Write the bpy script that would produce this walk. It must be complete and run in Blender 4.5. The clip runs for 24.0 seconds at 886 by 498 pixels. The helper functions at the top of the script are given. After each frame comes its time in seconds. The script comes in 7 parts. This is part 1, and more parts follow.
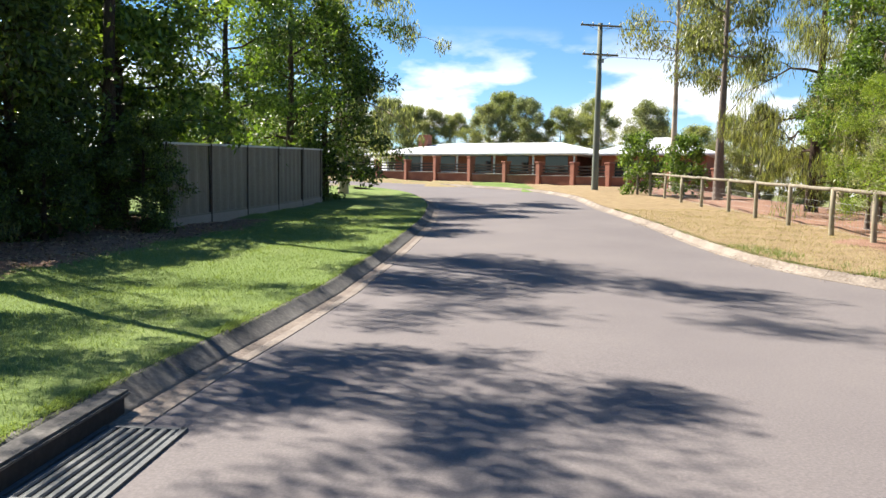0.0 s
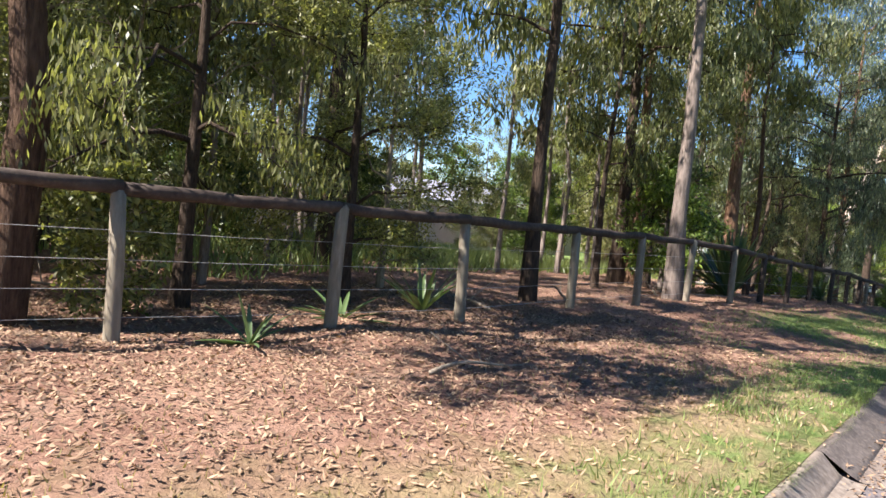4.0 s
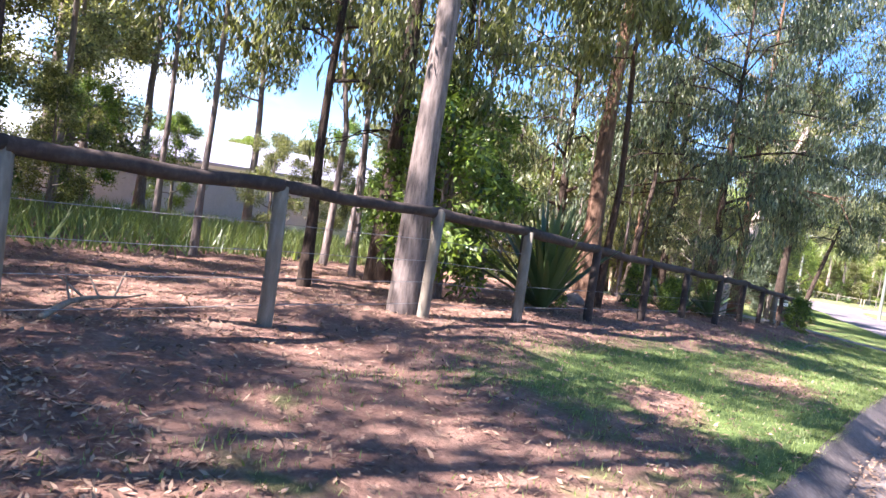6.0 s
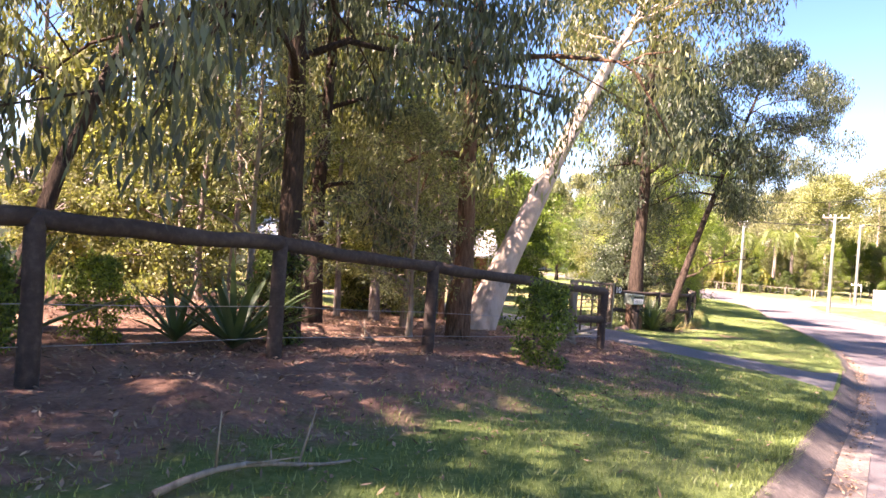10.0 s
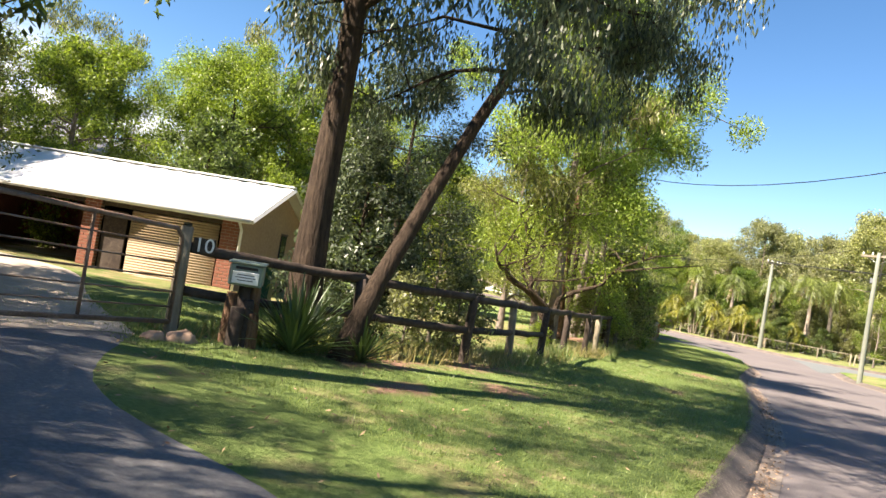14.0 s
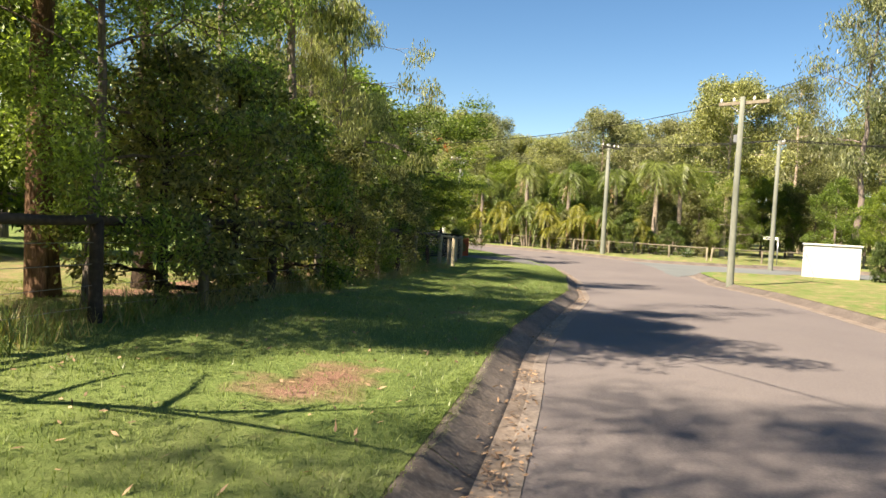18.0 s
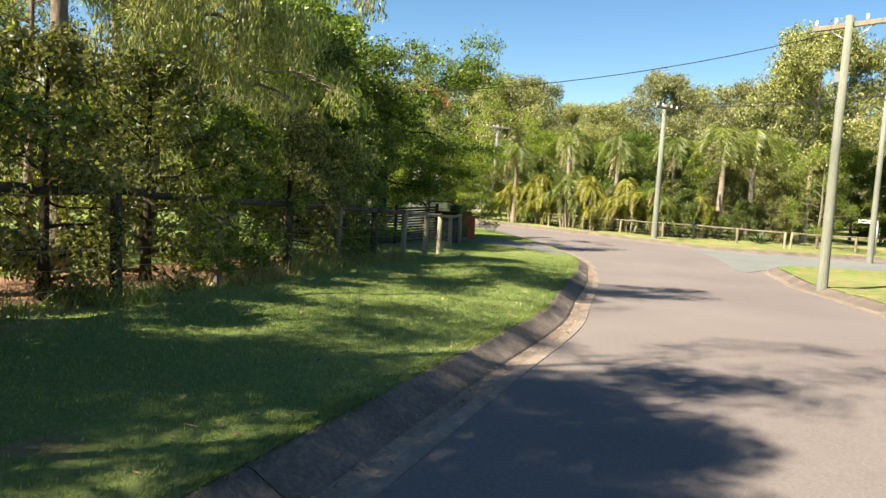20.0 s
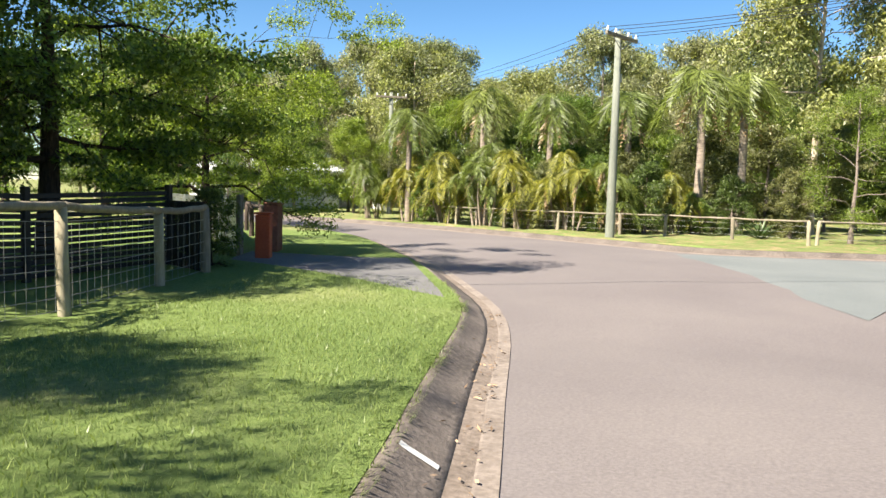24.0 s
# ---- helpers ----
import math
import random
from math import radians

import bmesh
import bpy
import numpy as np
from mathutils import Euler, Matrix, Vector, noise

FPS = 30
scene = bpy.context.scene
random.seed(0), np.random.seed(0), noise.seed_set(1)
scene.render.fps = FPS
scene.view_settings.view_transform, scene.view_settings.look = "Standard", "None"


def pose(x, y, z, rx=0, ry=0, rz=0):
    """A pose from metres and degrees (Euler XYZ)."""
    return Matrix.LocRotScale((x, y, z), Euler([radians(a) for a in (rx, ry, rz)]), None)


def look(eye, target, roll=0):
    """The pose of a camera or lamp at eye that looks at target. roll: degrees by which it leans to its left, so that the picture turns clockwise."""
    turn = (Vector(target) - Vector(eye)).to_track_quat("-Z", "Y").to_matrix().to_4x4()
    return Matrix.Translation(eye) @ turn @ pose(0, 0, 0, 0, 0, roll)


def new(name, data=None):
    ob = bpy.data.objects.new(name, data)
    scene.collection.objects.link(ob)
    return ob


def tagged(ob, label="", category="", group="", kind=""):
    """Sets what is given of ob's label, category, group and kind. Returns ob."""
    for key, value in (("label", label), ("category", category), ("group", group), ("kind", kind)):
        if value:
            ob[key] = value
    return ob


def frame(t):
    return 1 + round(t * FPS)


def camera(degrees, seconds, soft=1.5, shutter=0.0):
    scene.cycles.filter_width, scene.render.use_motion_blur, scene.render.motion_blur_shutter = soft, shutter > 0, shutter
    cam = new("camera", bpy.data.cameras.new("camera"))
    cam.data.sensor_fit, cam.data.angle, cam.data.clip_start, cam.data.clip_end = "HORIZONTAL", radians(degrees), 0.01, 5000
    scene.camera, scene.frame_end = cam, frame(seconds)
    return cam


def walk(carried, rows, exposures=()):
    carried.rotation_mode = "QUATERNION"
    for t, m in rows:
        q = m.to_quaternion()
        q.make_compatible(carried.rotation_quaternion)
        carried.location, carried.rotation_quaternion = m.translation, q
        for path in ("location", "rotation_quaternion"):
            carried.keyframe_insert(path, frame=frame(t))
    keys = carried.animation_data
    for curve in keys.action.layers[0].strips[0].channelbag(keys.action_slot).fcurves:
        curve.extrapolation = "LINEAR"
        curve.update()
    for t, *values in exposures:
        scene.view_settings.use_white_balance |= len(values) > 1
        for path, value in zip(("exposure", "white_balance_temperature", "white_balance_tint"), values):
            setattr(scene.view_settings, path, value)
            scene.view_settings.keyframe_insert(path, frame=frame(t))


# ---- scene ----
cam = camera(61.62, 24.0, soft=1.5)
PATH = [
    (0.00, pose(-0.132, -0.113, 1.299, 85.32, -1.07, 2.35)),
    (0.20, pose(0.113, 0.388, 1.312, 84.64, -0.36, -2.31)),
    (0.40, pose(0.363, 0.884, 1.323, 84.00, 0.32, -7.00)),
    (0.60, pose(0.653, 1.348, 1.330, 83.74, 0.86, -11.92)),
    (0.80, pose(0.975, 1.785, 1.333, 83.84, 1.27, -17.09)),
    (1.00, pose(1.336, 2.187, 1.333, 84.05, 1.49, -22.13)),
    (1.20, pose(1.745, 2.544, 1.328, 84.29, 1.47, -26.95)),
    (1.40, pose(2.194, 2.862, 1.320, 84.57, 1.26, -31.51)),
    (1.60, pose(2.670, 3.147, 1.309, 84.87, 0.91, -35.52)),
    (1.80, pose(3.179, 3.397, 1.296, 85.18, 0.40, -39.00)),
    (2.00, pose(3.698, 3.616, 1.283, 85.50, -0.16, -42.14)),
    (2.20, pose(4.213, 3.803, 1.275, 85.82, -0.74, -44.99)),
    (2.40, pose(4.734, 3.963, 1.267, 86.13, -1.36, -47.56)),
    (2.60, pose(5.268, 4.108, 1.258, 86.40, -1.97, -49.97)),
    (2.80, pose(5.815, 4.239, 1.247, 86.63, -2.59, -52.21)),
    (3.00, pose(6.370, 4.341, 1.233, 86.79, -3.12, -54.15)),
    (3.20, pose(6.931, 4.401, 1.215, 86.84, -3.43, -55.72)),
    (3.40, pose(7.498, 4.433, 1.193, 86.81, -3.67, -56.97)),
    (3.60, pose(8.074, 4.461, 1.172, 86.80, -4.07, -57.95)),
    (3.80, pose(8.658, 4.480, 1.151, 86.78, -4.63, -58.63)),
    (4.00, pose(9.244, 4.490, 1.131, 86.76, -5.23, -59.13)),
    (4.20, pose(9.828, 4.490, 1.111, 86.73, -5.86, -59.47)),
    (4.40, pose(10.413, 4.481, 1.092, 86.71, -6.50, -59.67)),
    (4.60, pose(10.996, 4.462, 1.074, 86.69, -7.10, -59.85)),
    (4.80, pose(11.580, 4.434, 1.058, 86.67, -7.66, -59.97)),
    (5.00, pose(12.163, 4.396, 1.043, 86.67, -8.12, -60.14)),
    (5.20, pose(12.745, 4.349, 1.030, 86.67, -8.46, -60.38)),
    (5.40, pose(13.326, 4.292, 1.018, 86.68, -8.67, -60.72)),
    (5.60, pose(13.909, 4.222, 1.010, 86.70, -8.65, -61.26)),
    (5.80, pose(14.496, 4.134, 1.006, 86.73, -8.38, -61.95)),
    (6.00, pose(15.063, 4.060, 1.001, 86.82, -8.07, -63.00)),
    (6.20, pose(15.589, 4.024, 0.996, 87.11, -7.75, -64.70)),
    (6.40, pose(16.098, 3.998, 0.991, 87.40, -7.44, -66.68)),
    (6.60, pose(16.633, 3.941, 0.985, 87.27, -7.31, -68.31)),
    (6.80, pose(17.193, 3.855, 0.980, 86.71, -7.35, -69.73)),
    (7.00, pose(17.746, 3.765, 0.974, 86.12, -7.41, -70.69)),
    (7.20, pose(18.272, 3.684, 0.966, 85.50, -7.45, -70.91)),
    (7.40, pose(18.790, 3.602, 0.957, 85.05, -7.45, -70.68)),
    (7.60, pose(19.312, 3.513, 0.943, 85.48, -7.31, -70.45)),
    (7.80, pose(19.836, 3.416, 0.926, 86.84, -7.00, -70.13)),
    (8.00, pose(20.375, 3.314, 0.905, 88.14, -6.75, -69.80)),
    (8.20, pose(20.939, 3.210, 0.881, 88.90, -6.72, -69.46)),
    (8.40, pose(21.516, 3.101, 0.854, 89.43, -6.76, -69.14)),
    (8.60, pose(22.091, 2.987, 0.824, 89.80, -6.66, -69.03)),
    (8.80, pose(22.665, 2.867, 0.792, 89.99, -6.46, -69.22)),
    (9.00, pose(23.240, 2.754, 0.756, 89.94, -6.15, -68.96)),
    (9.20, pose(23.820, 2.658, 0.714, 89.45, -5.70, -67.53)),
    (9.40, pose(24.399, 2.570, 0.667, 88.80, -5.17, -65.76)),
    (9.60, pose(24.961, 2.473, 0.619, 88.58, -4.66, -64.89)),
    (9.80, pose(25.506, 2.369, 0.568, 88.74, -4.10, -64.72)),
    (10.00, pose(26.053, 2.265, 0.518, 89.01, -3.73, -65.22)),
    (10.20, pose(26.619, 2.160, 0.471, 89.36, -3.66, -66.90)),
    (10.40, pose(27.187, 2.057, 0.424, 89.73, -3.79, -68.94)),
    (10.60, pose(27.737, 1.972, 0.379, 89.87, -4.10, -69.64)),
    (10.80, pose(28.271, 1.906, 0.335, 89.76, -4.65, -69.16)),
    (11.00, pose(28.794, 1.840, 0.294, 89.70, -4.97, -68.16)),
    (11.20, pose(29.307, 1.767, 0.257, 89.87, -4.66, -66.68)),
    (11.40, pose(29.810, 1.691, 0.222, 90.11, -4.13, -64.93)),
    (11.60, pose(30.300, 1.608, 0.186, 90.23, -4.02, -63.64)),
    (11.80, pose(30.779, 1.517, 0.151, 90.25, -4.25, -62.73)),
    (12.00, pose(31.251, 1.423, 0.116, 90.23, -4.64, -62.04)),
    (12.20, pose(31.718, 1.327, 0.082, 90.17, -5.17, -61.56)),
    (12.40, pose(32.182, 1.229, 0.050, 90.10, -5.83, -61.26)),
    (12.60, pose(32.647, 1.134, 0.021, 90.04, -6.50, -61.07)),
    (12.80, pose(33.111, 1.041, -0.007, 89.98, -7.23, -61.01)),
    (13.00, pose(33.582, 0.952, -0.032, 89.96, -7.91, -61.01)),
    (13.20, pose(34.059, 0.870, -0.053, 89.98, -8.52, -61.05)),
    (13.40, pose(34.544, 0.795, -0.070, 90.07, -9.03, -61.11)),
    (13.60, pose(35.042, 0.730, -0.082, 90.26, -9.33, -61.11)),
    (13.80, pose(35.554, 0.675, -0.086, 90.57, -9.40, -61.08)),
    (14.00, pose(36.078, 0.633, -0.095, 90.88, -9.38, -60.94)),
    (14.20, pose(36.616, 0.606, -0.118, 91.14, -9.35, -60.58)),
    (14.40, pose(37.164, 0.590, -0.147, 91.38, -9.25, -60.15)),
    (14.60, pose(37.709, 0.581, -0.169, 91.54, -9.02, -59.90)),
    (14.80, pose(38.250, 0.581, -0.186, 91.64, -8.65, -59.76)),
    (15.00, pose(38.804, 0.585, -0.204, 91.70, -8.26, -59.91)),
    (15.20, pose(39.381, 0.591, -0.224, 91.71, -7.84, -60.61)),
    (15.40, pose(39.971, 0.603, -0.246, 91.68, -7.45, -61.52)),
    (15.60, pose(40.554, 0.625, -0.267, 91.58, -7.25, -62.03)),
    (15.80, pose(41.132, 0.658, -0.287, 91.40, -7.28, -62.17)),
    (16.00, pose(41.710, 0.693, -0.309, 91.24, -7.21, -62.26)),
    (16.20, pose(42.293, 0.727, -0.332, 91.22, -6.82, -62.27)),
    (16.40, pose(42.876, 0.761, -0.355, 91.20, -6.31, -62.36)),
    (16.60, pose(43.461, 0.789, -0.379, 91.04, -5.83, -63.11)),
    (16.80, pose(44.047, 0.810, -0.405, 90.76, -5.37, -64.52)),
    (17.00, pose(44.632, 0.840, -0.430, 90.38, -4.98, -65.96)),
    (17.20, pose(45.216, 0.889, -0.456, 89.92, -4.82, -67.11)),
    (17.40, pose(45.800, 0.949, -0.480, 89.37, -4.70, -68.19)),
    (17.60, pose(46.382, 1.011, -0.502, 88.73, -4.28, -69.28)),
    (17.80, pose(46.965, 1.078, -0.521, 87.97, -3.58, -70.37)),
    (18.00, pose(47.544, 1.143, -0.539, 87.14, -2.92, -71.45)),
    (18.20, pose(48.113, 1.205, -0.559, 86.17, -2.41, -72.65)),
    (18.40, pose(48.680, 1.260, -0.578, 85.19, -2.02, -73.72)),
    (18.60, pose(49.256, 1.287, -0.591, 84.57, -1.83, -74.08)),
    (18.80, pose(49.840, 1.286, -0.599, 84.25, -1.84, -73.77)),
    (19.00, pose(50.426, 1.274, -0.603, 84.12, -1.96, -73.10)),
    (19.20, pose(51.010, 1.253, -0.606, 84.15, -2.18, -72.09)),
    (19.40, pose(51.594, 1.227, -0.607, 84.32, -2.48, -70.80)),
    (19.60, pose(52.178, 1.206, -0.608, 84.55, -2.79, -69.44)),
    (19.80, pose(52.762, 1.188, -0.610, 84.86, -3.13, -67.94)),
    (20.00, pose(53.346, 1.185, -0.613, 85.16, -3.43, -66.52)),
    (20.20, pose(53.931, 1.200, -0.620, 85.44, -3.68, -65.22)),
    (20.40, pose(54.515, 1.234, -0.629, 85.68, -3.85, -64.09)),
    (20.60, pose(55.093, 1.308, -0.645, 85.75, -3.87, -63.39)),
    (20.80, pose(55.667, 1.420, -0.666, 85.67, -3.72, -63.10)),
    (21.00, pose(56.237, 1.548, -0.692, 85.57, -3.53, -63.01)),
    (21.20, pose(56.811, 1.687, -0.723, 85.52, -3.34, -63.01)),
    (21.40, pose(57.378, 1.832, -0.757, 85.47, -3.15, -63.16)),
    (21.60, pose(57.923, 1.967, -0.791, 85.39, -3.03, -63.44)),
    (21.80, pose(58.444, 2.093, -0.825, 85.29, -2.96, -63.81)),
    (22.00, pose(58.957, 2.208, -0.858, 85.17, -2.90, -64.57)),
    (22.20, pose(59.470, 2.306, -0.890, 85.04, -2.84, -66.13)),
    (22.40, pose(59.979, 2.395, -0.919, 84.91, -2.78, -67.97)),
    (22.60, pose(60.486, 2.491, -0.944, 84.78, -2.63, -69.25)),
    (22.80, pose(60.990, 2.592, -0.967, 84.63, -2.39, -70.06)),
    (23.00, pose(61.492, 2.693, -0.987, 84.58, -2.15, -70.62)),
    (23.20, pose(61.992, 2.790, -1.005, 84.70, -1.95, -70.92)),
    (23.40, pose(62.490, 2.887, -1.022, 84.91, -1.77, -71.04)),
    (23.60, pose(62.991, 2.987, -1.037, 85.10, -1.65, -71.23)),
    (23.80, pose(63.496, 3.091, -1.050, 85.29, -1.58, -71.45)),
    (24.00, pose(64.000, 3.195, -1.064, 85.48, -1.53, -71.67)),
]
EXPOSURES = [(0.0, 1.58, 6700, 9), (1.0, 1.25, 6800, 10), (2.0, 1.45, 6700, 12), (3.5, 1.6, 6600, 14), (5.5, 2.65, 5900, 24), (7.0, 2.7, 6600, 34), (9.0, 2.75, 7400, 40), (10.0, 2.9, 7500, 39), (11.5, 2.72, 7700, 38), (13.5, 2.12, 7400, 16), (16.0, 1.8, 7900, 12), (18.5, 1.62, 8000, 11), (21.0, 1.88, 7700, 7), (24.0, 1.77, 7000, 9)]
walk(cam, PATH, EXPOSURES)

# ---- light ----
SUN_EL, SUN_AZ = radians(47.0), radians(-56.0)
to_sun = Vector((math.sin(SUN_AZ) * math.cos(SUN_EL), math.cos(SUN_AZ) * math.cos(SUN_EL), math.sin(SUN_EL)))
sun_data = bpy.data.lights.new("sun", "SUN")
sun_data.energy, sun_data.angle, sun_data.color = 5.0, radians(0.55), (1.0, 0.95, 0.86)
sun = new("sun", sun_data)
sun.matrix_world = look((0, 0, 60), Vector((0, 0, 60)) - to_sun)

world = bpy.data.worlds.new("sky")
scene.world = world
world.use_nodes = True
wn, wl = world.node_tree.nodes, world.node_tree.links
sky = wn.new("ShaderNodeTexSky")
sky.sky_type, sky.sun_disc = "NISHITA", False
sky.sun_elevation, sky.sun_rotation = SUN_EL, SUN_AZ
sky.air_density, sky.dust_density, sky.ozone_density = 1.0, 0.0, 3.0
sky.altitude = 1500.0
bg = wn["Background"]
bg.inputs["Strength"].default_value = 0.06
# fair-weather cloud low over the northern and western horizon
wcoord = wn.new("ShaderNodeTexCoord")
wmap = wn.new("ShaderNodeMapping")
wmap.inputs["Scale"].default_value = (1.0, 1.0, 2.6)
wnoise = wn.new("ShaderNodeTexNoise")
wnoise.inputs["Scale"].default_value, wnoise.inputs["Detail"].default_value = 7.0, 5.0
wl.new(wcoord.outputs["Generated"], wmap.inputs["Vector"])
wl.new(wmap.outputs["Vector"], wnoise.inputs["Vector"])
wramp = wn.new("ShaderNodeValToRGB")
wramp.color_ramp.elements[0].position, wramp.color_ramp.elements[1].position = 0.47, 0.56
wl.new(wnoise.outputs["Fac"], wramp.inputs["Fac"])
wsep = wn.new("ShaderNodeSeparateXYZ")
wl.new(wcoord.outputs["Generated"], wsep.inputs["Vector"])


def wmath(op, a, b):
    n = wn.new("ShaderNodeMath")
    n.operation = op
    for k, v in enumerate((a, b)):
        if isinstance(v, (int, float)):
            n.inputs[k].default_value = v
        else:
            wl.new(v, n.inputs[k])
    return n.outputs[0]


def wband(value, a, b, c, d):
    m = wn.new("ShaderNodeMapRange")
    m.inputs["From Min"].default_value, m.inputs["From Max"].default_value = a, b
    m.inputs["To Min"].default_value, m.inputs["To Max"].default_value = c, d
    wl.new(value, m.inputs["Value"])
    return m.outputs[0]


low = wband(wsep.outputs["Z"], 0.10, 0.21, 1.0, 0.0)
north = wband(wsep.outputs["Y"], 0.62, 0.85, 0.0, 1.0)
cloud = wmath("MULTIPLY", wmath("MULTIPLY", wramp.outputs["Color"], low), north)
wmix = wn.new("ShaderNodeMix")
wmix.data_type = "RGBA"
wl.new(cloud, wmix.inputs["Factor"])
deep = wn.new("ShaderNodeHueSaturation")
deep.inputs["Saturation"].default_value = 1.22
wl.new(sky.outputs["Color"], deep.inputs["Color"])
wl.new(deep.outputs["Color"], wmix.inputs["A"])
wmix.inputs["B"].default_value = (9.0, 9.0, 9.2, 1)
wl.new(wmix.outputs["Result"], bg.inputs["Color"])

# ---- materials ----


def material(name, rough=0.8, metal=0.0, spec=0.3):
    m = bpy.data.materials.new(name)
    m.use_nodes = True
    b = m.node_tree.nodes["Principled BSDF"]
    b.inputs["Roughness"].default_value, b.inputs["Metallic"].default_value = rough, metal
    b.inputs["Specular IOR Level"].default_value = spec
    return m, m.node_tree.nodes, m.node_tree.links, b


def noise_node(nodes, links, scale, detail=6.0, coord=None, stretch=None, rough=0.55):
    n = nodes.new("ShaderNodeTexNoise")
    n.inputs["Scale"].default_value, n.inputs["Detail"].default_value, n.inputs["Roughness"].default_value = scale, detail, rough
    if coord is None:
        c = nodes.new("ShaderNodeTexCoord")
        coord = c.outputs["Object"]
    if stretch:
        mp = nodes.new("ShaderNodeMapping")
        mp.inputs["Scale"].default_value = stretch
        links.new(coord, mp.inputs["Vector"])
        coord = mp.outputs["Vector"]
    links.new(coord, n.inputs["Vector"])
    return n.outputs["Fac"]


def ramp(nodes, links, value, stops):
    r = nodes.new("ShaderNodeValToRGB")
    e = r.color_ramp.elements
    while len(e) < len(stops):
        e.new(0.5)
    for k, (p, c) in enumerate(stops):
        e[k].position, e[k].color = p, (*c, 1)
    if value is not None:
        links.new(value, r.inputs["Fac"])
    return r.outputs["Color"]


def mixed(nodes, links, fac, a, b, mode="MIX"):
    m = nodes.new("ShaderNodeMix")
    m.data_type, m.blend_type = "RGBA", mode
    for socket, v in ((m.inputs["Factor"], fac), (m.inputs["A"], a), (m.inputs["B"], b)):
        if isinstance(v, (int, float)):
            socket.default_value = v
        elif isinstance(v, tuple):
            socket.default_value = (*v, 1)
        else:
            links.new(v, socket)
    return m.outputs["Result"]


def bump(nodes, links, bsdf, height, strength, distance):
    n = nodes.new("ShaderNodeBump")
    n.inputs["Strength"].default_value, n.inputs["Distance"].default_value = strength, distance
    links.new(height, n.inputs["Height"])
    links.new(n.outputs["Normal"], bsdf.inputs["Normal"])


def surface(name, colours, scale, fine, rough=0.85, relief=0.004, stretch=None, metal=0.0, spec=0.3, patch=0.25, tone=0.75):
    """Two scales of variation between the colours, with fine relief."""
    colours = [tuple(v * tone for v in c) for c in colours]
    m, n, l, b = material(name, rough, metal, spec)
    wide = noise_node(n, l, scale, 5.0, stretch=stretch)
    grain = noise_node(n, l, fine, 8.0, stretch=stretch, rough=0.65)
    k = len(colours) - 1
    c1 = ramp(n, l, wide, [(0.3 + 0.4 * i / k, c) for i, c in enumerate(colours)])
    c2 = ramp(n, l, grain, [(0.25, tuple(v * (1 - patch) for v in colours[0])), (0.5, colours[k // 2]), (0.78, tuple(min(1, v * (1 + patch)) for v in colours[-1]))])
    l.new(mixed(n, l, 0.5, c1, c2), b.inputs["Base Color"])
    bump(n, l, b, grain, 0.6, relief)
    return m


def leaf_material(name, dark, light, glow=0.45, rough=0.42):
    """Leaves: every leaf a tone of its own; some light comes through."""
    dark, light = tuple(v * 0.62 for v in dark), tuple(min(0.6, v * 1.14) for v in light)
    m, n, l, b = material(name, rough, spec=0.5)
    g = n.new("ShaderNodeNewGeometry")
    o = n.new("ShaderNodeObjectInfo")
    mid = tuple((a + c) / 2 for a, c in zip(dark, light))
    c = ramp(n, l, g.outputs["Random Per Island"], [(0.0, dark), (0.55, mid), (0.97, light), (1.0, tuple(min(1, v * 1.25) for v in light))])
    tone = ramp(n, l, o.outputs["Random"], [(0.0, (0.82, 0.86, 0.8)), (1.0, (1.12, 1.08, 1.0))])
    c = mixed(n, l, 1.0, c, tone, "MULTIPLY")
    l.new(c, b.inputs["Base Color"])
    t = n.new("ShaderNodeBsdfTranslucent")
    warm = mixed(n, l, 1.0, c, (1.15, 1.2, 0.55), "MULTIPLY")
    l.new(warm, t.inputs["Color"])
    s = n.new("ShaderNodeMixShader")
    s.inputs["Fac"].default_value = glow
    l.new(b.outputs["BSDF"], s.inputs[1])
    l.new(t.outputs["BSDF"], s.inputs[2])
    l.new(s.outputs["Shader"], n["Material Output"].inputs["Surface"])
    return m


def bark_material(name, colours, ridge=14.0, relief=0.02, stretch=(6, 6, 1.0)):
    colours = [tuple(v * 0.85 for v in c) for c in colours]
    m, n, l, b = material(name, 0.9, spec=0.15)
    wide = noise_node(n, l, 1.3, 4.0)
    fine = noise_node(n, l, ridge / 3, 9.0, stretch=stretch, rough=0.7)
    c1 = ramp(n, l, wide, [(0.35, colours[0]), (0.65, colours[1])])
    c2 = ramp(n, l, fine, [(0.3, tuple(v * 0.35 for v in colours[0])), (0.52, colours[1]), (0.75, colours[-1])])
    l.new(mixed(n, l, 0.75, c1, c2), b.inputs["Base Color"])
    bump(n, l, b, fine, 0.9, relief)
    return m


ASPHALT = surface("asphalt", [(0.158, 0.136, 0.138), (0.195, 0.170, 0.168), (0.235, 0.205, 0.196)], 0.45, 55, 0.9, 0.004, spec=0.25, patch=0.35)
ASPHALT_PALE = surface("worn_asphalt", [(0.14, 0.155, 0.158), (0.185, 0.20, 0.20), (0.235, 0.245, 0.24)], 0.5, 60, 0.9, 0.004)
CONCRETE = surface("kerb_concrete", [(0.075, 0.062, 0.055), (0.150, 0.123, 0.108), (0.26, 0.215, 0.185)], 2.2, 34, 0.92, 0.012, patch=0.55)
STAINED_CONCRETE = surface("stained_kerb_concrete", [(0.06, 0.055, 0.052), (0.115, 0.105, 0.098), (0.24, 0.22, 0.20)], 1.6, 24, 0.9, 0.008, patch=0.45)
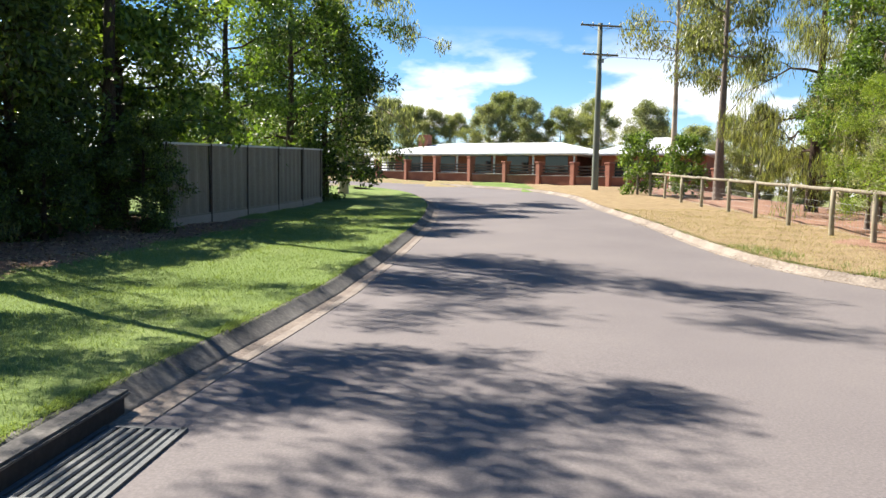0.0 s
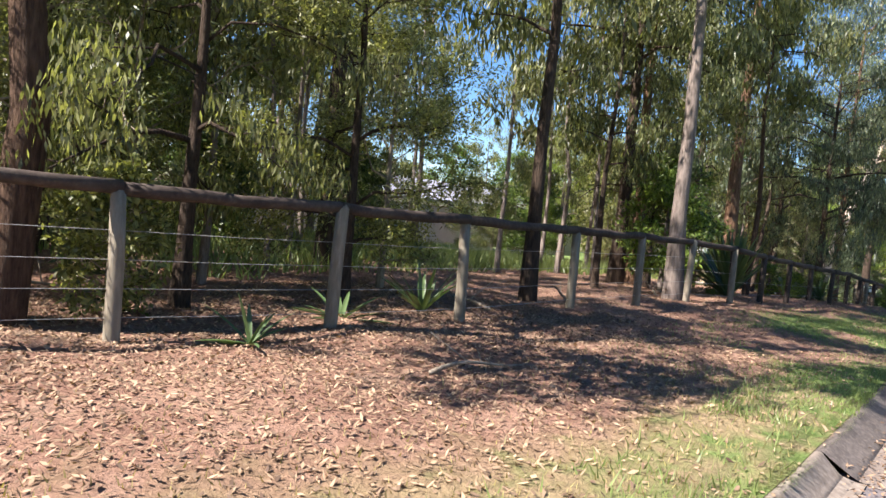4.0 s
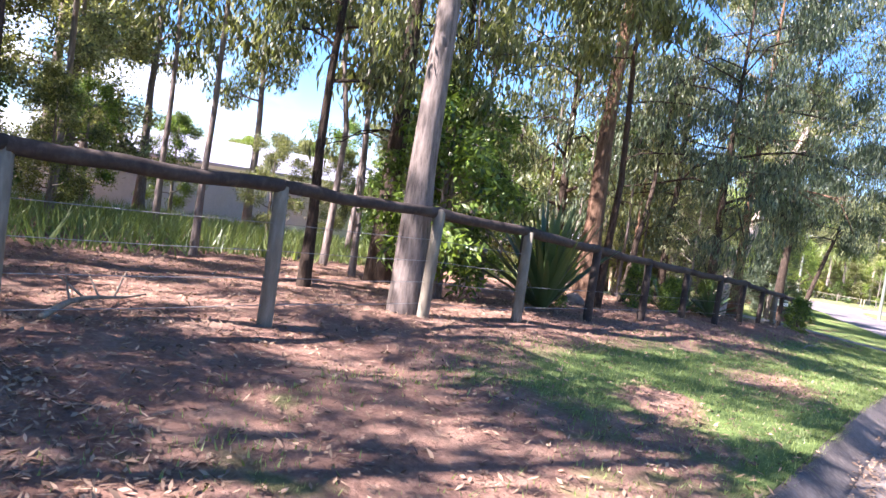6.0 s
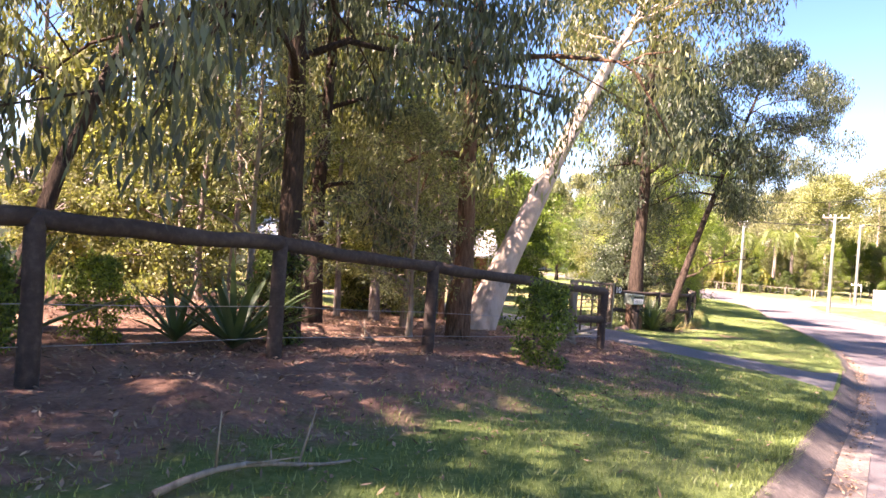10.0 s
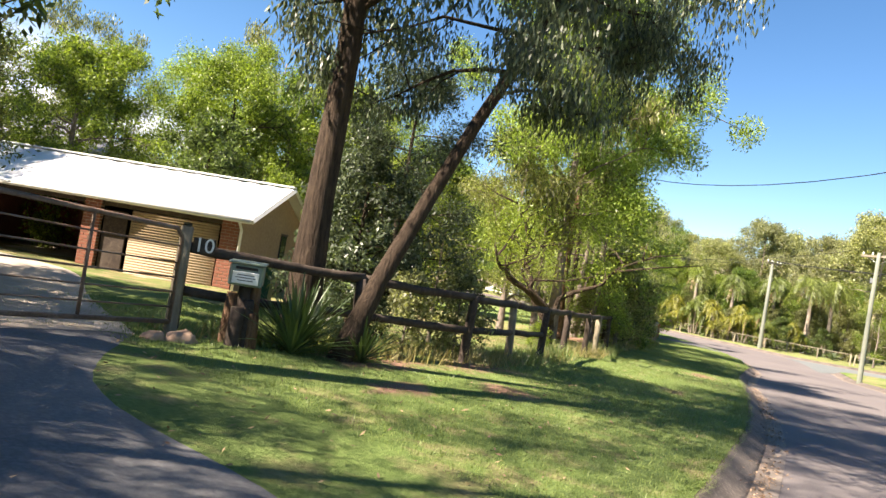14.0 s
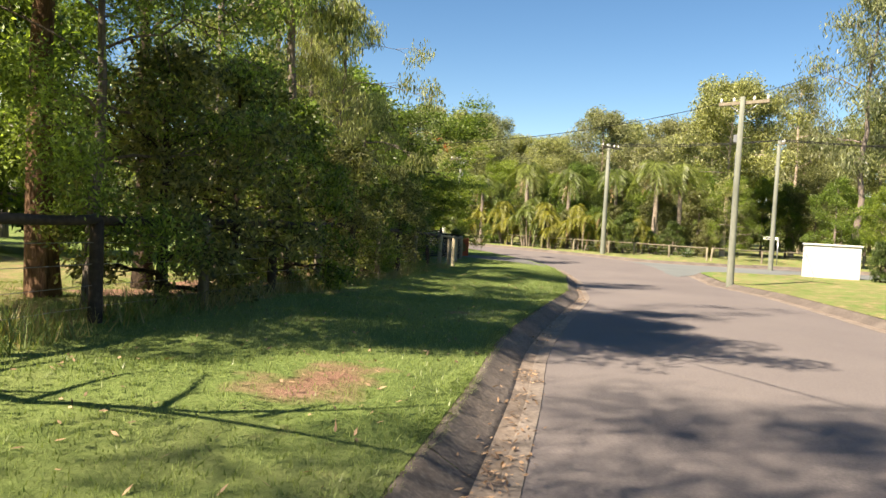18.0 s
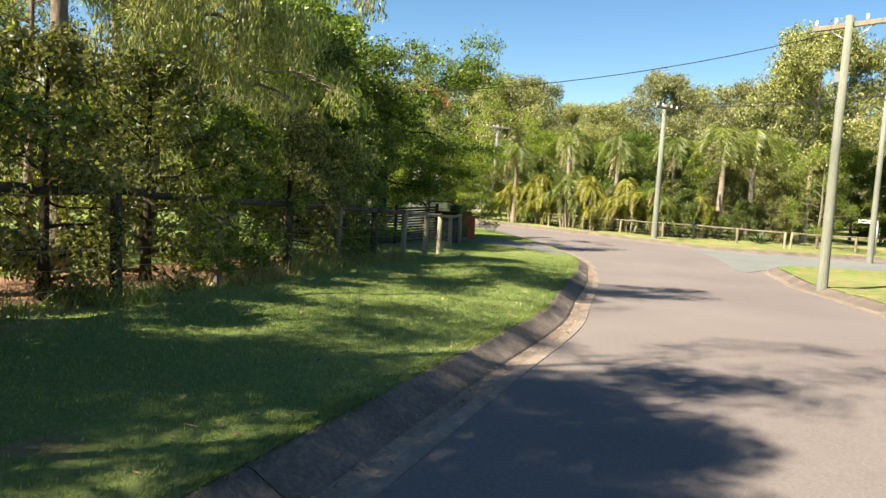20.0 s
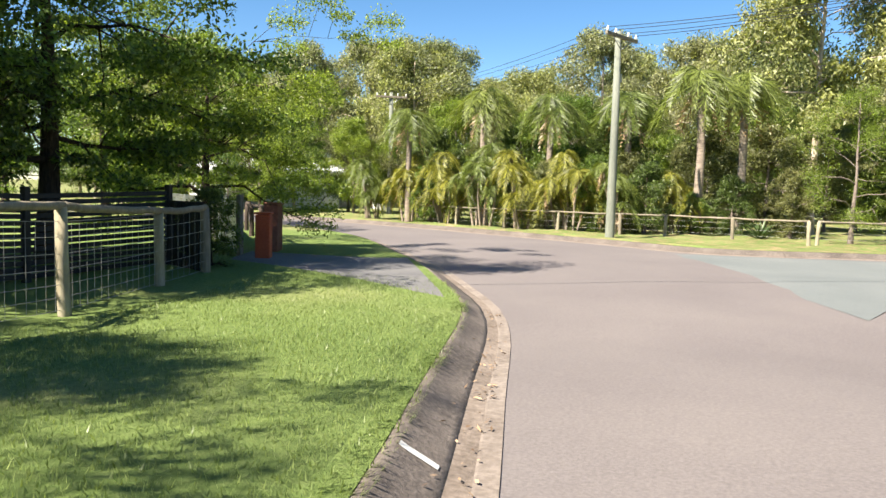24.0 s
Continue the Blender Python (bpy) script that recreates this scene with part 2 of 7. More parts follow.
CORNER_CONCRETE = surface("dirty_corner_concrete", [(0.13, 0.10, 0.08), (0.27, 0.22, 0.18), (0.44, 0.38, 0.32)], 1.1, 22, 0.9, 0.006, patch=0.4)
PALE_CONCRETE = surface("pale_concrete", [(0.34, 0.29, 0.25), (0.44, 0.38, 0.33), (0.52, 0.46, 0.41)], 1.4, 30, 0.9, 0.004)
GUTTER = surface("silted_gutter", [(0.13, 0.102, 0.084), (0.235, 0.185, 0.152), (0.34, 0.275, 0.23)], 2.6, 30, 0.92, 0.010, patch=0.5)
GUTTER_EDGE = surface("worn_gutter_edge", [(0.16, 0.125, 0.105), (0.255, 0.21, 0.18), (0.35, 0.295, 0.26)], 2.4, 28, 0.9, 0.006, patch=0.45)
DRIVE = surface("driveway_bitumen", [(0.125, 0.12, 0.125), (0.17, 0.165, 0.168), (0.24, 0.23, 0.225)], 1.0, 40, 0.9, 0.006, patch=0.4)
GRAVEL = surface("gravel", [(0.35, 0.28, 0.22), (0.48, 0.40, 0.33), (0.6, 0.53, 0.46)], 2.0, 35, 0.95, 0.01)
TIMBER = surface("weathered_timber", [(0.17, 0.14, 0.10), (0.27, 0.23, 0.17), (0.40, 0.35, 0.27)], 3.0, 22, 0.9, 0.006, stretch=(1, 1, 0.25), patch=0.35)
TIMBER_PALE = surface("pale_timber", [(0.26, 0.225, 0.15), (0.38, 0.33, 0.235), (0.52, 0.465, 0.35)], 3.0, 22, 0.9, 0.005, stretch=(1, 1, 0.25))
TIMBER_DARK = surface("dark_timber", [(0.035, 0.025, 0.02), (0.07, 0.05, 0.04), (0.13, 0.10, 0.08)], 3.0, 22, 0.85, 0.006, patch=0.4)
SLAT_DARK = surface("dark_stained_slat", [(0.02, 0.017, 0.016), (0.035, 0.03, 0.028), (0.06, 0.05, 0.045)], 2.0, 20, 0.6, 0.003)
WIRE = surface("galvanised_wire", [(0.32, 0.31, 0.30), (0.42, 0.41, 0.39), (0.52, 0.51, 0.49)], 8, 60, 0.6, 0.001, metal=0.3, spec=0.5)
STEEL = surface("galvanised_steel", [(0.40, 0.41, 0.42), (0.52, 0.53, 0.54), (0.60, 0.61, 0.62)], 5, 60, 0.42, 0.001, metal=0.85, spec=0.5)
GRATE = surface("worn_grate_iron", [(0.09, 0.095, 0.10), (0.13, 0.135, 0.14), (0.19, 0.19, 0.19)], 5, 40, 0.65, 0.002, metal=0.4)
RUST = surface("rusty_gate_steel", [(0.16, 0.09, 0.06), (0.26, 0.17, 0.12), (0.38, 0.30, 0.24)], 6, 50, 0.7, 0.002, metal=0.3)
SIGN_WHITE = surface("sign_white", [(0.78, 0.78, 0.76), (0.82, 0.82, 0.80), (0.86, 0.86, 0.84)], 2.0, 40, 0.45, 0.0005, patch=0.05, tone=0.9)
INK = surface("sign_black", [(0.015, 0.015, 0.016), (0.02, 0.02, 0.02), (0.03, 0.03, 0.03)], 5, 50, 0.5, 0.0005)
BRICK = surface("red_brick", [(0.24, 0.085, 0.055), (0.31, 0.12, 0.08), (0.40, 0.18, 0.12)], 2.0, 18, 0.9, 0.006, patch=0.35)
MORTAR = surface("mortar", [(0.36, 0.30, 0.26), (0.42, 0.36, 0.31), (0.5, 0.44, 0.38)], 4, 40, 0.95, 0.003)
PAINT_WHITE = surface("white_painted_wall", [(0.70, 0.69, 0.65), (0.78, 0.77, 0.74), (0.83, 0.82, 0.80)], 0.8, 15, 0.8, 0.003, patch=0.12, tone=0.78)
ROOF_WHITE = surface("white_roof_steel", [(0.66, 0.66, 0.66), (0.74, 0.74, 0.74), (0.80, 0.80, 0.80)], 0.6, 12, 0.45, 0.001, patch=0.08, spec=0.4, tone=0.9)
# cream taken darker: the tree shade on the garage front is in the colour
CREAM = surface("shaded_cream_door_steel", [(0.40, 0.29, 0.19), (0.48, 0.355, 0.24), (0.55, 0.42, 0.29)], 1.5, 20, 0.6, 0.001, patch=0.12)
# near-black that stands for the shade inside drain, inlet, carport and letter slot
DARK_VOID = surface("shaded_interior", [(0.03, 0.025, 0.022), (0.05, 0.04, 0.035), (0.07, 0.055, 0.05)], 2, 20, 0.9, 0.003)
POLE_GREY = surface("power_pole_timber", [(0.15, 0.165, 0.135), (0.235, 0.25, 0.205), (0.33, 0.335, 0.28)], 1.5, 16, 0.9, 0.006, stretch=(3, 3, 0.4))
FENCE_STEEL = surface("olive_fence_steel", [(0.24, 0.205, 0.16), (0.29, 0.25, 0.195), (0.34, 0.295, 0.235)], 1.2, 16, 0.6, 0.001, patch=0.12)
BIN_GREEN = surface("bin_green", [(0.02, 0.085, 0.05), (0.028, 0.11, 0.065), (0.04, 0.14, 0.085)], 3, 30, 0.5, 0.001)
BIN_LID = surface("bin_lid_red", [(0.35, 0.03, 0.02), (0.42, 0.04, 0.03), (0.5, 0.06, 0.04)], 3, 30, 0.5, 0.001)
# paler than the near leaves: distance haze and sun put into the colour
PALE_LEAF_FAR = leaf_material("sunlit_hazy_far_leaf", (0.15, 0.175, 0.075), (0.40, 0.42, 0.20), 0.5)
ORANGE = surface("orange_red_paint", [(0.50, 0.085, 0.03), (0.58, 0.11, 0.045), (0.64, 0.14, 0.06)], 4, 30, 0.6, 0.002, patch=0.15)
TANK = surface("green_tank", [(0.02, 0.04, 0.035), (0.03, 0.055, 0.045), (0.045, 0.07, 0.06)], 3, 30, 0.6, 0.002)
ROCK = surface("sandstone_rock", [(0.32, 0.20, 0.14), (0.42, 0.28, 0.20), (0.55, 0.40, 0.30)], 3, 18, 0.95, 0.02)
GLASS_DARK, gn, gl, gb = material("dark_window_glass", 0.06, 0.0, 0.6)
gb.inputs["Base Color"].default_value = (0.02, 0.025, 0.03, 1)

BARK_DARK = bark_material("ironbark", [(0.04, 0.029, 0.022), (0.085, 0.060, 0.044), (0.17, 0.118, 0.08)], 22, 0.05)
BARK_BROWN = bark_material("fissured_brown_bark", [(0.05, 0.030, 0.022), (0.13, 0.078, 0.052), (0.25, 0.16, 0.105)], 18, 0.07)
BARK_GREY = bark_material("grey_gum_bark", [(0.15, 0.12, 0.10), (0.26, 0.21, 0.18), (0.40, 0.33, 0.28)], 20, 0.02)
BARK_RED = bark_material("red_stringy_bark", [(0.115, 0.064, 0.042), (0.25, 0.145, 0.09), (0.44, 0.29, 0.185)], 16, 0.06)
BARK_WHITE = bark_material("smooth_white_bark", [(0.50, 0.38, 0.28), (0.62, 0.50, 0.40), (0.72, 0.63, 0.53)], 5, 0.006, (1.5, 1.5, 0.7))
BARK_PALM = bark_material("palm_trunk", [(0.22, 0.17, 0.13), (0.32, 0.26, 0.21), (0.42, 0.36, 0.30)], 14, 0.01, (1, 1, 7))
TWIG = bark_material("twig", [(0.22, 0.17, 0.12), (0.34, 0.28, 0.21), (0.46, 0.40, 0.32)], 8, 0.004)

LEAF_GUM = leaf_material("gum_leaf", (0.085, 0.10, 0.042), (0.27, 0.275, 0.125), 0.52)
LEAF_GUM_GREY = leaf_material("grey_gum_leaf", (0.13, 0.145, 0.08), (0.36, 0.375, 0.22), 0.5)
LEAF_WATTLE = leaf_material("wattle_leaf", (0.095, 0.15, 0.026), (0.30, 0.38, 0.07), 0.5)
# brightened wattle leaf: sunlight on the hedge-belt trees is put into its colour
LEAF_LIME = leaf_material("sunlit_lime_leaf", (0.115, 0.18, 0.040), (0.34, 0.45, 0.12), 0.52)
LEAF_OLIVE = leaf_material("she_oak_needle", (0.10, 0.115, 0.04), (0.32, 0.33, 0.13), 0.52)
LEAF_DARK = leaf_material("dark_broad_leaf", (0.035, 0.062, 0.016), (0.13, 0.185, 0.045), 0.36)
LEAF_BLUE_GUM = leaf_material("blue_green_gum_leaf", (0.045, 0.064, 0.042), (0.145, 0.18, 0.11), 0.34)
LEAF_GREEN = leaf_material("fresh_broad_leaf", (0.055, 0.10, 0.018), (0.19, 0.275, 0.055), 0.45)
# lighter version of the grey gum leaf, with sunlight put into its colour
LEAF_FEATHER = leaf_material("sunlit_feathery_leaf", (0.19, 0.21, 0.095), (0.45, 0.47, 0.24), 0.58)
PETAL = leaf_material("orange_red_petal", (0.50, 0.085, 0.03), (0.66, 0.19, 0.06), 0.3)
LEAF_DRY = leaf_material("dry_twig_leaf", (0.20, 0.20, 0.11), (0.42, 0.42, 0.25), 0.4)
LEAF_PALM = leaf_material("palm_frond", (0.09, 0.125, 0.03), (0.25, 0.30, 0.075), 0.45)
LEAF_CANE = leaf_material("golden_cane_frond", (0.10, 0.125, 0.02), (0.34, 0.33, 0.055), 0.42)
LEAF_DEAD = leaf_material("dead_frond", (0.20, 0.12, 0.06), (0.40, 0.27, 0.15), 0.25)
LEAF_AGAVE = leaf_material("sword_leaf", (0.035, 0.07, 0.028), (0.11, 0.165, 0.065), 0.15)
LEAF_LITTER = leaf_material("fallen_leaf", (0.12, 0.065, 0.042), (0.40, 0.265, 0.18), 0.1, 0.8)
GRASS_BLADE = leaf_material("grass_blade", (0.20, 0.275, 0.085), (0.245, 0.30, 0.12), 0.4)
GRASS_DRY = leaf_material("dry_grass_blade", (0.32, 0.265, 0.115), (0.345, 0.30, 0.14), 0.3)


def ground_material():
    """Lawn, dry grass and leaf litter, laid by the sheet's own weights and broken up by noise."""
    m, n, l, b = material("lawn_and_leaf_litter", 0.95, spec=0.1)
    co = n.new("ShaderNodeTexCoord").outputs["Object"]
    wide = noise_node(n, l, 0.55, 5, co)
    mid = noise_node(n, l, 3.2, 6, co)
    fine = noise_node(n, l, 28, 8, co, rough=0.7)
    lawn = mixed(n, l, 0.55, ramp(n, l, wide, [(0.32, (0.115, 0.18, 0.048)), (0.55, (0.20, 0.268, 0.085)), (0.72, (0.36, 0.365, 0.165))]),
                 ramp(n, l, fine, [(0.25, (0.06, 0.10, 0.024)), (0.5, (0.19, 0.262, 0.078)), (0.8, (0.39, 0.44, 0.18))]))
    dry = mixed(n, l, 0.5, ramp(n, l, mid, [(0.3, (0.22, 0.15, 0.085)), (0.5, (0.35, 0.25, 0.145)), (0.75, (0.47, 0.38, 0.21))]),
                ramp(n, l, fine, [(0.25, (0.13, 0.085, 0.05)), (0.55, (0.38, 0.28, 0.16)), (0.8, (0.58, 0.49, 0.30))]))
    litter = mixed(n, l, 0.5, ramp(n, l, mid, [(0.3, (0.22, 0.115, 0.085)), (0.52, (0.36, 0.205, 0.145)), (0.74, (0.50, 0.34, 0.245))]),
                   ramp(n, l, fine, [(0.25, (0.08, 0.045, 0.035)), (0.55, (0.36, 0.21, 0.15)), (0.8, (0.60, 0.44, 0.34))]))
    weights = []
    for key in ("litter", "dry"):
        a = n.new("ShaderNodeAttribute")
        a.attribute_name = key
        add = n.new("ShaderNodeMath")
        add.operation = "MULTIPLY_ADD"
        l.new(mid, add.inputs[0])
        add.inputs[1].default_value = 0.9
        l.new(a.outputs["Fac"], add.inputs[2])
        mr = n.new("ShaderNodeMapRange")
        mr.inputs["From Min"].default_value, mr.inputs["From Max"].default_value = 0.82, 1.08
        l.new(add.outputs[0], mr.inputs["Value"])
        weights.append(mr.outputs[0])
    c = mixed(n, l, weights[1], lawn, dry)
    c = mixed(n, l, weights[0], c, litter)
    c = mixed(n, l, 1.0, c, (0.76, 0.76, 0.76), "MULTIPLY")
    l.new(c, b.inputs["Base Color"])
    bump(n, l, b, fine, 1.0, 0.03)
    return m


GROUND = ground_material()

# ---- building helpers ----


def mesh_of(name, verts, faces, mats, smooth=False):
    me = bpy.data.meshes.new(name)
    me.from_pydata([tuple(v) for v in verts], [], faces)
    for m in mats if isinstance(mats, (list, tuple)) else [mats]:
        me.materials.append(m)
    if smooth:
        me.shade_smooth()
    me.update()
    return me


def quads_mesh(name, v, mat, per=4):
    """A mesh of loose polygons of `per` corners each from an array (n * per, 3)."""
    me = bpy.data.meshes.new(name)
    v = np.asarray(v, dtype=np.float32).reshape(-1, 3)
    k = len(v) // per
    me.vertices.add(len(v))
    me.vertices.foreach_set("co", v.ravel())
    me.loops.add(len(v))
    me.loops.foreach_set("vertex_index", np.arange(len(v), dtype=np.int32))
    me.polygons.add(k)
    me.polygons.foreach_set("loop_start", np.arange(0, len(v), per, dtype=np.int32))
    me.polygons.foreach_set("loop_total", np.full(k, per, dtype=np.int32))
    me.materials.append(mat)
    me.update(calc_edges=True)
    return me


def part(name, me, parent, m=None, label=""):
    """Links a mesh (or a bmesh turned into one) as one object under a thing or a part."""
    ob = new(name, me)
    ob.parent = parent
    if m is not None:
        ob.matrix_basis = m
    if label:
        ob["label"] = label
    return ob


def thing(name, m, label, category, group="", kind=""):
    ob = new(name)
    ob.empty_display_size = 0.2
    ob.matrix_basis = m
    return tagged(ob, label, category, group, kind)


def bm_mesh(name, bm, mat, smooth=False):
    me = bpy.data.meshes.new(name)
    bm.to_mesh(me)
    bm.free()
    for m in mat if isinstance(mat, (list, tuple)) else [mat]:
        me.materials.append(m)
    if smooth:
        me.shade_smooth()
    return me


def box_into(bm, sx, sy, sz, at=(0, 0, 0), rot=(0, 0, 0), index=0):
    made = bmesh.ops.create_cube(bm, size=1.0, matrix=pose(*at, *rot) @ Matrix.Diagonal((sx, sy, sz, 1)))
    for f in {f for v in made["verts"] for f in v.link_faces}:
        f.material_index = index
    return made["verts"]


def box(name, sx, sy, sz, mat, bevel=0.01, at=(0, 0, 0), segments=1):
    bm = bmesh.new()
    box_into(bm, sx, sy, sz, at)
    if bevel:
        bmesh.ops.bevel(bm, geom=bm.edges[:], offset=bevel, segments=segments, affect="EDGES")
    return bm_mesh(name, bm, mat)


def tubes(paths, sides=7):
    """Tapered tubes along paths of (points, radii): vertices and faces."""
    V, F = [], []
    for pts, rad in paths:
        pts = np.asarray(pts, float)
        base = len(V)
        n = len(pts)
        for i in range(n):
            d = pts[min(i + 1, n - 1)] - pts[max(i - 1, 0)]
            d /= np.linalg.norm(d) + 1e-9
            a = np.cross(d, (0.3, 0.9, 0.2) if abs(d[2]) > 0.8 else (0, 0, 1))
            a /= np.linalg.norm(a) + 1e-9
            b = np.cross(d, a)
            for k in range(sides):
                w = 2 * math.pi * k / sides
                V.append(pts[i] + rad[i] * (math.cos(w) * a + math.sin(w) * b))
        for i in range(n - 1):
            for k in range(sides):
                k2 = (k + 1) % sides
                F.append((base + i * sides + k, base + i * sides + k2, base + (i + 1) * sides + k2, base + (i + 1) * sides + k))
        F.append(tuple(base + k for k in range(sides))[::-1])
        F.append(tuple(base + (n - 1) * sides + k for k in range(sides)))
    return V, F


def tube_mesh(name, paths, mat, sides=7, smooth=True):
    v, f = tubes(paths, sides)
    return mesh_of(name, v, f, mat, smooth)


# ---- plan ----
LEVEL_X = [-400, -60, 0, 8, 10, 12, 15, 20, 22, 27, 30, 35, 37, 40, 45, 50, 60, 65, 70, 82, 120, 400]
LEVEL_Z = [0.1, 0.1, 0.1, 0.15, 0.2, 0.15, 0.12, 0.08, 0.02, -0.2, -0.35, -0.73, -0.85, -1.0, -1.2, -1.37, -1.7, -1.83, -2.05, -2.15, -2.3, -2.3]


BACK_X, BACK_Y = [8, 10, 12, 15, 20.6, 27, 30, 35.3, 40, 43, 50, 65, 71, 90], [12, 9.2, 8.5, 7.7, 6.95, 5.76, 5.15, 4.3, 4.8, 4.1, 4.8, 7.2, 8.3, 11]
DIP_X, DIP = [53, 57, 60, 66, 69, 71], [0, 0.04, 0.07, 0.10, 0.12, 0.0]
FALL_X, FALL = [7, 10, 22, 26, 38, 42, 52, 70, 74], [0, 0.045, 0.06, 0.085, 0.08, 0.05, 0.035, 0.02, 0]


def level(x, y):
    """The height of the verges, which fall from the fences to the kerbs; the road lies a kerb's height lower."""
    x, y = np.asarray(x, float), np.asarray(y, float)
    z = np.interp(x, LEVEL_X, LEVEL_Z) + np.clip(y - 9, 0, 60) * 0.04 * np.clip((22 - x) / 10, 0, 1)
    dip = np.interp(x, DIP_X, DIP) * np.clip((y - np.interp(x, [50, 57.5, 62.5, 67.5, 72], [2.05, 2.93, 3.46, 4.4, 5.86]) - 0.9) / 2.0, 0, 1)
    return z - np.interp(x, FALL_X, FALL) * np.clip(np.interp(x, BACK_X, BACK_Y) - y, 0, 4) - dip


def lev(x, y):
    return float(level(x, y))


def smooth_line(pts, step=0.5):
    """A rounded line through corner points, at even steps."""
    p = [np.array(q, float) for q in pts]
    out = []
    for i in range(len(p) - 1):
        a, b, c, d = p[max(i - 1, 0)], p[i], p[i + 1], p[min(i + 2, len(p) - 1)]
        n = max(2, int(np.linalg.norm(c - b) / step))
        for k in range(n):
            t = k / n
            out.append(0.5 * (2 * b + (c - a) * t + (2 * a - 5 * b + 4 * c - d) * t * t + (3 * b - a - 3 * c + d) * t ** 3))
    out.append(p[-1])
    return np.array(out)


EDGE_WEST = smooth_line([(-2.3, -60), (-2.3, -20), (-2.3, 0), (-2.26, 3.7), (-2.05, 6.7), (-1.88, 9.6), (-1.65, 13.5), (-1.5, 20.5), (-2.0, 28), (-4, 36), (-9, 43), (-20, 47), (-60, 50)])
EDGE_NORTH = smooth_line([(-60, 56.5), (-18, 53.5), (-5, 48), (2, 41), (4.2, 34), (4.3, 25.6), (4.5, 19.8), (4.5, 14.5), (4.83, 11.6), (5.7, 9.8), (6.33, 8.8),
                          (7.25, 7.3), (8.5, 6.18), (10.24, 5.32), (12.3, 4.88), (14.5, 4.6), (17.66, 4.24), (19.5, 3.94), (22.3, 3.5), (25.7, 2.95), (28.1, 2.56), (30.3, 2.22), (32.5, 1.97),
                          (34.3, 1.75), (36.6, 1.52), (39.3, 1.31), (41, 1.27), (44.4, 1.41), (46.7, 1.62), (49.3, 1.95), (51.8, 2.3), (54, 2.64), (57.5, 2.93), (60.5, 3.13), (62.5, 3.46),
                          (65.3, 3.93), (67.5, 4.4), (70.3, 5.05), (72.1, 5.86), (75, 7.5), (80, 11.0), (83.4, 16), (85, 24), (86, 60)])
EDGE_EAST = smooth_line([(92, 60), (91, 24), (89, 17), (86.3, 11.3), (82.3, 5.0), (80.6, 2.6), (81.5, -1), (83, -8), (84, -60)])
EDGE_SOUTH = smooth_line([(77, -60), (76, -8), (75, -2), (73.7, 0.6), (71.5, 0.5), (66, -0.6), (60, -1.7), (50, -3), (40, -3.7), (30, -3.0), (20, -1.5), (10, -0.6), (6, -2.5), (4.2, -6), (4.2, -60)])
ROAD_POLY = np.concatenate([EDGE_WEST, EDGE_NORTH, EDGE_EAST, EDGE_SOUTH])


def inside_road(x, y):
    x, y = np.asarray(x, float), np.asarray(y, float)
    inn = np.zeros(x.shape, bool)
    a, b = ROAD_POLY, np.roll(ROAD_POLY, -1, 0)
    for (x0, y0), (x1, y1) in zip(a, b):
        if y0 != y1:
            inn ^= ((y0 > y) != (y1 > y)) & (x < (x1 - x0) * (y - y0) / (y1 - y0) + x0)
    return inn


def grid_axis(lo, hi, near_lo, near_hi, step):
    far_lo = near_lo - np.geomspace(step, near_lo - lo, 26)[::-1]
    far_hi = near_hi + np.geomspace(step, hi - near_hi, 26)
    return np.concatenate([far_lo, np.arange(near_lo, near_hi + step / 2, step), far_hi])


def grid_mesh(name, X, Y, Z, keep, mat, attrs=None):
    ny, nx = X.shape
    idx = np.arange(nx * ny).reshape(ny, nx)
    q = np.stack([idx[:-1, :-1], idx[:-1, 1:], idx[1:, 1:], idx[1:, :-1]], -1).reshape(-1, 4)
    q = q[keep.ravel()]
    used = np.unique(q)
    remap = np.full(nx * ny, -1)
    remap[used] = np.arange(len(used))
    me = bpy.data.meshes.new(name)
    v = np.stack([X.ravel()[used], Y.ravel()[used], Z.ravel()[used]], -1).astype(np.float32)
    f = remap[q].astype(np.int32)
    me.vertices.add(len(v))
    me.vertices.foreach_set("co", v.ravel())
    me.loops.add(f.size)
    me.loops.foreach_set("vertex_index", f.ravel())
    me.polygons.add(len(f))
    me.polygons.foreach_set("loop_start", np.arange(0, f.size, 4, dtype=np.int32))
    me.polygons.foreach_set("loop_total", np.full(len(f), 4, dtype=np.int32))
    me.materials.append(mat)
    me.update(calc_edges=True)
    for key, w in (attrs or {}).items():
        a = me.attributes.new(key, "FLOAT", "POINT")
        a.data.foreach_set("value", w.ravel()[used].astype(np.float32))
    me.shade_smooth()
    return me


FENCE_LINE = np.array([(7.9, 60), (7.8, 30), (7.75, 13), (8.36, 11), (9.75, 9.2), (12.1, 8.5), (15, 7.7), (20.6, 6.95), (26.8, 5.76), (30, 5.15), (35.3, 4.3), (36.5, 4.6)])


def line_distance(x, y, line):
    best = np.full(np.shape(x), 1e9)
    for (x0, y0), (x1, y1) in zip(line[:-1], line[1:]):
        dx, dy = x1 - x0, y1 - y0
        if dx == 0 and dy == 0:
            continue
        t = np.clip(((x - x0) * dx + (y - y0) * dy) / (dx * dx + dy * dy), 0, 1)
        best = np.minimum(best, np.hypot(x - x0 - t * dx, y - y0 - t * dy))
    return best


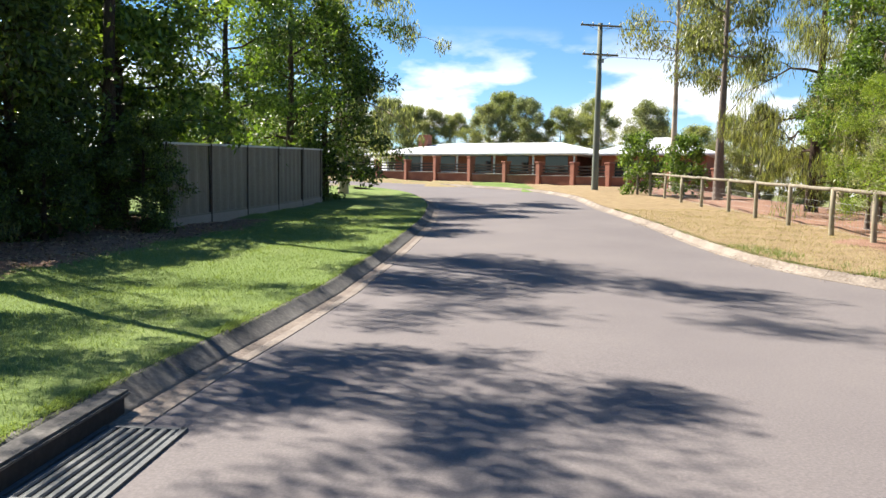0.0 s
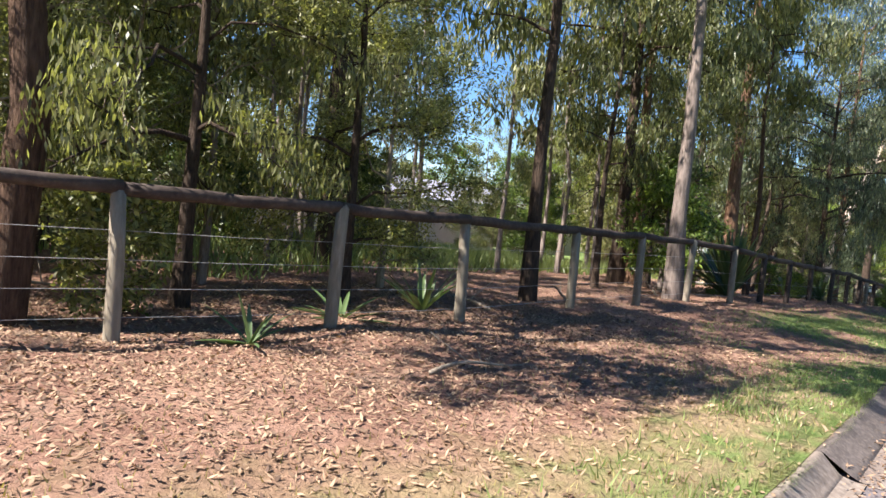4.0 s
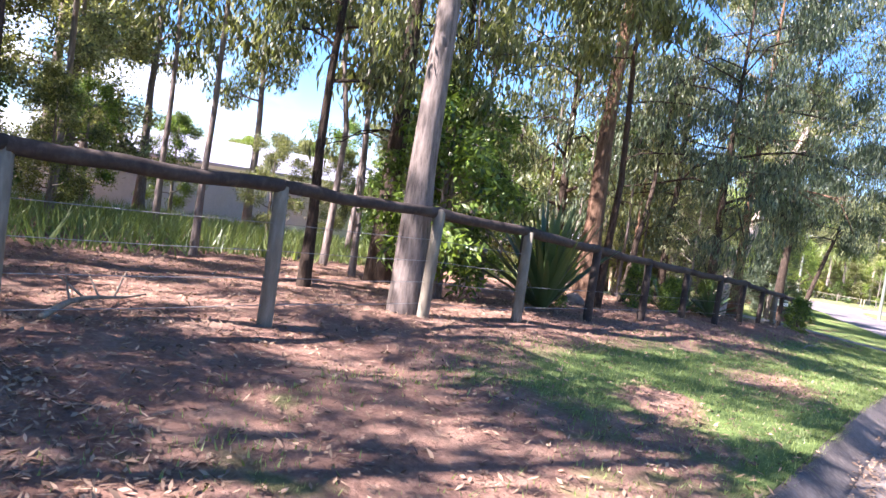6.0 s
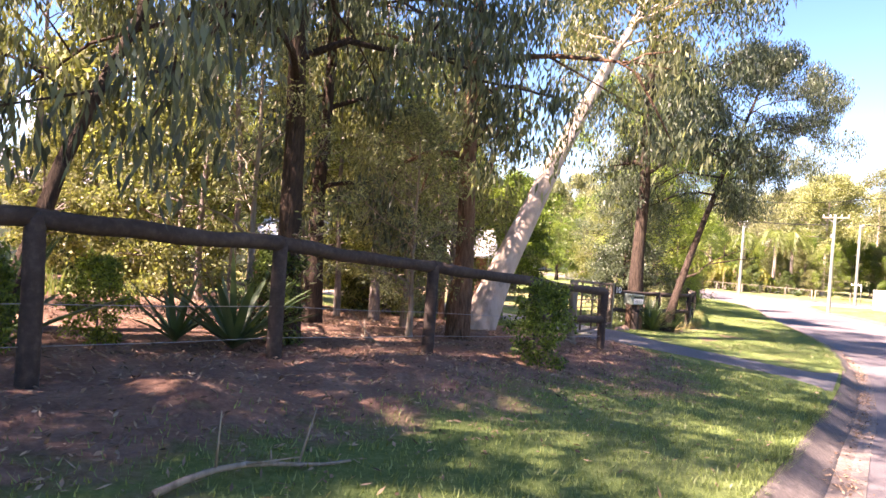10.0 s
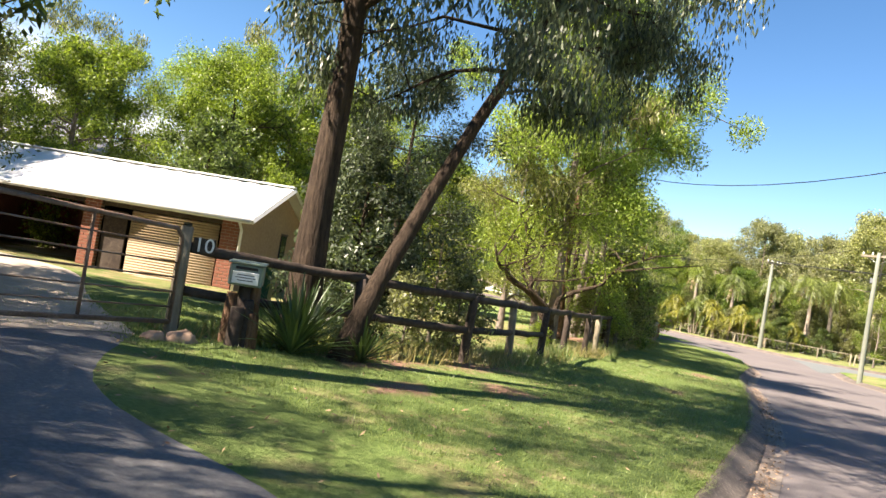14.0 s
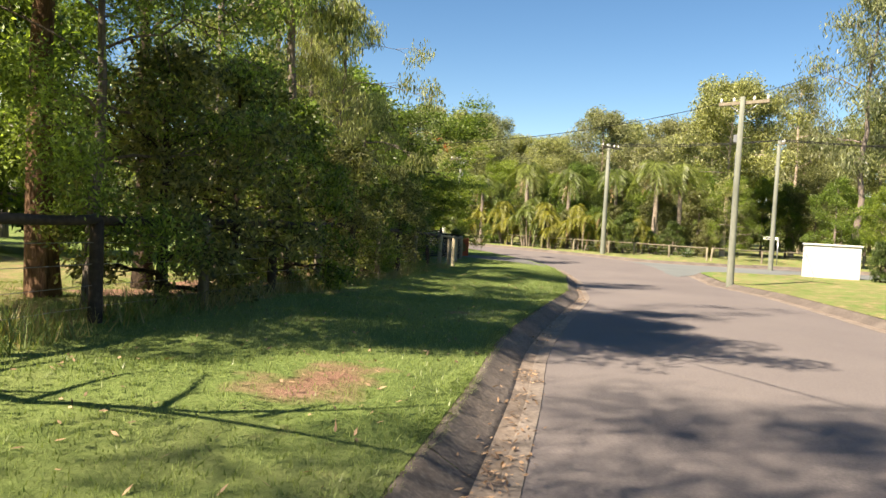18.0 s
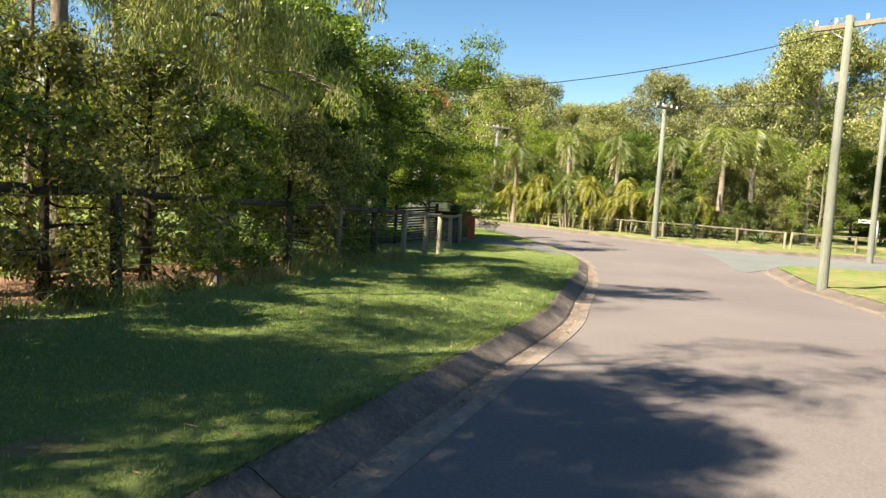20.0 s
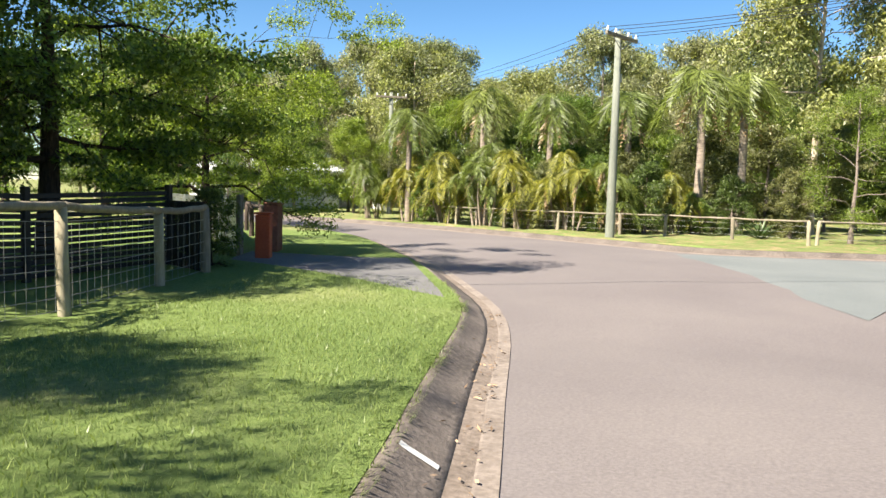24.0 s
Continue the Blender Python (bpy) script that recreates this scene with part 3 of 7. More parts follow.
def cover(x, y):
    """How much leaf litter and dry grass lies on the ground at a place."""
    north = np.interp(x, FENCE_LINE[3:, 0], FENCE_LINE[3:, 1])
    behind = np.where(x < 7.9, 0.0, np.clip((y - north + 0.1) / 0.5, 0, 1))
    d = line_distance(x, y, FENCE_LINE)
    kerb = line_distance(x, y, EDGE_NORTH[::3])
    litter = np.clip(1.25 - d / np.interp(x, [5, 7, 9.5, 13, 15, 20, 24, 28, 35, 37], [0.4, 0.9, 2.6, 3.6, 3.0, 1.6, 1.25, 1.7, 1.5, 0.6]), 0, 1)
    litter = np.where((x > 4) & (x < 37.5), np.maximum(litter, behind * 0.9), 0)
    litter = np.where((y > 15) & (x < 8.5), litter * 0.3, litter)
    litter *= np.clip(kerb / np.interp(x, [9, 14, 18], [1.0, 0.8, 0.5]) - 0.25, 0, 1)
    litter = np.where((x < -2) & (x > -30) & (y > 1), np.clip((-5.2 + 0.12 * (y - 12) - x) / 1.0, 0, 0.85) * np.clip((19 - y) / 1.5, 0, 1), litter)
    for mx, my, h, r in MOUNDS:
        litter = np.maximum(litter, 0.95 * np.exp(-(((x - mx) / (1.9 * r)) ** 2 + ((y - my) / (1.2 * r)) ** 2)))
    for mx, my, r in ((42.2, 3.2, 0.3), (41.7, 4.25, 0.5), (43.1, 4.0, 0.45), (40.9, 3.5, 0.28), (51.1, 3.0, 0.42), (46.5, 2.6, 0.3), (55.2, 3.4, 0.2), (18.8, 4.6, 0.7), (22.4, 4.2, 0.6), (33.0, 3.2, 0.6)):
        litter = np.maximum(litter, 0.7 * np.exp(-((x - mx) ** 2 / (2.2 * r) ** 2 + (y - my) ** 2 / r ** 2)))
    bush = (x > 53) & (x < 64.5) & (y > 5.0 + (x - 50) * 0.15) & (y < 6.3 + (x - 50) * 0.15)
    litter = np.where(bush, 0.75, litter)
    dry = np.where((x > 3) & (x < 16) & (y > 3), np.clip(0.42 + kerb / 4.0, 0.4, 0.75), 0.0)
    dry = np.where((x > 3) & (y > 9) & (x < 9), 0.75, dry)
    dry = np.where((x > 36) & (x < 64), np.interp(x, [38, 47, 52], [0.36, 0.30, 0.2]), dry)
    dry = np.where((x > 43) & (x < 57) & (y > 5.2), 0.5, dry)
    dry = np.where((y < 0.5) & (x > 4), np.interp(x, [6, 40], [0.2, 0.45]), dry)
    dry = np.where(x > 80, 0.45, dry)
    dry = np.where((x < 0) & (y > 40), 0.6, dry)
    return litter, dry


MOUNDS = [(28.9, 4.85, 0.096, 0.34), (18.0, 5.4, 0.060, 0.8), (16.2, 5.7, 0.054, 0.6), (20.0, 4.8, 0.072, 0.3), (25.4, 5.1, 0.060, 0.9), (30.6, 4.4, 0.060, 0.5), (12.2, 6.5, 0.042, 0.3), (13.4, 6.1, 0.048, 0.45), (24.0, 5.3, 0.048, 0.4), (34.2, 3.9, 0.036, 0.5)]


def edge_gap(x, y):
    return np.minimum(line_distance(x, y, EDGE_NORTH[::2]), line_distance(x, y, EDGE_WEST[::3]))


def swell_at(x, y):
    """Small unevenness of the verges and the earth mounds on them."""
    s = 0.035 * np.sin(x * 1.7 + np.sin(y * 1.3)) * np.sin(y * 1.9 + 0.6 * x) + 0.02 * np.sin(x * 4.1 + 2 * y) * np.sin(3.7 * y - x)
    for mx, my, h, r in MOUNDS:
        s = s + h * np.exp(-(((x - mx) / (1.6 * r)) ** 2 + ((y - my) / r) ** 2)) * (1 + 0.35 * np.sin(9 * x + 4 * y))
    paved = ((x > 34.8) & (x < 44.5) & (y < 15.5)) | ((x > 69.6) & (x < 75.5) & (y < 10.2))
    return np.where(paved, 0.0, s * np.clip((edge_gap(x, y) - 0.6) / 1.2, 0, 1))


def build_ground():
    gx, gy = grid_axis(-2500, 2500, -9.0, 92.0, 0.25), grid_axis(-2500, 2500, -5.0, 26.0, 0.25)
    X, Y = np.meshgrid(gx, gy)
    road = inside_road(X, Y)
    Z = level(X, Y)
    off = ~road
    Z = Z + np.where(off, swell_at(X, Y), 0)
    Z = np.where(road, Z - 0.32, Z)
    litter, dry = cover(X, Y)
    keep = np.ones((X.shape[0] - 1, X.shape[1] - 1), bool)
    me = grid_mesh("ground", X, Y, Z, keep, GROUND, {"litter": litter, "dry": dry})
    tagged(new("ground", me), "grassy verges with bare leaf-littered earth under the trees", "ground", kind="structure")
    # the road: a sheet a kerb's height below the verges, crowned in the middle
    gx, gy = np.arange(-64, 100, 0.8), np.arange(-60, 64, 0.8)
    X, Y = np.meshgrid(gx, gy)
    road = inside_road(X, Y)
    near = road[:-1, :-1] | road[1:, :-1] | road[:-1, 1:] | road[1:, 1:]
    fx, fy = np.arange(-6, 92, 0.25), np.arange(-6, 30, 0.25)
    FX, FY = np.meshgrid(fx, fy)
    froad = inside_road(FX, FY)
    fd = np.minimum(np.minimum(line_distance(FX, FY, EDGE_NORTH[::2]), line_distance(FX, FY, EDGE_WEST[::4])), np.minimum(line_distance(FX, FY, EDGE_SOUTH[::2]), line_distance(FX, FY, EDGE_EAST[::2])))
    deep = froad | (fd < 0.10)
    keep = deep[:-1, :-1] & deep[1:, :-1] & deep[:-1, 1:] & deep[1:, 1:]
    Z = level(FX, FY) - 0.116 + 0.04 * np.clip(fd / 2.5, 0, 1)
    me = grid_mesh("road", FX, FY, Z, keep, ASPHALT)
    tagged(new("road", me), "grey-mauve worn asphalt road surface", "road", kind="structure")
    inner = (X[:-1, :-1] >= -6) & (X[1:, 1:] <= 91.8) & (Y[:-1, :-1] >= -6) & (Y[1:, 1:] <= 29.8)
    me = grid_mesh("road_far", X, Y, level(X, Y) - 0.125, near & ~inner, ASPHALT)
    tagged(new("road_far", me), "grey-mauve asphalt road running on out of sight", "road", kind="structure")


build_ground()



def normals_of(line):
    d = np.gradient(line, axis=0)
    return d / (np.linalg.norm(d, axis=1)[:, None] + 1e-9)


def sweep(line, profile, top=None, ways=None):
    """A cross-section of (offset to the left, height over the verge) swept along a line; top: how much of the kerb stands, by place."""
    V, F = [], []
    n, m = len(line), len(profile)
    for i, p in enumerate(line):
        d = ways[i] if ways is not None else line[min(i + 1, n - 1)] - line[max(i - 1, 0)]
        d = d / (np.linalg.norm(d) + 1e-9)
        k = 1.0 if top is None else top(p)
        base = lev(*p)
        for o, h in profile:
            h = -0.10 + (h + 0.10) * k if h > -0.10 else h
            x, y = p[0] - d[1] * o, p[1] + d[0] * o
            V.append((x, y, (lev(x, y) if o < 0 else base) + h))
    for i in range(n - 1):
        for k in range(m - 1):
            F.append((i * m + k, (i + 1) * m + k, (i + 1) * m + k + 1, i * m + k + 1))
    return V, F


KERB = [(0.03, -0.1), (0.03, 0.0), (0.0, 0.003), (-0.022, -0.004), (-0.045, -0.020), (-0.10, -0.050), (-0.165, -0.086), (-0.20, -0.098), (-0.20, -0.0981), (-0.29, -0.108), (-0.30, -0.106), (-0.385, -0.103), (-0.40, -0.2)]


def crossing(p):
    """Kerbs are laid back to a low roll where driveways cross them."""
    k = 1.0
    for x0, x1 in ((36.0, 38.7), (70.7, 74.6)):
        k = min(k, float(np.clip(max(x0 - p[0], p[0] - x1) / 0.6, 0.92, 1)))
    return k


def build_kerb(name, line, mat, label, near, length=2.4, gutter=None, narrow=1.0):
    strip = gutter or GUTTER_EDGE
    gutter = gutter or GUTTER
    k = thing(name, pose(0, 0, 0), label, "kerb", kind="structure")
    all_ways = normals_of(line)
    step = max(2, int(round(length / 0.5)))
    for i in range(0, len(line) - 1, step):
        seg = line[i:i + step + 1].copy()
        if len(seg) < 2:
            continue
        ways = all_ways[i:i + step + 1]
        seg[-1] = seg[-1] - ways[-1] * 0.007
        v, f = sweep(seg, [(o * narrow if o < 0 else o, h) for o, h in KERB], crossing, ways)
        me = mesh_of("kerb_section", v, f, [mat, gutter, strip], True)
        per = len(KERB) - 1
        me.polygons.foreach_set("material_index", np.array([(0 if i % per < 7 else 1 if i % per < 9 else 2) for i in range(len(f))], dtype=np.int32))
        me.polygons.foreach_set("use_smooth", np.array([i % per < 7 for i in range(len(f))], dtype=bool))
        part("kerb_section", me, k)
    return k


NORTH_LINE = EDGE_NORTH[(EDGE_NORTH[:, 1] < 46) | (EDGE_NORTH[:, 0] > 10)][:-40]
CORNER_END = int(np.argmax(NORTH_LINE[:, 0] > 13.6)) if NORTH_LINE[0, 1] > NORTH_LINE[-1, 1] else 0
build_kerb("kerb_corner", NORTH_LINE[:CORNER_END + 1], CORNER_CONCRETE, "pale low concrete kerb round the corner verge", True, gutter=CORNER_CONCRETE, narrow=0.62)
build_kerb("kerb_north", NORTH_LINE[CORNER_END:], CONCRETE, "weathered concrete kerb and gutter beside the verge", True)
build_kerb("kerb_west", EDGE_WEST[(EDGE_WEST[:, 1] > -14) & (EDGE_WEST[:, 1] < 42)], STAINED_CONCRETE, "stained concrete kerb and channel beside the lawn", True)
build_kerb("kerb_south", EDGE_SOUTH[(EDGE_SOUTH[:, 1] > -8)], CONCRETE, "concrete kerb on the far side of the road", False, 4.0)
build_kerb("kerb_east", EDGE_EAST[(EDGE_EAST[:, 1] > -12) & (EDGE_EAST[:, 1] < 40)], CONCRETE, "low concrete kerb along the side street", False, 4.0)


def kerb_mark(x, y, wide):
    """A daub of paint run down the face of the kerb."""
    i = int(np.argmin(np.hypot(EDGE_NORTH[:, 0] - x, EDGE_NORTH[:, 1] - y)))
    d = EDGE_NORTH[i + 1] - EDGE_NORTH[i - 1]
    d = d / np.linalg.norm(d)
    line = np.array([EDGE_NORTH[i] + d * s for s in (0.0, wide * 0.5, wide)])
    v, f = sweep(line, [(o, h + 0.006) for o, h in KERB[3:7]], ways=[d] * 3)
    tagged(new("kerb_mark", mesh_of("kerb_mark", v, f, PAINT_WHITE, True)), "worn white paint mark across the concrete kerb", "paint mark")


kerb_mark(66.3, 4.02, 0.05)


def verge_strip(name, line):
    v, f = sweep(line, [(0.85, -0.01), (0.6, 0.004), (0.25, 0.006), (0.03, 0.004)])
    me = mesh_of(name, v, f, GROUND, True)
    p = np.array(v)
    litter, dry = cover(p[:, 0], p[:, 1])
    for key, w in (("litter", litter), ("dry", dry)):
        me.attributes.new(key, "FLOAT", "POINT").data.foreach_set("value", w.astype(np.float32))
    tagged(new(name, me), "strip of grass along the back of the kerb", "grass verge", kind="structure")


verge_strip("verge_north", EDGE_NORTH[(EDGE_NORTH[:, 1] < 46) | (EDGE_NORTH[:, 0] > 10)])
verge_strip("verge_west", EDGE_WEST[(EDGE_WEST[:, 1] > -14) & (EDGE_WEST[:, 1] < 44)])
verge_strip("verge_south", EDGE_SOUTH[(EDGE_SOUTH[:, 1] > -20)])
verge_strip("verge_east", EDGE_EAST[(EDGE_EAST[:, 1] > -20)])


def paving(name, left, right, mat, label, lift=0.012, n=24, sunk=False):
    """A paved strip between two edge lines of equal count."""
    L, R = smooth_line(left, 0.3), smooth_line(right, 0.3)
    t = np.linspace(0, 1, n)
    L = np.stack([np.interp(t, np.linspace(0, 1, len(L)), L[:, k]) for k in (0, 1)], 1)
    R = np.stack([np.interp(t, np.linspace(0, 1, len(R)), R[:, k]) for k in (0, 1)], 1)
    V, F = [], []
    m = 7
    for row, (a, b) in enumerate(zip(L, R)):
        for k in range(m):
            p = a + (b - a) * k / (m - 1)
            edge = 0.03 if k in (0, m - 1) or (sunk and row == 0) else 0.0
            V.append((p[0], p[1], lev(*p) + lift - edge))
    for i in range(n - 1):
        for k in range(m - 1):
            F.append((i * m + k, i * m + k + 1, (i + 1) * m + k + 1, (i + 1) * m + k))
    tagged(new(name, mesh_of(name, V, F, mat, True)), label, "driveway", kind="structure")


paving("driveway_bitumen", [(35.6, 1.68), (36.5, 2.1), (36.75, 2.9), (36.7, 3.9), (36.6, 5.0)], [(39.4, 1.36), (38.5, 1.8), (38.5, 2.6), (38.7, 3.9), (40.0, 5.1)], DRIVE, "patched grey bitumen driveway with sun flecks", 0.016)
paving("driveway_gravel", [(37.4, 5.05), (39.2, 7.5), (40.6, 11), (41, 15)], [(40.0, 5.1), (41.2, 7.4), (43.3, 11), (43, 15)], GRAVEL, "pale gravel yard inside the gates", 0.014)
paving("driveway_second", [(70.4, 5.2), (71.2, 6.3), (71.9, 7.6), (72.5, 9.0)], [(74.8, 7.4), (74.4, 7.7), (74.2, 8.4), (74.1, 9.6)], DRIVE, "grey driveway crossing the verge to a gap in the fence", 0.016)
paving("side_street", [(72.0, 1.5), (74.4, 0.2), (76.1, -3.0), (77.2, -10), (78, -40)], [(79.7, 3.9), (80.3, 0.6), (80.9, -3.0), (82.0, -10), (83, -40)], ASPHALT_PALE, "pale blue-grey seal of the side street", -0.068, 60, True)

# ---- fences ----


def post_mesh(h, r, mat, seed, square=False):
    rnd = random.Random(seed)
    pts = [(0, 0, -0.25), (0, 0, 0.0), (rnd.uniform(-1, 1) * 0.008, rnd.uniform(-1, 1) * 0.008, h * 0.5), (rnd.uniform(-1, 1) * 0.014, rnd.uniform(-1, 1) * 0.014, h - 0.012), (0, 0, h)]
    v, f = tubes([(pts, [r * 1.04, r * 1.05, r, r * 0.97, r * 0.8])], 10)
    return mesh_of("post", v, f, mat, True)


POSTS = {}


def post(parent, x, y, h, r, mat, seed, tilt=0.0):
    key = (round(h, 2), round(r, 3), mat.name, seed % 4)
    if key not in POSTS:
        POSTS[key] = post_mesh(h, r, mat, seed)
    return part("post", POSTS[key], parent, pose(x, y, lev(x, y), tilt, -tilt * 0.6, 40 * seed))


def rail(parent, a, b, r, mat, seed=0, name="rail"):
    """A round rail with a slight natural bend."""
    rnd = random.Random(seed)
    a, b = np.array(a, float), np.array(b, float)
    pts = []
    for k in range(7):
        t = k / 6
        p = a + (b - a) * t
        p[2] += rnd.uniform(-1, 1) * 0.008 - 0.012 * math.sin(math.pi * t)
        p[0] += rnd.uniform(-1, 1) * 0.006
        p[1] += rnd.uniform(-1, 1) * 0.006
        pts.append(p)
    return part(name, tube_mesh(name, [(pts, [r * rnd.uniform(0.92, 1.08) for _ in pts])], mat, 9), parent)


def wires(parent, run, heights, mesh_step=0.0, r=0.0022):
    """Straight strands between posts, and upright wires where mesh_step is given."""
    for h in heights:
        for (x0, y0), (x1, y1) in zip(run[:-1], run[1:]):
            a, b = np.array((x0, y0, lev(x0, y0) + h)), np.array((x1, y1, lev(x1, y1) + h))
            part("wire", tube_mesh("wire", [([a, (a + b) / 2 - (0, 0, 0.006), b], [r] * 3)], WIRE, 4, False), parent)
    if mesh_step:
        paths = []
        for (x0, y0), (x1, y1) in zip(run[:-1], run[1:]):
            n = max(1, int(math.hypot(x1 - x0, y1 - y0) / mesh_step))
            for k in range(n):
                x, y = x0 + (x1 - x0) * k / n, y0 + (y1 - y0) * k / n
                z = lev(x, y)
                paths.append(([(x, y, z + heights[0]), (x, y, z + heights[-1])], [r * 0.8] * 2))
        ob = part("wire_mesh", tube_mesh("wire_mesh", paths, WIRE, 3, False), parent)
        ob["kind"] = "stuff"


FIRST_RUN = [(7.8, 39.0), (7.78, 36.3), (7.76, 33.6), (7.76, 31), (7.75, 28.5), (7.75, 26.0), (7.75, 23.2), (7.75, 21.0), (7.75, 18.8), (7.75, 16.54), (7.72, 14.75), (7.7, 13.0), (8.36, 11.02), (9.75, 9.2)]
SECOND_RUN = [(9.75, 9.2), (12.13, 8.5), (13.66, 8.03), (15.04, 7.68), (17.22, 7.47), (18.9, 7.2), (20.62, 6.94), (21.7, 6.5)]
THIRD_RUN = [(21.7, 6.5), (23.4, 6.28), (25.1, 6.02), (26.82, 5.76), (28.4, 5.44), (29.9, 5.17), (31.7, 4.95), (33.5, 4.62), (35.3, 4.28)]
FENCE_H = 0.90


def fence_run(name, run, h, mats, rail_mat, label, r=0.05, rail_r=0.045, strands=(), mesh_step=0.0, second=(), group="timber fences"):
    f = thing(name, pose(0, 0, 0), label, "fence", group)
    for i, (x, y) in enumerate(run):
        hh = h(x, y) if callable(h) else h
        post(f, x, y, hh, r, mats[i % len(mats)], i + len(run), (i % 3 - 1) * 0.9)
    for i, ((x0, y0), (x1, y1)) in enumerate(zip(run[:-1], run[1:])):
        h0, h1 = (h(x0, y0), h(x1, y1)) if callable(h) else (h, h)
        rail(f, (x0, y0, lev(x0, y0) + h0 - rail_r * 0.2), (x1, y1, lev(x1, y1) + h1 - rail_r * 0.2), rail_r, rail_mat, i)
        if i in second:
            rail(f, (x0, y0, lev(x0, y0) + h0 * 0.5), (x1, y1, lev(x1, y1) + h1 * 0.5), rail_r * 0.9, rail_mat, i + 50)
    if strands:
        wires(f, run, strands, mesh_step)
    return f


def raised(x, y):
    """The fence's height over the plain level: the ground swells a little under the corner panels."""
    return 0.90 + float(np.interp(x, [7.7, 9.75, 12.1, 15, 21, 26, 36], [0.10, 0.10, 0.03, 0.03, 0.0, -0.12, -0.18]))


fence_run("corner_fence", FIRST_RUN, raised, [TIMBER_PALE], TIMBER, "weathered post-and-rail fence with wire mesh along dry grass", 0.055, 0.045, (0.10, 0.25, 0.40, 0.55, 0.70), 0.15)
# timber steps darker along these runs; the trees' shade is in its colour
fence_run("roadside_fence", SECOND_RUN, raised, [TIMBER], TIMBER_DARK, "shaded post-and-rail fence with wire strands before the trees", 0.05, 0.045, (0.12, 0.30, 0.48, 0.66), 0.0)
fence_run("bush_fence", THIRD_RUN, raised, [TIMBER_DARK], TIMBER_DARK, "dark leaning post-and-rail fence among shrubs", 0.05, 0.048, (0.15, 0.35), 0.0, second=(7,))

LAWN_RUN = [(40.2, 5.23), (41.7, 4.55), (43.15, 4.13), (44.63, 4.26), (45.93, 4.34), (47.4, 4.52), (48.65, 4.57), (50.16, 4.84)]
HEDGE_RUN = [(50.16 + 1.545 * k, 4.84 + 0.241 * k) for k in range(11)]
WIRE_RUN = [(65.61, 7.25), (67.12, 7.49), (68.55, 7.8), (70.18, 8.23), (71.1, 8.35)]
fence_run("lawn_fence", LAWN_RUN, 0.70, [TIMBER_DARK, TIMBER_DARK, TIMBER_DARK, TIMBER], TIMBER_DARK, "dark post-and-rail fence with two rails beside a lawn", 0.05, 0.042, (), 0, second=(0, 1, 2, 3))
fence_run("hedge_fence", HEDGE_RUN, lambda x, y: float(np.interp(x, [51, 58, 66], [0.70, 0.88, 0.82])), [TIMBER, TIMBER_DARK], TIMBER_DARK, "grey post-and-rail fence half buried in the hedge", 0.048, 0.035, (0.1, 0.25, 0.4, 0.55))
fence_run("wire_fence", WIRE_RUN, lambda x, y: float(np.interp(x, [66, 69, 70.5], [0.82, 0.85, 0.74])), [TIMBER_PALE, TIMBER, TIMBER_PALE], TIMBER, "sunlit post-and-rail fence with galvanised wire mesh", 0.05, 0.035, (0.03, 0.13, 0.23, 0.35, 0.47, 0.60, 0.72), 0.11)

# ---- vegetation ----


def leaf_array(rng, centres, length, width, hang, spread=0.5, bend=0.0):
    n = len(centres)
    a = rng.normal(size=(n, 3))
    a /= np.linalg.norm(a, axis=1)[:, None]
    a = a * (1 - hang) + np.array((0, 0, -1.0)) * hang
    a /= np.linalg.norm(a, axis=1)[:, None] + 1e-9
    s = np.cross(a, rng.normal(size=(n, 3)))
    s /= np.linalg.norm(s, axis=1)[:, None] + 1e-9
    l = length * rng.uniform(0.6, 1.35, (n, 1))
    w = width * rng.uniform(0.7, 1.3, (n, 1)) * 0.5
    out = np.empty((n, 4, 3))
    out[:, 0] = centres
    out[:, 1] = centres + a * l * 0.42 + s * w
    out[:, 2] = centres + a * l
    out[:, 3] = centres + a * l * 0.42 - s * w
    return out.reshape(-1, 3)


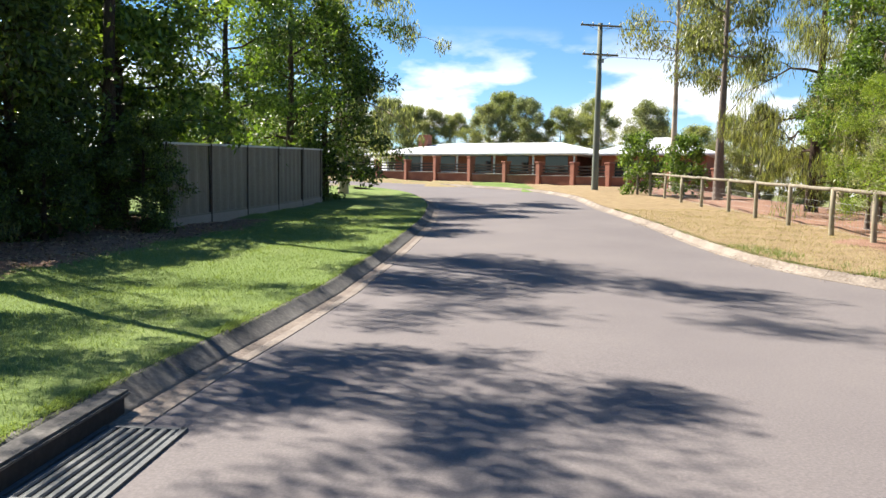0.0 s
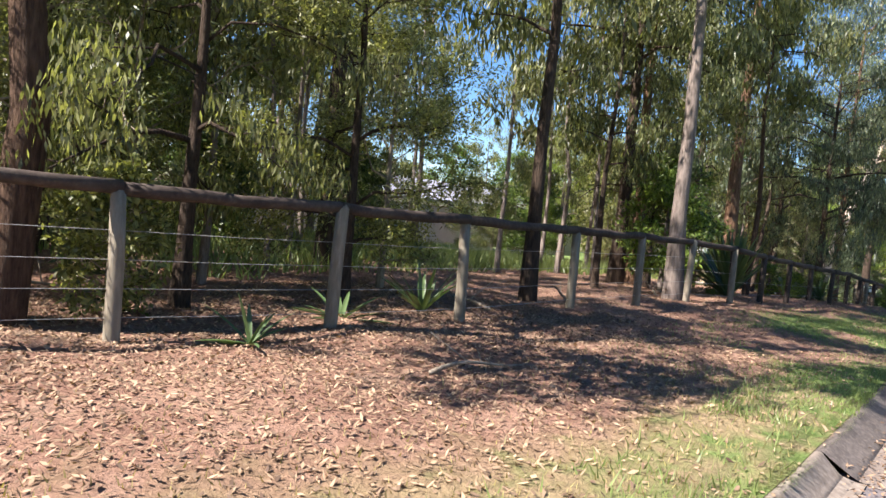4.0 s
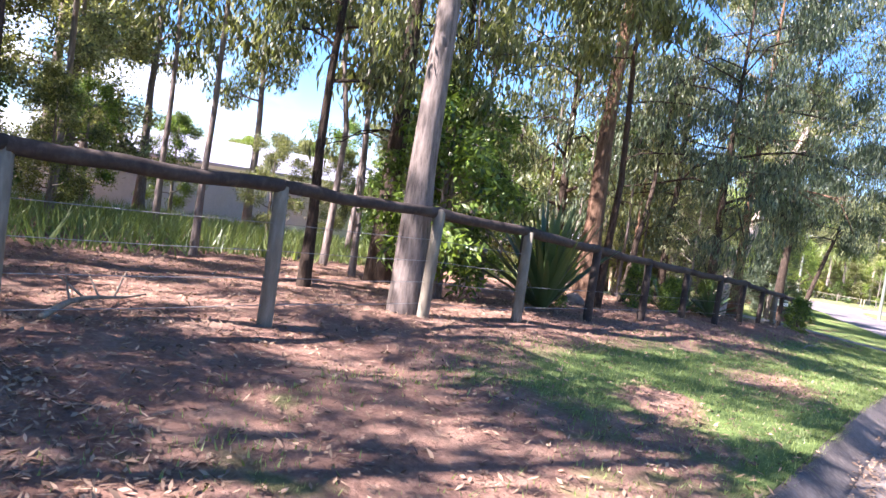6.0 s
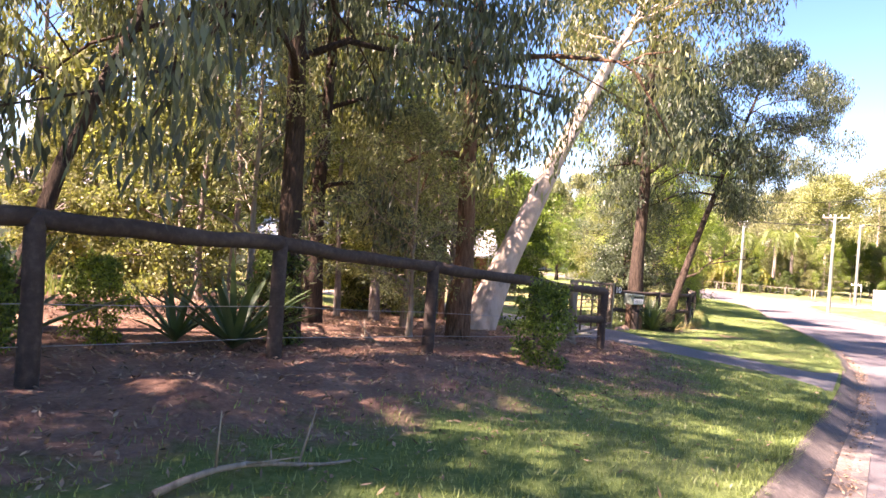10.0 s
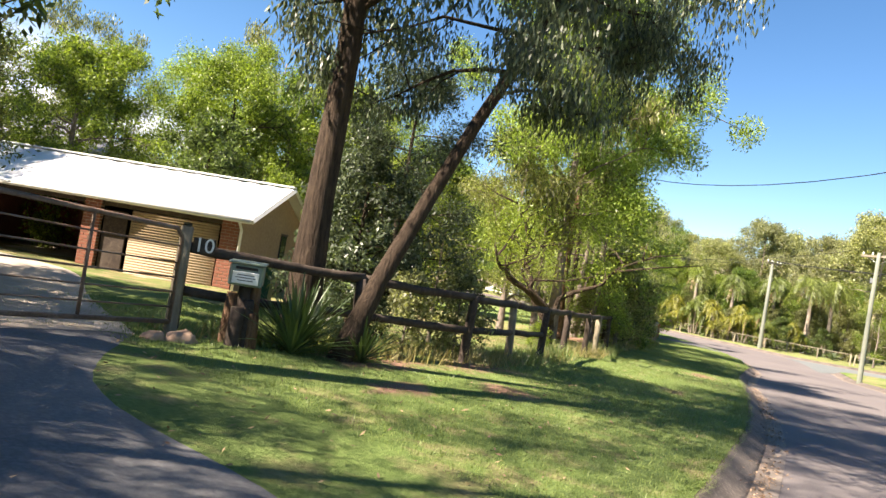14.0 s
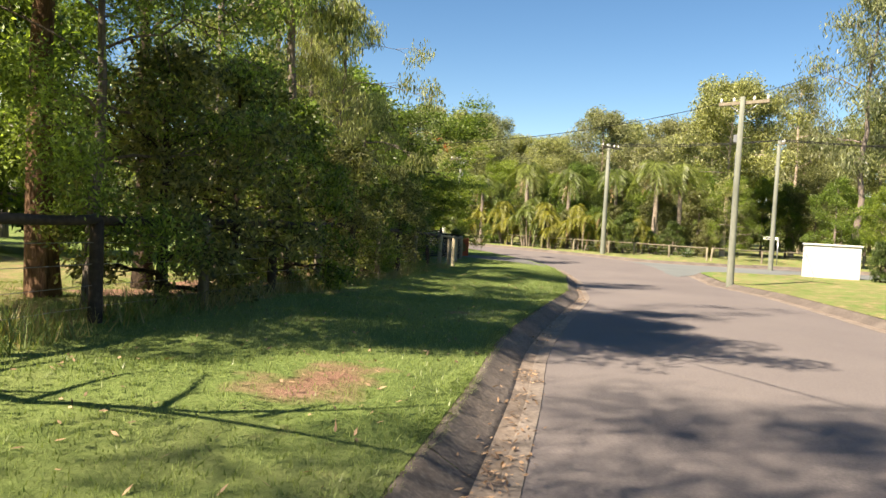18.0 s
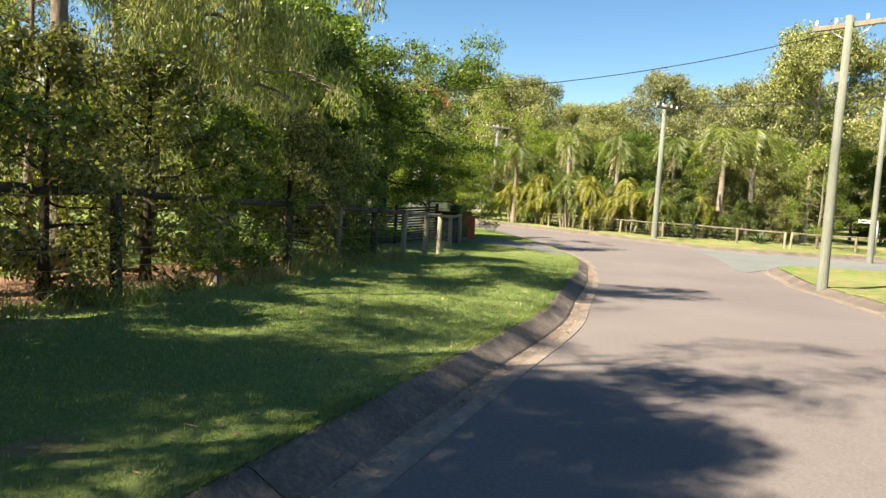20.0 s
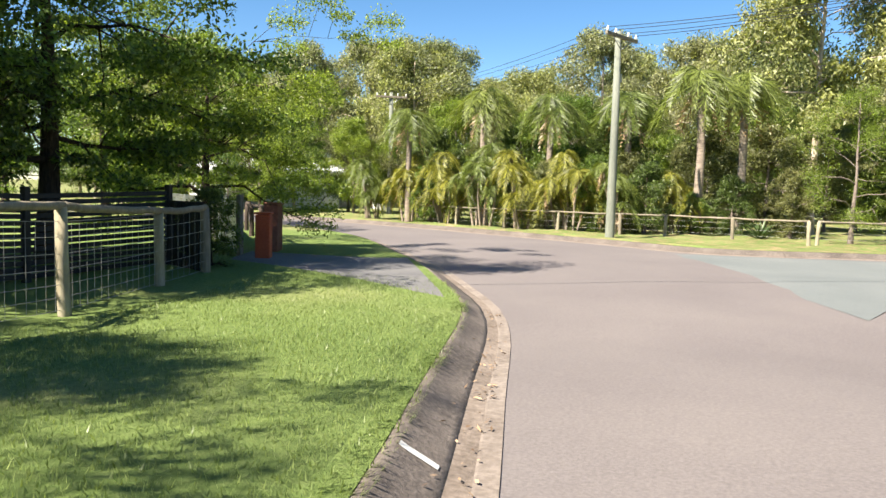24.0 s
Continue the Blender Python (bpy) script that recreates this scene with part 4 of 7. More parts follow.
def grow(seed, h, r0, lean=(0, 0), bare=0.35, limbs=14, reach=0.33, rise=0.5, droop=0.3, twigs=5, clump=0.45, per=60, leaf=(0.16, 0.035), hang=0.6,
         wobble=0.03, top=1.0, shape="round", fork=0, flat=0.8):
    """The limbs of a tree as tube paths (trunk first) and its leaf cards."""
    rng = np.random.default_rng(seed)
    n = 9
    t = np.linspace(0, 1, n)
    trunk = np.stack([lean[0] * h * t ** 1.15, lean[1] * h * t ** 1.15, h * top * t], 1)
    trunk[1:] += np.cumsum(rng.normal(size=(n - 1, 3)) * (wobble * h / n, wobble * h / n, 0), 0)
    rad = r0 * (1.0 - 0.82 * t) * (1 + 0.35 * np.exp(-t * 14))
    trunk = np.concatenate([[trunk[0] - (0, 0, 0.3)], trunk])
    rad = np.concatenate([[rad[0] * 1.1], rad])
    tt = np.concatenate([[-0.05], t])
    main, small, tips = [(trunk, rad)], [], []
    az = rng.uniform(0, 6.28)
    for i in range(limbs):
        f = bare + (1 - bare) * ((i + rng.uniform(0.1, 0.9)) / limbs) ** 0.9
        f = min(f, 0.985)
        p = np.array([np.interp(f, tt, trunk[:, k]) for k in range(3)])
        u = (f - bare) / (1 - bare)
        prof = {"round": math.sin(math.pi * min(0.95, 0.18 + 0.75 * u)), "cone": 1.05 - 0.85 * u, "top": 0.45 + 0.55 * u, "flat": 0.75 + 0.35 * u, "column": 0.8 - 0.3 * u}[shape]
        az += 2.4 + rng.uniform(-0.5, 0.5)
        L = reach * h * prof * rng.uniform(0.7, 1.25)
        up = rise * (0.5 + 0.8 * u) + rng.uniform(-0.15, 0.15)
        d = np.array((math.cos(az), math.sin(az), up))
        d /= np.linalg.norm(d)
        k = 6
        s = np.linspace(0, 1, k)[:, None]
        pts = p + d * L * s + np.array((0, 0, -1)) * droop * L * s ** 2 + np.cumsum(rng.normal(size=(k, 3)) * 0.035 * L, 0) * (s > 0)
        rl = max(0.012 * h / 8, np.interp(f, tt, rad) * rng.uniform(0.35, 0.55)) * (1 - 0.85 * s[:, 0])
        small.append((pts, rl))
        tips.append(pts[-1])
        for j in range(twigs):
            q = 0.3 + 0.7 * (j + rng.uniform(0, 1)) / twigs
            a = np.array([np.interp(q, s[:, 0], pts[:, c]) for c in range(3)])
            e = d + rng.normal(size=3) * 0.75
            e /= np.linalg.norm(e)
            m = L * rng.uniform(0.18, 0.42)
            b = a + e * m + np.array((0, 0, -droop * m * 0.6))
            small.append((np.array([a, (a + b) / 2 + rng.normal(size=3) * 0.06 * m, b]), np.array([rl[2] * 0.45, rl[2] * 0.3, rl[2] * 0.12]) + 0.003))
            tips.append(b)
    tips = np.array(tips)
    size = rng.uniform(0.6, 1.35, len(tips))
    counts = np.maximum(4, (per * size).astype(int))
    who = np.repeat(np.arange(len(tips)), counts)
    g = rng.normal(size=(len(who), 3)) * (1, 1, flat)
    g = g / (np.linalg.norm(g, axis=1)[:, None] + 1e-9) * rng.uniform(0, 1, (len(who), 1)) ** 0.45
    centres = tips[who] + g * clump * size[who][:, None]
    centres[:, 2] = np.maximum(centres[:, 2], 0.05)
    return main, small, leaf_array(rng, centres, *leaf, hang)


KINDS = {
    "gum": dict(h=9, r0=0.13, bare=0.40, limbs=15, reach=0.30, rise=0.75, droop=0.25, twigs=5, clump=0.46, per=115, leaf=(0.18, 0.042), hang=0.65, shape="top", mats=(BARK_GREY, LEAF_GUM)),
    "tall_gum": dict(h=12, r0=0.16, bare=0.5, limbs=14, reach=0.20, rise=0.9, droop=0.2, twigs=6, clump=0.75, per=85, leaf=(0.24, 0.055), hang=0.6, shape="round", mats=(BARK_WHITE, LEAF_GUM)),
    "drooping_gum": dict(h=8, r0=0.13, bare=0.22, limbs=17, reach=0.36, rise=0.6, droop=0.6, twigs=5, clump=0.40, per=125, leaf=(0.16, 0.038), hang=0.72, shape="round", mats=(BARK_DARK, LEAF_GUM_GREY)),
    "she_oak": dict(h=8, r0=0.13, bare=0.16, limbs=22, reach=0.26, rise=0.5, droop=0.45, twigs=6, clump=0.42, per=90, leaf=(0.26, 0.018), hang=0.7, shape="cone", mats=(BARK_DARK, LEAF_OLIVE)),
    "wattle": dict(h=5, r0=0.08, bare=0.12, limbs=18, reach=0.36, rise=0.7, droop=0.3, twigs=5, clump=0.34, per=330, leaf=(0.066, 0.021), hang=0.25, shape="round", mats=(BARK_GREY, LEAF_WATTLE)),
    "dense": dict(h=5, r0=0.12, bare=0.04, limbs=30, reach=0.36, rise=0.55, droop=0.35, twigs=6, clump=0.36, per=75, leaf=(0.15, 0.062), hang=0.35, shape="round", mats=(BARK_DARK, LEAF_DARK)),
    "green": dict(h=6, r0=0.12, bare=0.14, limbs=17, reach=0.33, rise=0.65, droop=0.25, twigs=5, clump=0.42, per=190, leaf=(0.115, 0.046), hang=0.3, shape="round", mats=(BARK_GREY, LEAF_GREEN)),
    "sapling": dict(h=6, r0=0.038, bare=0.35, limbs=11, reach=0.17, rise=0.9, droop=0.2, twigs=4, clump=0.30, per=32, leaf=(0.17, 0.036), hang=0.6, shape="top", wobble=0.06, mats=(BARK_GREY, LEAF_GUM)),
    "twiggy": dict(h=4.5, r0=0.06, bare=0.1, limbs=22, reach=0.30, rise=0.8, droop=0.15, twigs=8, clump=0.22, per=38, leaf=(0.10, 0.024), hang=0.3, shape="round", mats=(TWIG, LEAF_GUM_GREY)),
    "flat": dict(h=5, r0=0.14, bare=0.26, limbs=15, reach=0.70, rise=0.38, droop=0.28, twigs=7, clump=0.46, per=480, leaf=(0.080, 0.032), hang=0.12, shape="flat", flat=0.3, top=0.85, mats=(BARK_DARK, LEAF_GREEN)),
    "shrub": dict(h=1.6, r0=0.03, bare=0.03, limbs=22, reach=0.42, rise=0.9, droop=0.25, twigs=4, clump=0.17, per=40, leaf=(0.10, 0.042), hang=0.2, shape="round", mats=(BARK_GREY, LEAF_GREEN)),
    "far": dict(h=10, r0=0.15, bare=0.12, limbs=22, reach=0.32, rise=0.6, droop=0.2, twigs=6, clump=0.72, per=240, leaf=(0.20, 0.07), hang=0.45, shape="round", mats=(BARK_GREY, LEAF_GUM)),
}
NAMES = {"gum": ("gum_tree", "grey-barked gum tree with a loose grey-green crown", "tree"), "tall_gum": ("gum_tree", "tall pale-trunked gum with an open crown", "tree"),
         "drooping_gum": ("gum_tree", "dark-barked gum with hanging grey-green foliage", "tree"), "she_oak": ("she_oak", "feathery olive-green she-oak behind the fence", "tree"),
         "wattle": ("wattle_tree", "bushy yellow-green wattle in full leaf", "tree"), "dense": ("evergreen_tree", "dense dark-green evergreen with leaves to the ground", "tree"),
         "green": ("leafy_tree", "leafy fresh-green tree in sunlight", "tree"), "sapling": ("sapling", "slender young gum with a thin crown", "tree"),
         "twiggy": ("dry_shrub", "tall grey twiggy shrub with sparse leaves", "shrub"), "flat": ("spreading_tree", "spreading tree with flat layers of bright feathery leaves", "tree"),
         "shrub": ("shrub", "low leafy green shrub on leaf litter", "shrub"), "far": ("forest_tree", "distant gum of the wooded rise", "tree")}
GROWN = {}


def tree_meshes(key, spec, mats):
    if key not in GROWN:
        main, small, leaves = grow(**spec)
        GROWN[key] = (tube_mesh("trunk", main, mats[0], 10), tube_mesh("limb_crown", small, mats[0], 5), quads_mesh("crown", leaves, mats[1]))
    return GROWN[key]


def plant(kind, x, y, h, variant=0, turn=None, sink=0.0, mats=None, label="", group="", **over):
    """A tree of a kind at a place, h metres high; the variant's meshes are shared."""
    spec = {k: v for k, v in KINDS[kind].items() if k != "mats"}
    spec.update(over)
    mats = mats or KINDS[kind]["mats"]
    spec["seed"] = 100 * (list(KINDS).index(kind) + 1) + variant
    key = (kind, variant, mats[0].name, mats[1].name, tuple(sorted((k, str(v)) for k, v in over.items())))
    t, b, c = tree_meshes(key, spec, mats)
    s = h / spec["h"]
    turn = (x * 77 + y * 131) % 360 if turn is None else turn
    name, text, cat = NAMES[kind]
    ob = thing(name, pose(x, y, lev(x, y) - 0.03 - sink, 0, 0, turn) @ Matrix.Scale(s, 4), label or text, cat, group)
    part("trunk", t, ob)
    tagged(part("limb_crown", b, ob), kind="stuff")
    part("crown", c, ob)
    return ob


# the corner block behind the first fence
plant("she_oak", 10.6, 24.0, 10.0, 0)
plant("she_oak", 11.4, 19.5, 9.5, 1)
plant("she_oak", 13.0, 22.0, 11.0, 2)
plant("gum", 9.6, 30.0, 11.0, 0)
plant("gum", 11.0, 34.0, 12.0, 1)
plant("tall_gum", 13.5, 28.0, 14.0, 0)
plant("tall_gum", 10.2, 39.0, 13.0, 1)
plant("shrub", 7.4, 34.5, 2.6, 0)
plant("shrub", 8.8, 32.0, 2.4, 1)
plant("green", 11.6, 16.4, 5.6, 0, mats=(BARK_GREY, LEAF_GUM))
plant("green", 10.2, 19.4, 6.0, 1, mats=(BARK_GREY, LEAF_GREEN))
plant("drooping_gum", 14.4, 13.2, 7.0, 2, per=150, mats=(BARK_DARK, LEAF_GUM))
# dark shrubs added to deepen the shade behind the fence
for x, y, h in ((12.0, 15.2, 2.4), (14.6, 15.0, 2.6), (17.2, 13.6, 2.2), (10.6, 17.2, 2.2), (19.6, 12.6, 2.0), (13.4, 17.6, 2.8)):
    plant("dense", x, y, h, 1, per=90, group="undergrowth behind the fence", label="dark thicket shrub among the gum trunks")
plant("wattle", 9.6, 14.9, 5.0, 0, label="bright green feathery wattle leaning over the fence")
plant("wattle", 9.0, 17.5, 3.4, 1)
plant("twiggy", 10.8, 14.2, 4.2, 0)
plant("twiggy", 11.4, 12.2, 4.6, 1, mats=(TWIG, LEAF_DRY))
plant("twiggy", 12.6, 14.0, 5.2, 2)
plant("drooping_gum", 13.2, 17.5, 9.0, 0, mats=(BARK_DARK, LEAF_GUM))
plant("she_oak", 13.6, 12.0, 5.0, 0)
plant("wattle", 13.0, 11.2, 4.2, 2, mats=(BARK_GREY, LEAF_OLIVE))
plant("shrub", 9.55, 11.05, 0.95, 0, reach=0.75, per=70, mats=(BARK_GREY, LEAF_DARK), label="rounded dark-green shrub against the wire fence")
plant("gum", 15.5, 16.5, 9.5, 2)
plant("gum", 11.85, 9.25, 11.0, 3, turn=0, r0=0.10, wobble=0.06, bare=0.30, limbs=22, reach=0.38, per=130, mats=(BARK_BROWN, LEAF_GUM), label="stout red-brown stringybark just behind the fence")
plant("twiggy", 10.3, 11.6, 3.2, 1)
plant("twiggy", 9.3, 13.0, 3.4, 2)
plant("twiggy", 12.0, 10.6, 3.6, 0)
plant("twiggy", 13.6, 10.4, 3.4, 1)
plant("twiggy", 8.6, 15.6, 2.6, 0)
plant("twiggy", 16.2, 9.4, 3.0, 2)
plant("wattle", 11.0, 10.0, 3.0, 1, per=60, mats=(BARK_GREY, LEAF_OLIVE), label="small bright green tree just behind the wire fence")
plant("drooping_gum", 13.3, 9.3, 4.2, 3, mats=(BARK_DARK, LEAF_GUM))
plant("wattle", 14.9, 8.9, 3.8, 2, mats=(BARK_DARK, LEAF_OLIVE))
plant("shrub", 10.9, 9.3, 0.6, 1, mats=(TWIG, LEAF_WATTLE))
plant("gum", 21.0, 8.5, 5.6, 0, r0=0.09, bare=0.32, per=85, mats=(BARK_DARK, LEAF_GUM))
plant("sapling", 22.4, 7.7, 4.2, 1, per=60)
plant("shrub", 12.5, 9.1, 1.0, 2, mats=(TWIG, LEAF_OLIVE))
plant("dense", 16.5, 19.0, 7.0, 0)
plant("green", 23.4, 20.6, 6.4, 0, mats=(BARK_GREY, LEAF_GUM))
plant("green", 25.8, 18.8, 5.8, 1, mats=(BARK_GREY, LEAF_GUM_GREY))
plant("green", 28.8, 22.4, 6.6, 2, mats=(BARK_GREY, LEAF_GUM))
plant("wattle", 20.6, 18.0, 5.4, 1, mats=(BARK_GREY, LEAF_OLIVE))
plant("dense", 20.5, 21.0, 6.5, 1)
plant("gum", 17.45, 8.1, 8.5, 4, turn=0, r0=0.095, bare=0.34, limbs=12, reach=0.24, per=60, mats=(BARK_DARK, LEAF_GUM), label="dark forked gum with ascending limbs behind the rail")
plant("gum", 20.7, 7.16, 10.5, 5, turn=0, r0=0.105, lean=(0.045, 0.0), bare=0.46, mats=(BARK_GREY, LEAF_GUM), label="straight grey-brown gum trunk beside the rail")

for k, (x, y, h) in enumerate([(14.3, 10.2, 6.5), (16.0, 11.0, 6.0), (17.9, 12.4, 7.5), (21.6, 10.6, 7.0), (22.9, 9.2, 6.5), (23.8, 10.3, 8.0), (25.4, 8.8, 7.0), (22.8, 15.0, 9.5), (24.6, 14.6, 9.0), (26.9, 12.0, 8.5),
                               (13.2, 13.4, 7.0), (15.2, 13.6, 8.0), (20.2, 14.2, 8.5), (30.6, 9.4, 7.0), (31.6, 10.8, 7.5), (33.0, 8.2, 6.5), (34.2, 9.8, 7.5), (35.2, 8.1, 6.5), (28.9, 11.5, 8.0)]):
    plant("sapling", x, y, h, k % 5)
for k, (x, y, h) in enumerate([(19.0, 18.5, 9.0), (23.5, 19.5, 9.5), (28.0, 19.0, 8.5), (32.5, 19.5, 9.0), (27.5, 22.0, 11.0), (15.5, 21.5, 12.5), (36.5, 16.5, 7.0)]):
    plant("gum", x, y, h, k % 3)
plant("dense", 24.4, 7.2, 1.0, 2, mats=(BARK_GREY, LEAF_GREEN), label="leafy shrub with broad glossy leaves growing through the rail")
# added for the shade that its high crown throws on the verge
plant("drooping_gum", 17.4, 11.2, 8.8, 1, bare=0.52, limbs=14, reach=0.28, per=70, mats=(BARK_DARK, LEAF_GUM), label="dark gum among saplings behind the rail")
plant("gum", 23.7, 8.7, 8.6, 1, bare=0.46, limbs=18, reach=0.36, per=150, mats=(BARK_RED, LEAF_GUM), label="orange-brown gum trunk with a spreading high crown")
# another added crown, there to keep sun off the leaf litter
plant("drooping_gum", 22.7, 8.7, 8.2, 2, bare=0.42, limbs=20, reach=0.36, per=80, mats=(BARK_DARK, LEAF_GUM_GREY), label="dark gum with a heavy drooping crown behind the rail")
plant("green", 25.6, 8.6, 2.2, 1, mats=(BARK_GREY, LEAF_GREEN))
plant("gum", 28.4, 7.75, 11.5, 6, turn=0, r0=0.14, lean=(0.03, 0.0), bare=0.45, mats=(BARK_RED, LEAF_GUM), label="thick orange-barked gum standing in leaf litter")
plant("gum", 26.3, 6.95, 8.0, 7, turn=0, r0=0.07, lean=(0.07, 0.02), bare=0.45, mats=(BARK_BROWN, LEAF_GUM), label="slim reddish gum leaning beside the thick trunk")
plant("sapling", 29.5, 7.3, 5.0, 6, turn=0, lean=(0.42, 0.0), r0=0.085, bare=0.5, mats=(BARK_DARK, LEAF_GUM_GREY), label="dark trunk leaning far over under drooping leaves")
plant("drooping_gum", 33.4, 7.3, 6.2, 2, per=120, mats=(BARK_DARK, LEAF_BLUE_GUM))
plant("drooping_gum", 31.0, 5.9, 6.6, 0, reach=0.50, r0=0.12, bare=0.31, limbs=28, droop=0.55, shape="flat", per=210, leaf=(0.15, 0.03), mats=(BARK_DARK, LEAF_BLUE_GUM), label="dark gum with a broad drooping crown over the verge")
plant("drooping_gum", 23.6, 8.4, 5.0, 1, per=50, mats=(BARK_DARK, LEAF_GUM))
plant("drooping_gum", 30.0, 8.9, 7.0, 0, per=40)
plant("twiggy", 36.6, 7.7, 3.0, 1)
plant("dense", 37.4, 8.5, 2.6, 2, mats=(BARK_GREY, LEAF_OLIVE))
plant("wattle", 36.0, 9.0, 3.2, 0, mats=(BARK_GREY, LEAF_OLIVE))
plant("dense", 34.6, 10.6, 3.0, 3, mats=(BARK_GREY, LEAF_GUM))
plant("wattle", 38.2, 9.6, 2.8, 2, mats=(BARK_GREY, LEAF_OLIVE))
plant("twiggy", 31.0, 6.3, 2.6, 0)
plant("twiggy", 33.2, 5.9, 2.4, 1)
plant("twiggy", 34.4, 6.6, 2.8, 2)
plant("shrub", 28.6, 6.2, 0.6, 1, mats=(BARK_GREY, LEAF_GREEN))
plant("shrub", 29.6, 6.4, 0.55, 0, mats=(BARK_GREY, LEAF_WATTLE))
plant("shrub", 27.9, 6.7, 0.7, 2, mats=(BARK_GREY, LEAF_GREEN))
plant("shrub", 30.8, 5.9, 0.7, 2, mats=(BARK_GREY, LEAF_DARK))
plant("shrub", 32.55, 4.2, 0.72, 0, label="small leafy bush on bare red earth before the fence")
plant("gum", 33.95, 5.65, 8.0, 8, turn=0, r0=0.13, bare=0.24, reach=0.42, droop=0.45, limbs=24, per=110, leaf=(0.14, 0.03), mats=(BARK_RED, LEAF_GUM_GREY), label="brown scaly trunk close behind the end of the fence")
plant("gum", 35.4, 7.6, 5.0, 9, turn=0, per=45, r0=0.12, bare=0.4, mats=(BARK_GREY, LEAF_GUM))
plant("tall_gum", 36.15, 6.3, 7.0, 2, turn=0, r0=0.36, lean=(0.62, -0.24), bare=0.62, per=60, label="smooth white gum leaning steeply over the fence end")
# beside the gate and behind the lawn
plant("gum", 41.42, 4.98, 11.0, 10, turn=0, r0=0.112, bare=0.26, limbs=30, reach=0.34, per=300, leaf=(0.10, 0.025), mats=(BARK_DARK, LEAF_BLUE_GUM), label="thick dark gum by the mailbox with hanging leaves")
plant("drooping_gum", 41.2, 4.32, 6.0, 3, turn=0, r0=0.11, lean=(0.42, -0.24), bare=0.42, limbs=28, reach=0.34, droop=0.5, per=380, leaf=(0.095, 0.025), mats=(BARK_DARK, LEAF_BLUE_GUM), label="leaning second trunk beside the gate tree")
plant("wattle", 43.7, 5.6, 3.3, 0, mats=(BARK_DARK, LEAF_BLUE_GUM), label="dark blue-green shrub massed behind the fence")
plant("dense", 42.9, 5.5, 2.0, 1, mats=(BARK_DARK, LEAF_BLUE_GUM))
plant("dense", 22.3, 7.75, 2.3, 3, bare=0.12, reach=0.32, per=45, leaf=(0.21, 0.075), mats=(BARK_GREY, LEAF_GREEN), label="broad-leaved glossy shrub behind the rail")
plant("shrub", 42.9, 4.75, 0.8, 0, mats=(BARK_GREY, LEAF_GUM_GREY))
plant("shrub", 43.6, 4.5, 0.9, 1, mats=(BARK_GREY, LEAF_GUM_GREY))
plant("shrub", 46.9, 4.75, 0.45, 0, mats=(BARK_GREY, LEAF_WATTLE))
plant("twiggy", 44.6, 5.4, 2.0, 1, mats=(TWIG, LEAF_WATTLE))
plant("green", 37.9, 7.5, 4.0, 1, per=60, mats=(BARK_GREY, LEAF_OLIVE))
plant("green", 38.6, 8.1, 3.6, 0, per=60, mats=(BARK_GREY, LEAF_GUM))
plant("dense", 37.2, 8.6, 2.6, 3, mats=(BARK_GREY, LEAF_OLIVE))
plant("dense", 39.6, 10.2, 5.4, 1, bare=0.40, reach=0.44, per=60, label="dark tree overhanging the gravel yard")
plant("wattle", 38.9, 8.9, 3.0, 2)
plant("gum", 37.3, 7.4, 4.6, 3, r0=0.09, bare=0.3, per=45, mats=(BARK_RED, LEAF_GUM))
plant("gum", 35.0, 8.4, 5.4, 4, r0=0.1, bare=0.4, per=50, mats=(BARK_RED, LEAF_GUM))
plant("green", 36.4, 9.6, 4.0, 1, mats=(BARK_GREY, LEAF_OLIVE))
plant("wattle", 39.4, 8.0, 2.7, 0, mats=(BARK_GREY, LEAF_OLIVE))
plant("green", 38.8, 6.9, 2.2, 2, per=60, mats=(BARK_GREY, LEAF_OLIVE))
plant("dense", 35.6, 13.0, 4.6, 1, mats=(BARK_GREY, LEAF_GUM))
plant("wattle", 47.6, 16.5, 4.9, 0)
plant("wattle", 51.2, 17.8, 5.9, 1, mats=(BARK_GREY, LEAF_LIME))
plant("green", 41.0, 17.2, 6.0, 1, mats=(BARK_GREY, LEAF_OLIVE))
plant("wattle", 43.6, 18.0, 6.4, 2)
plant("wattle", 54.8, 17.2, 5.2, 2)
plant("dense", 38.4, 17.6, 4.2, 2)
for k, (x, y, h) in enumerate([(46.5, 21.0, 5.2), (50.5, 22.0, 6.2), (55.0, 20.0, 7.4), (43.0, 20.5, 5.0), (59.0, 22.0, 8.6), (63.0, 19.0, 7.6), (48.0, 27.0, 5.8), (54.0, 28.0, 7.4)]):
    plant(("green", "gum", "wattle")[k % 3], x, y, h, k % 3)
plant("green", 52.0, 15.0, 5.4, 0)
plant("wattle", 56.0, 16.0, 5.2, 1)
plant("dense", 50.2, 15.4, 5.4, 1, per=280, leaf=(0.075, 0.03), mats=(BARK_DARK, LEAF_WATTLE), label="tall dense green tree behind the lawn")
plant("dense", 54.2, 14.8, 6.0, 0, per=280, leaf=(0.075, 0.03), mats=(BARK_GREY, LEAF_WATTLE))
plant("dense", 46.6, 16.6, 4.6, 2, per=200, leaf=(0.09, 0.036), mats=(BARK_GREY, LEAF_WATTLE))
plant("dense", 57.8, 13.4, 5.0, 3, per=120, mats=(BARK_GREY, LEAF_GREEN))
plant("dense", 47.8, 13.4, 3.4, 3)
plant("green", 60.0, 14.0, 5.0, 1)
# the belt of trees along the hedge fence
plant("gum", 50.3, 6.2, 7.4, 2, r0=0.08, bare=0.30, per=80, mats=(BARK_GREY, LEAF_GUM), label="slender dark gum at the lawn edge")


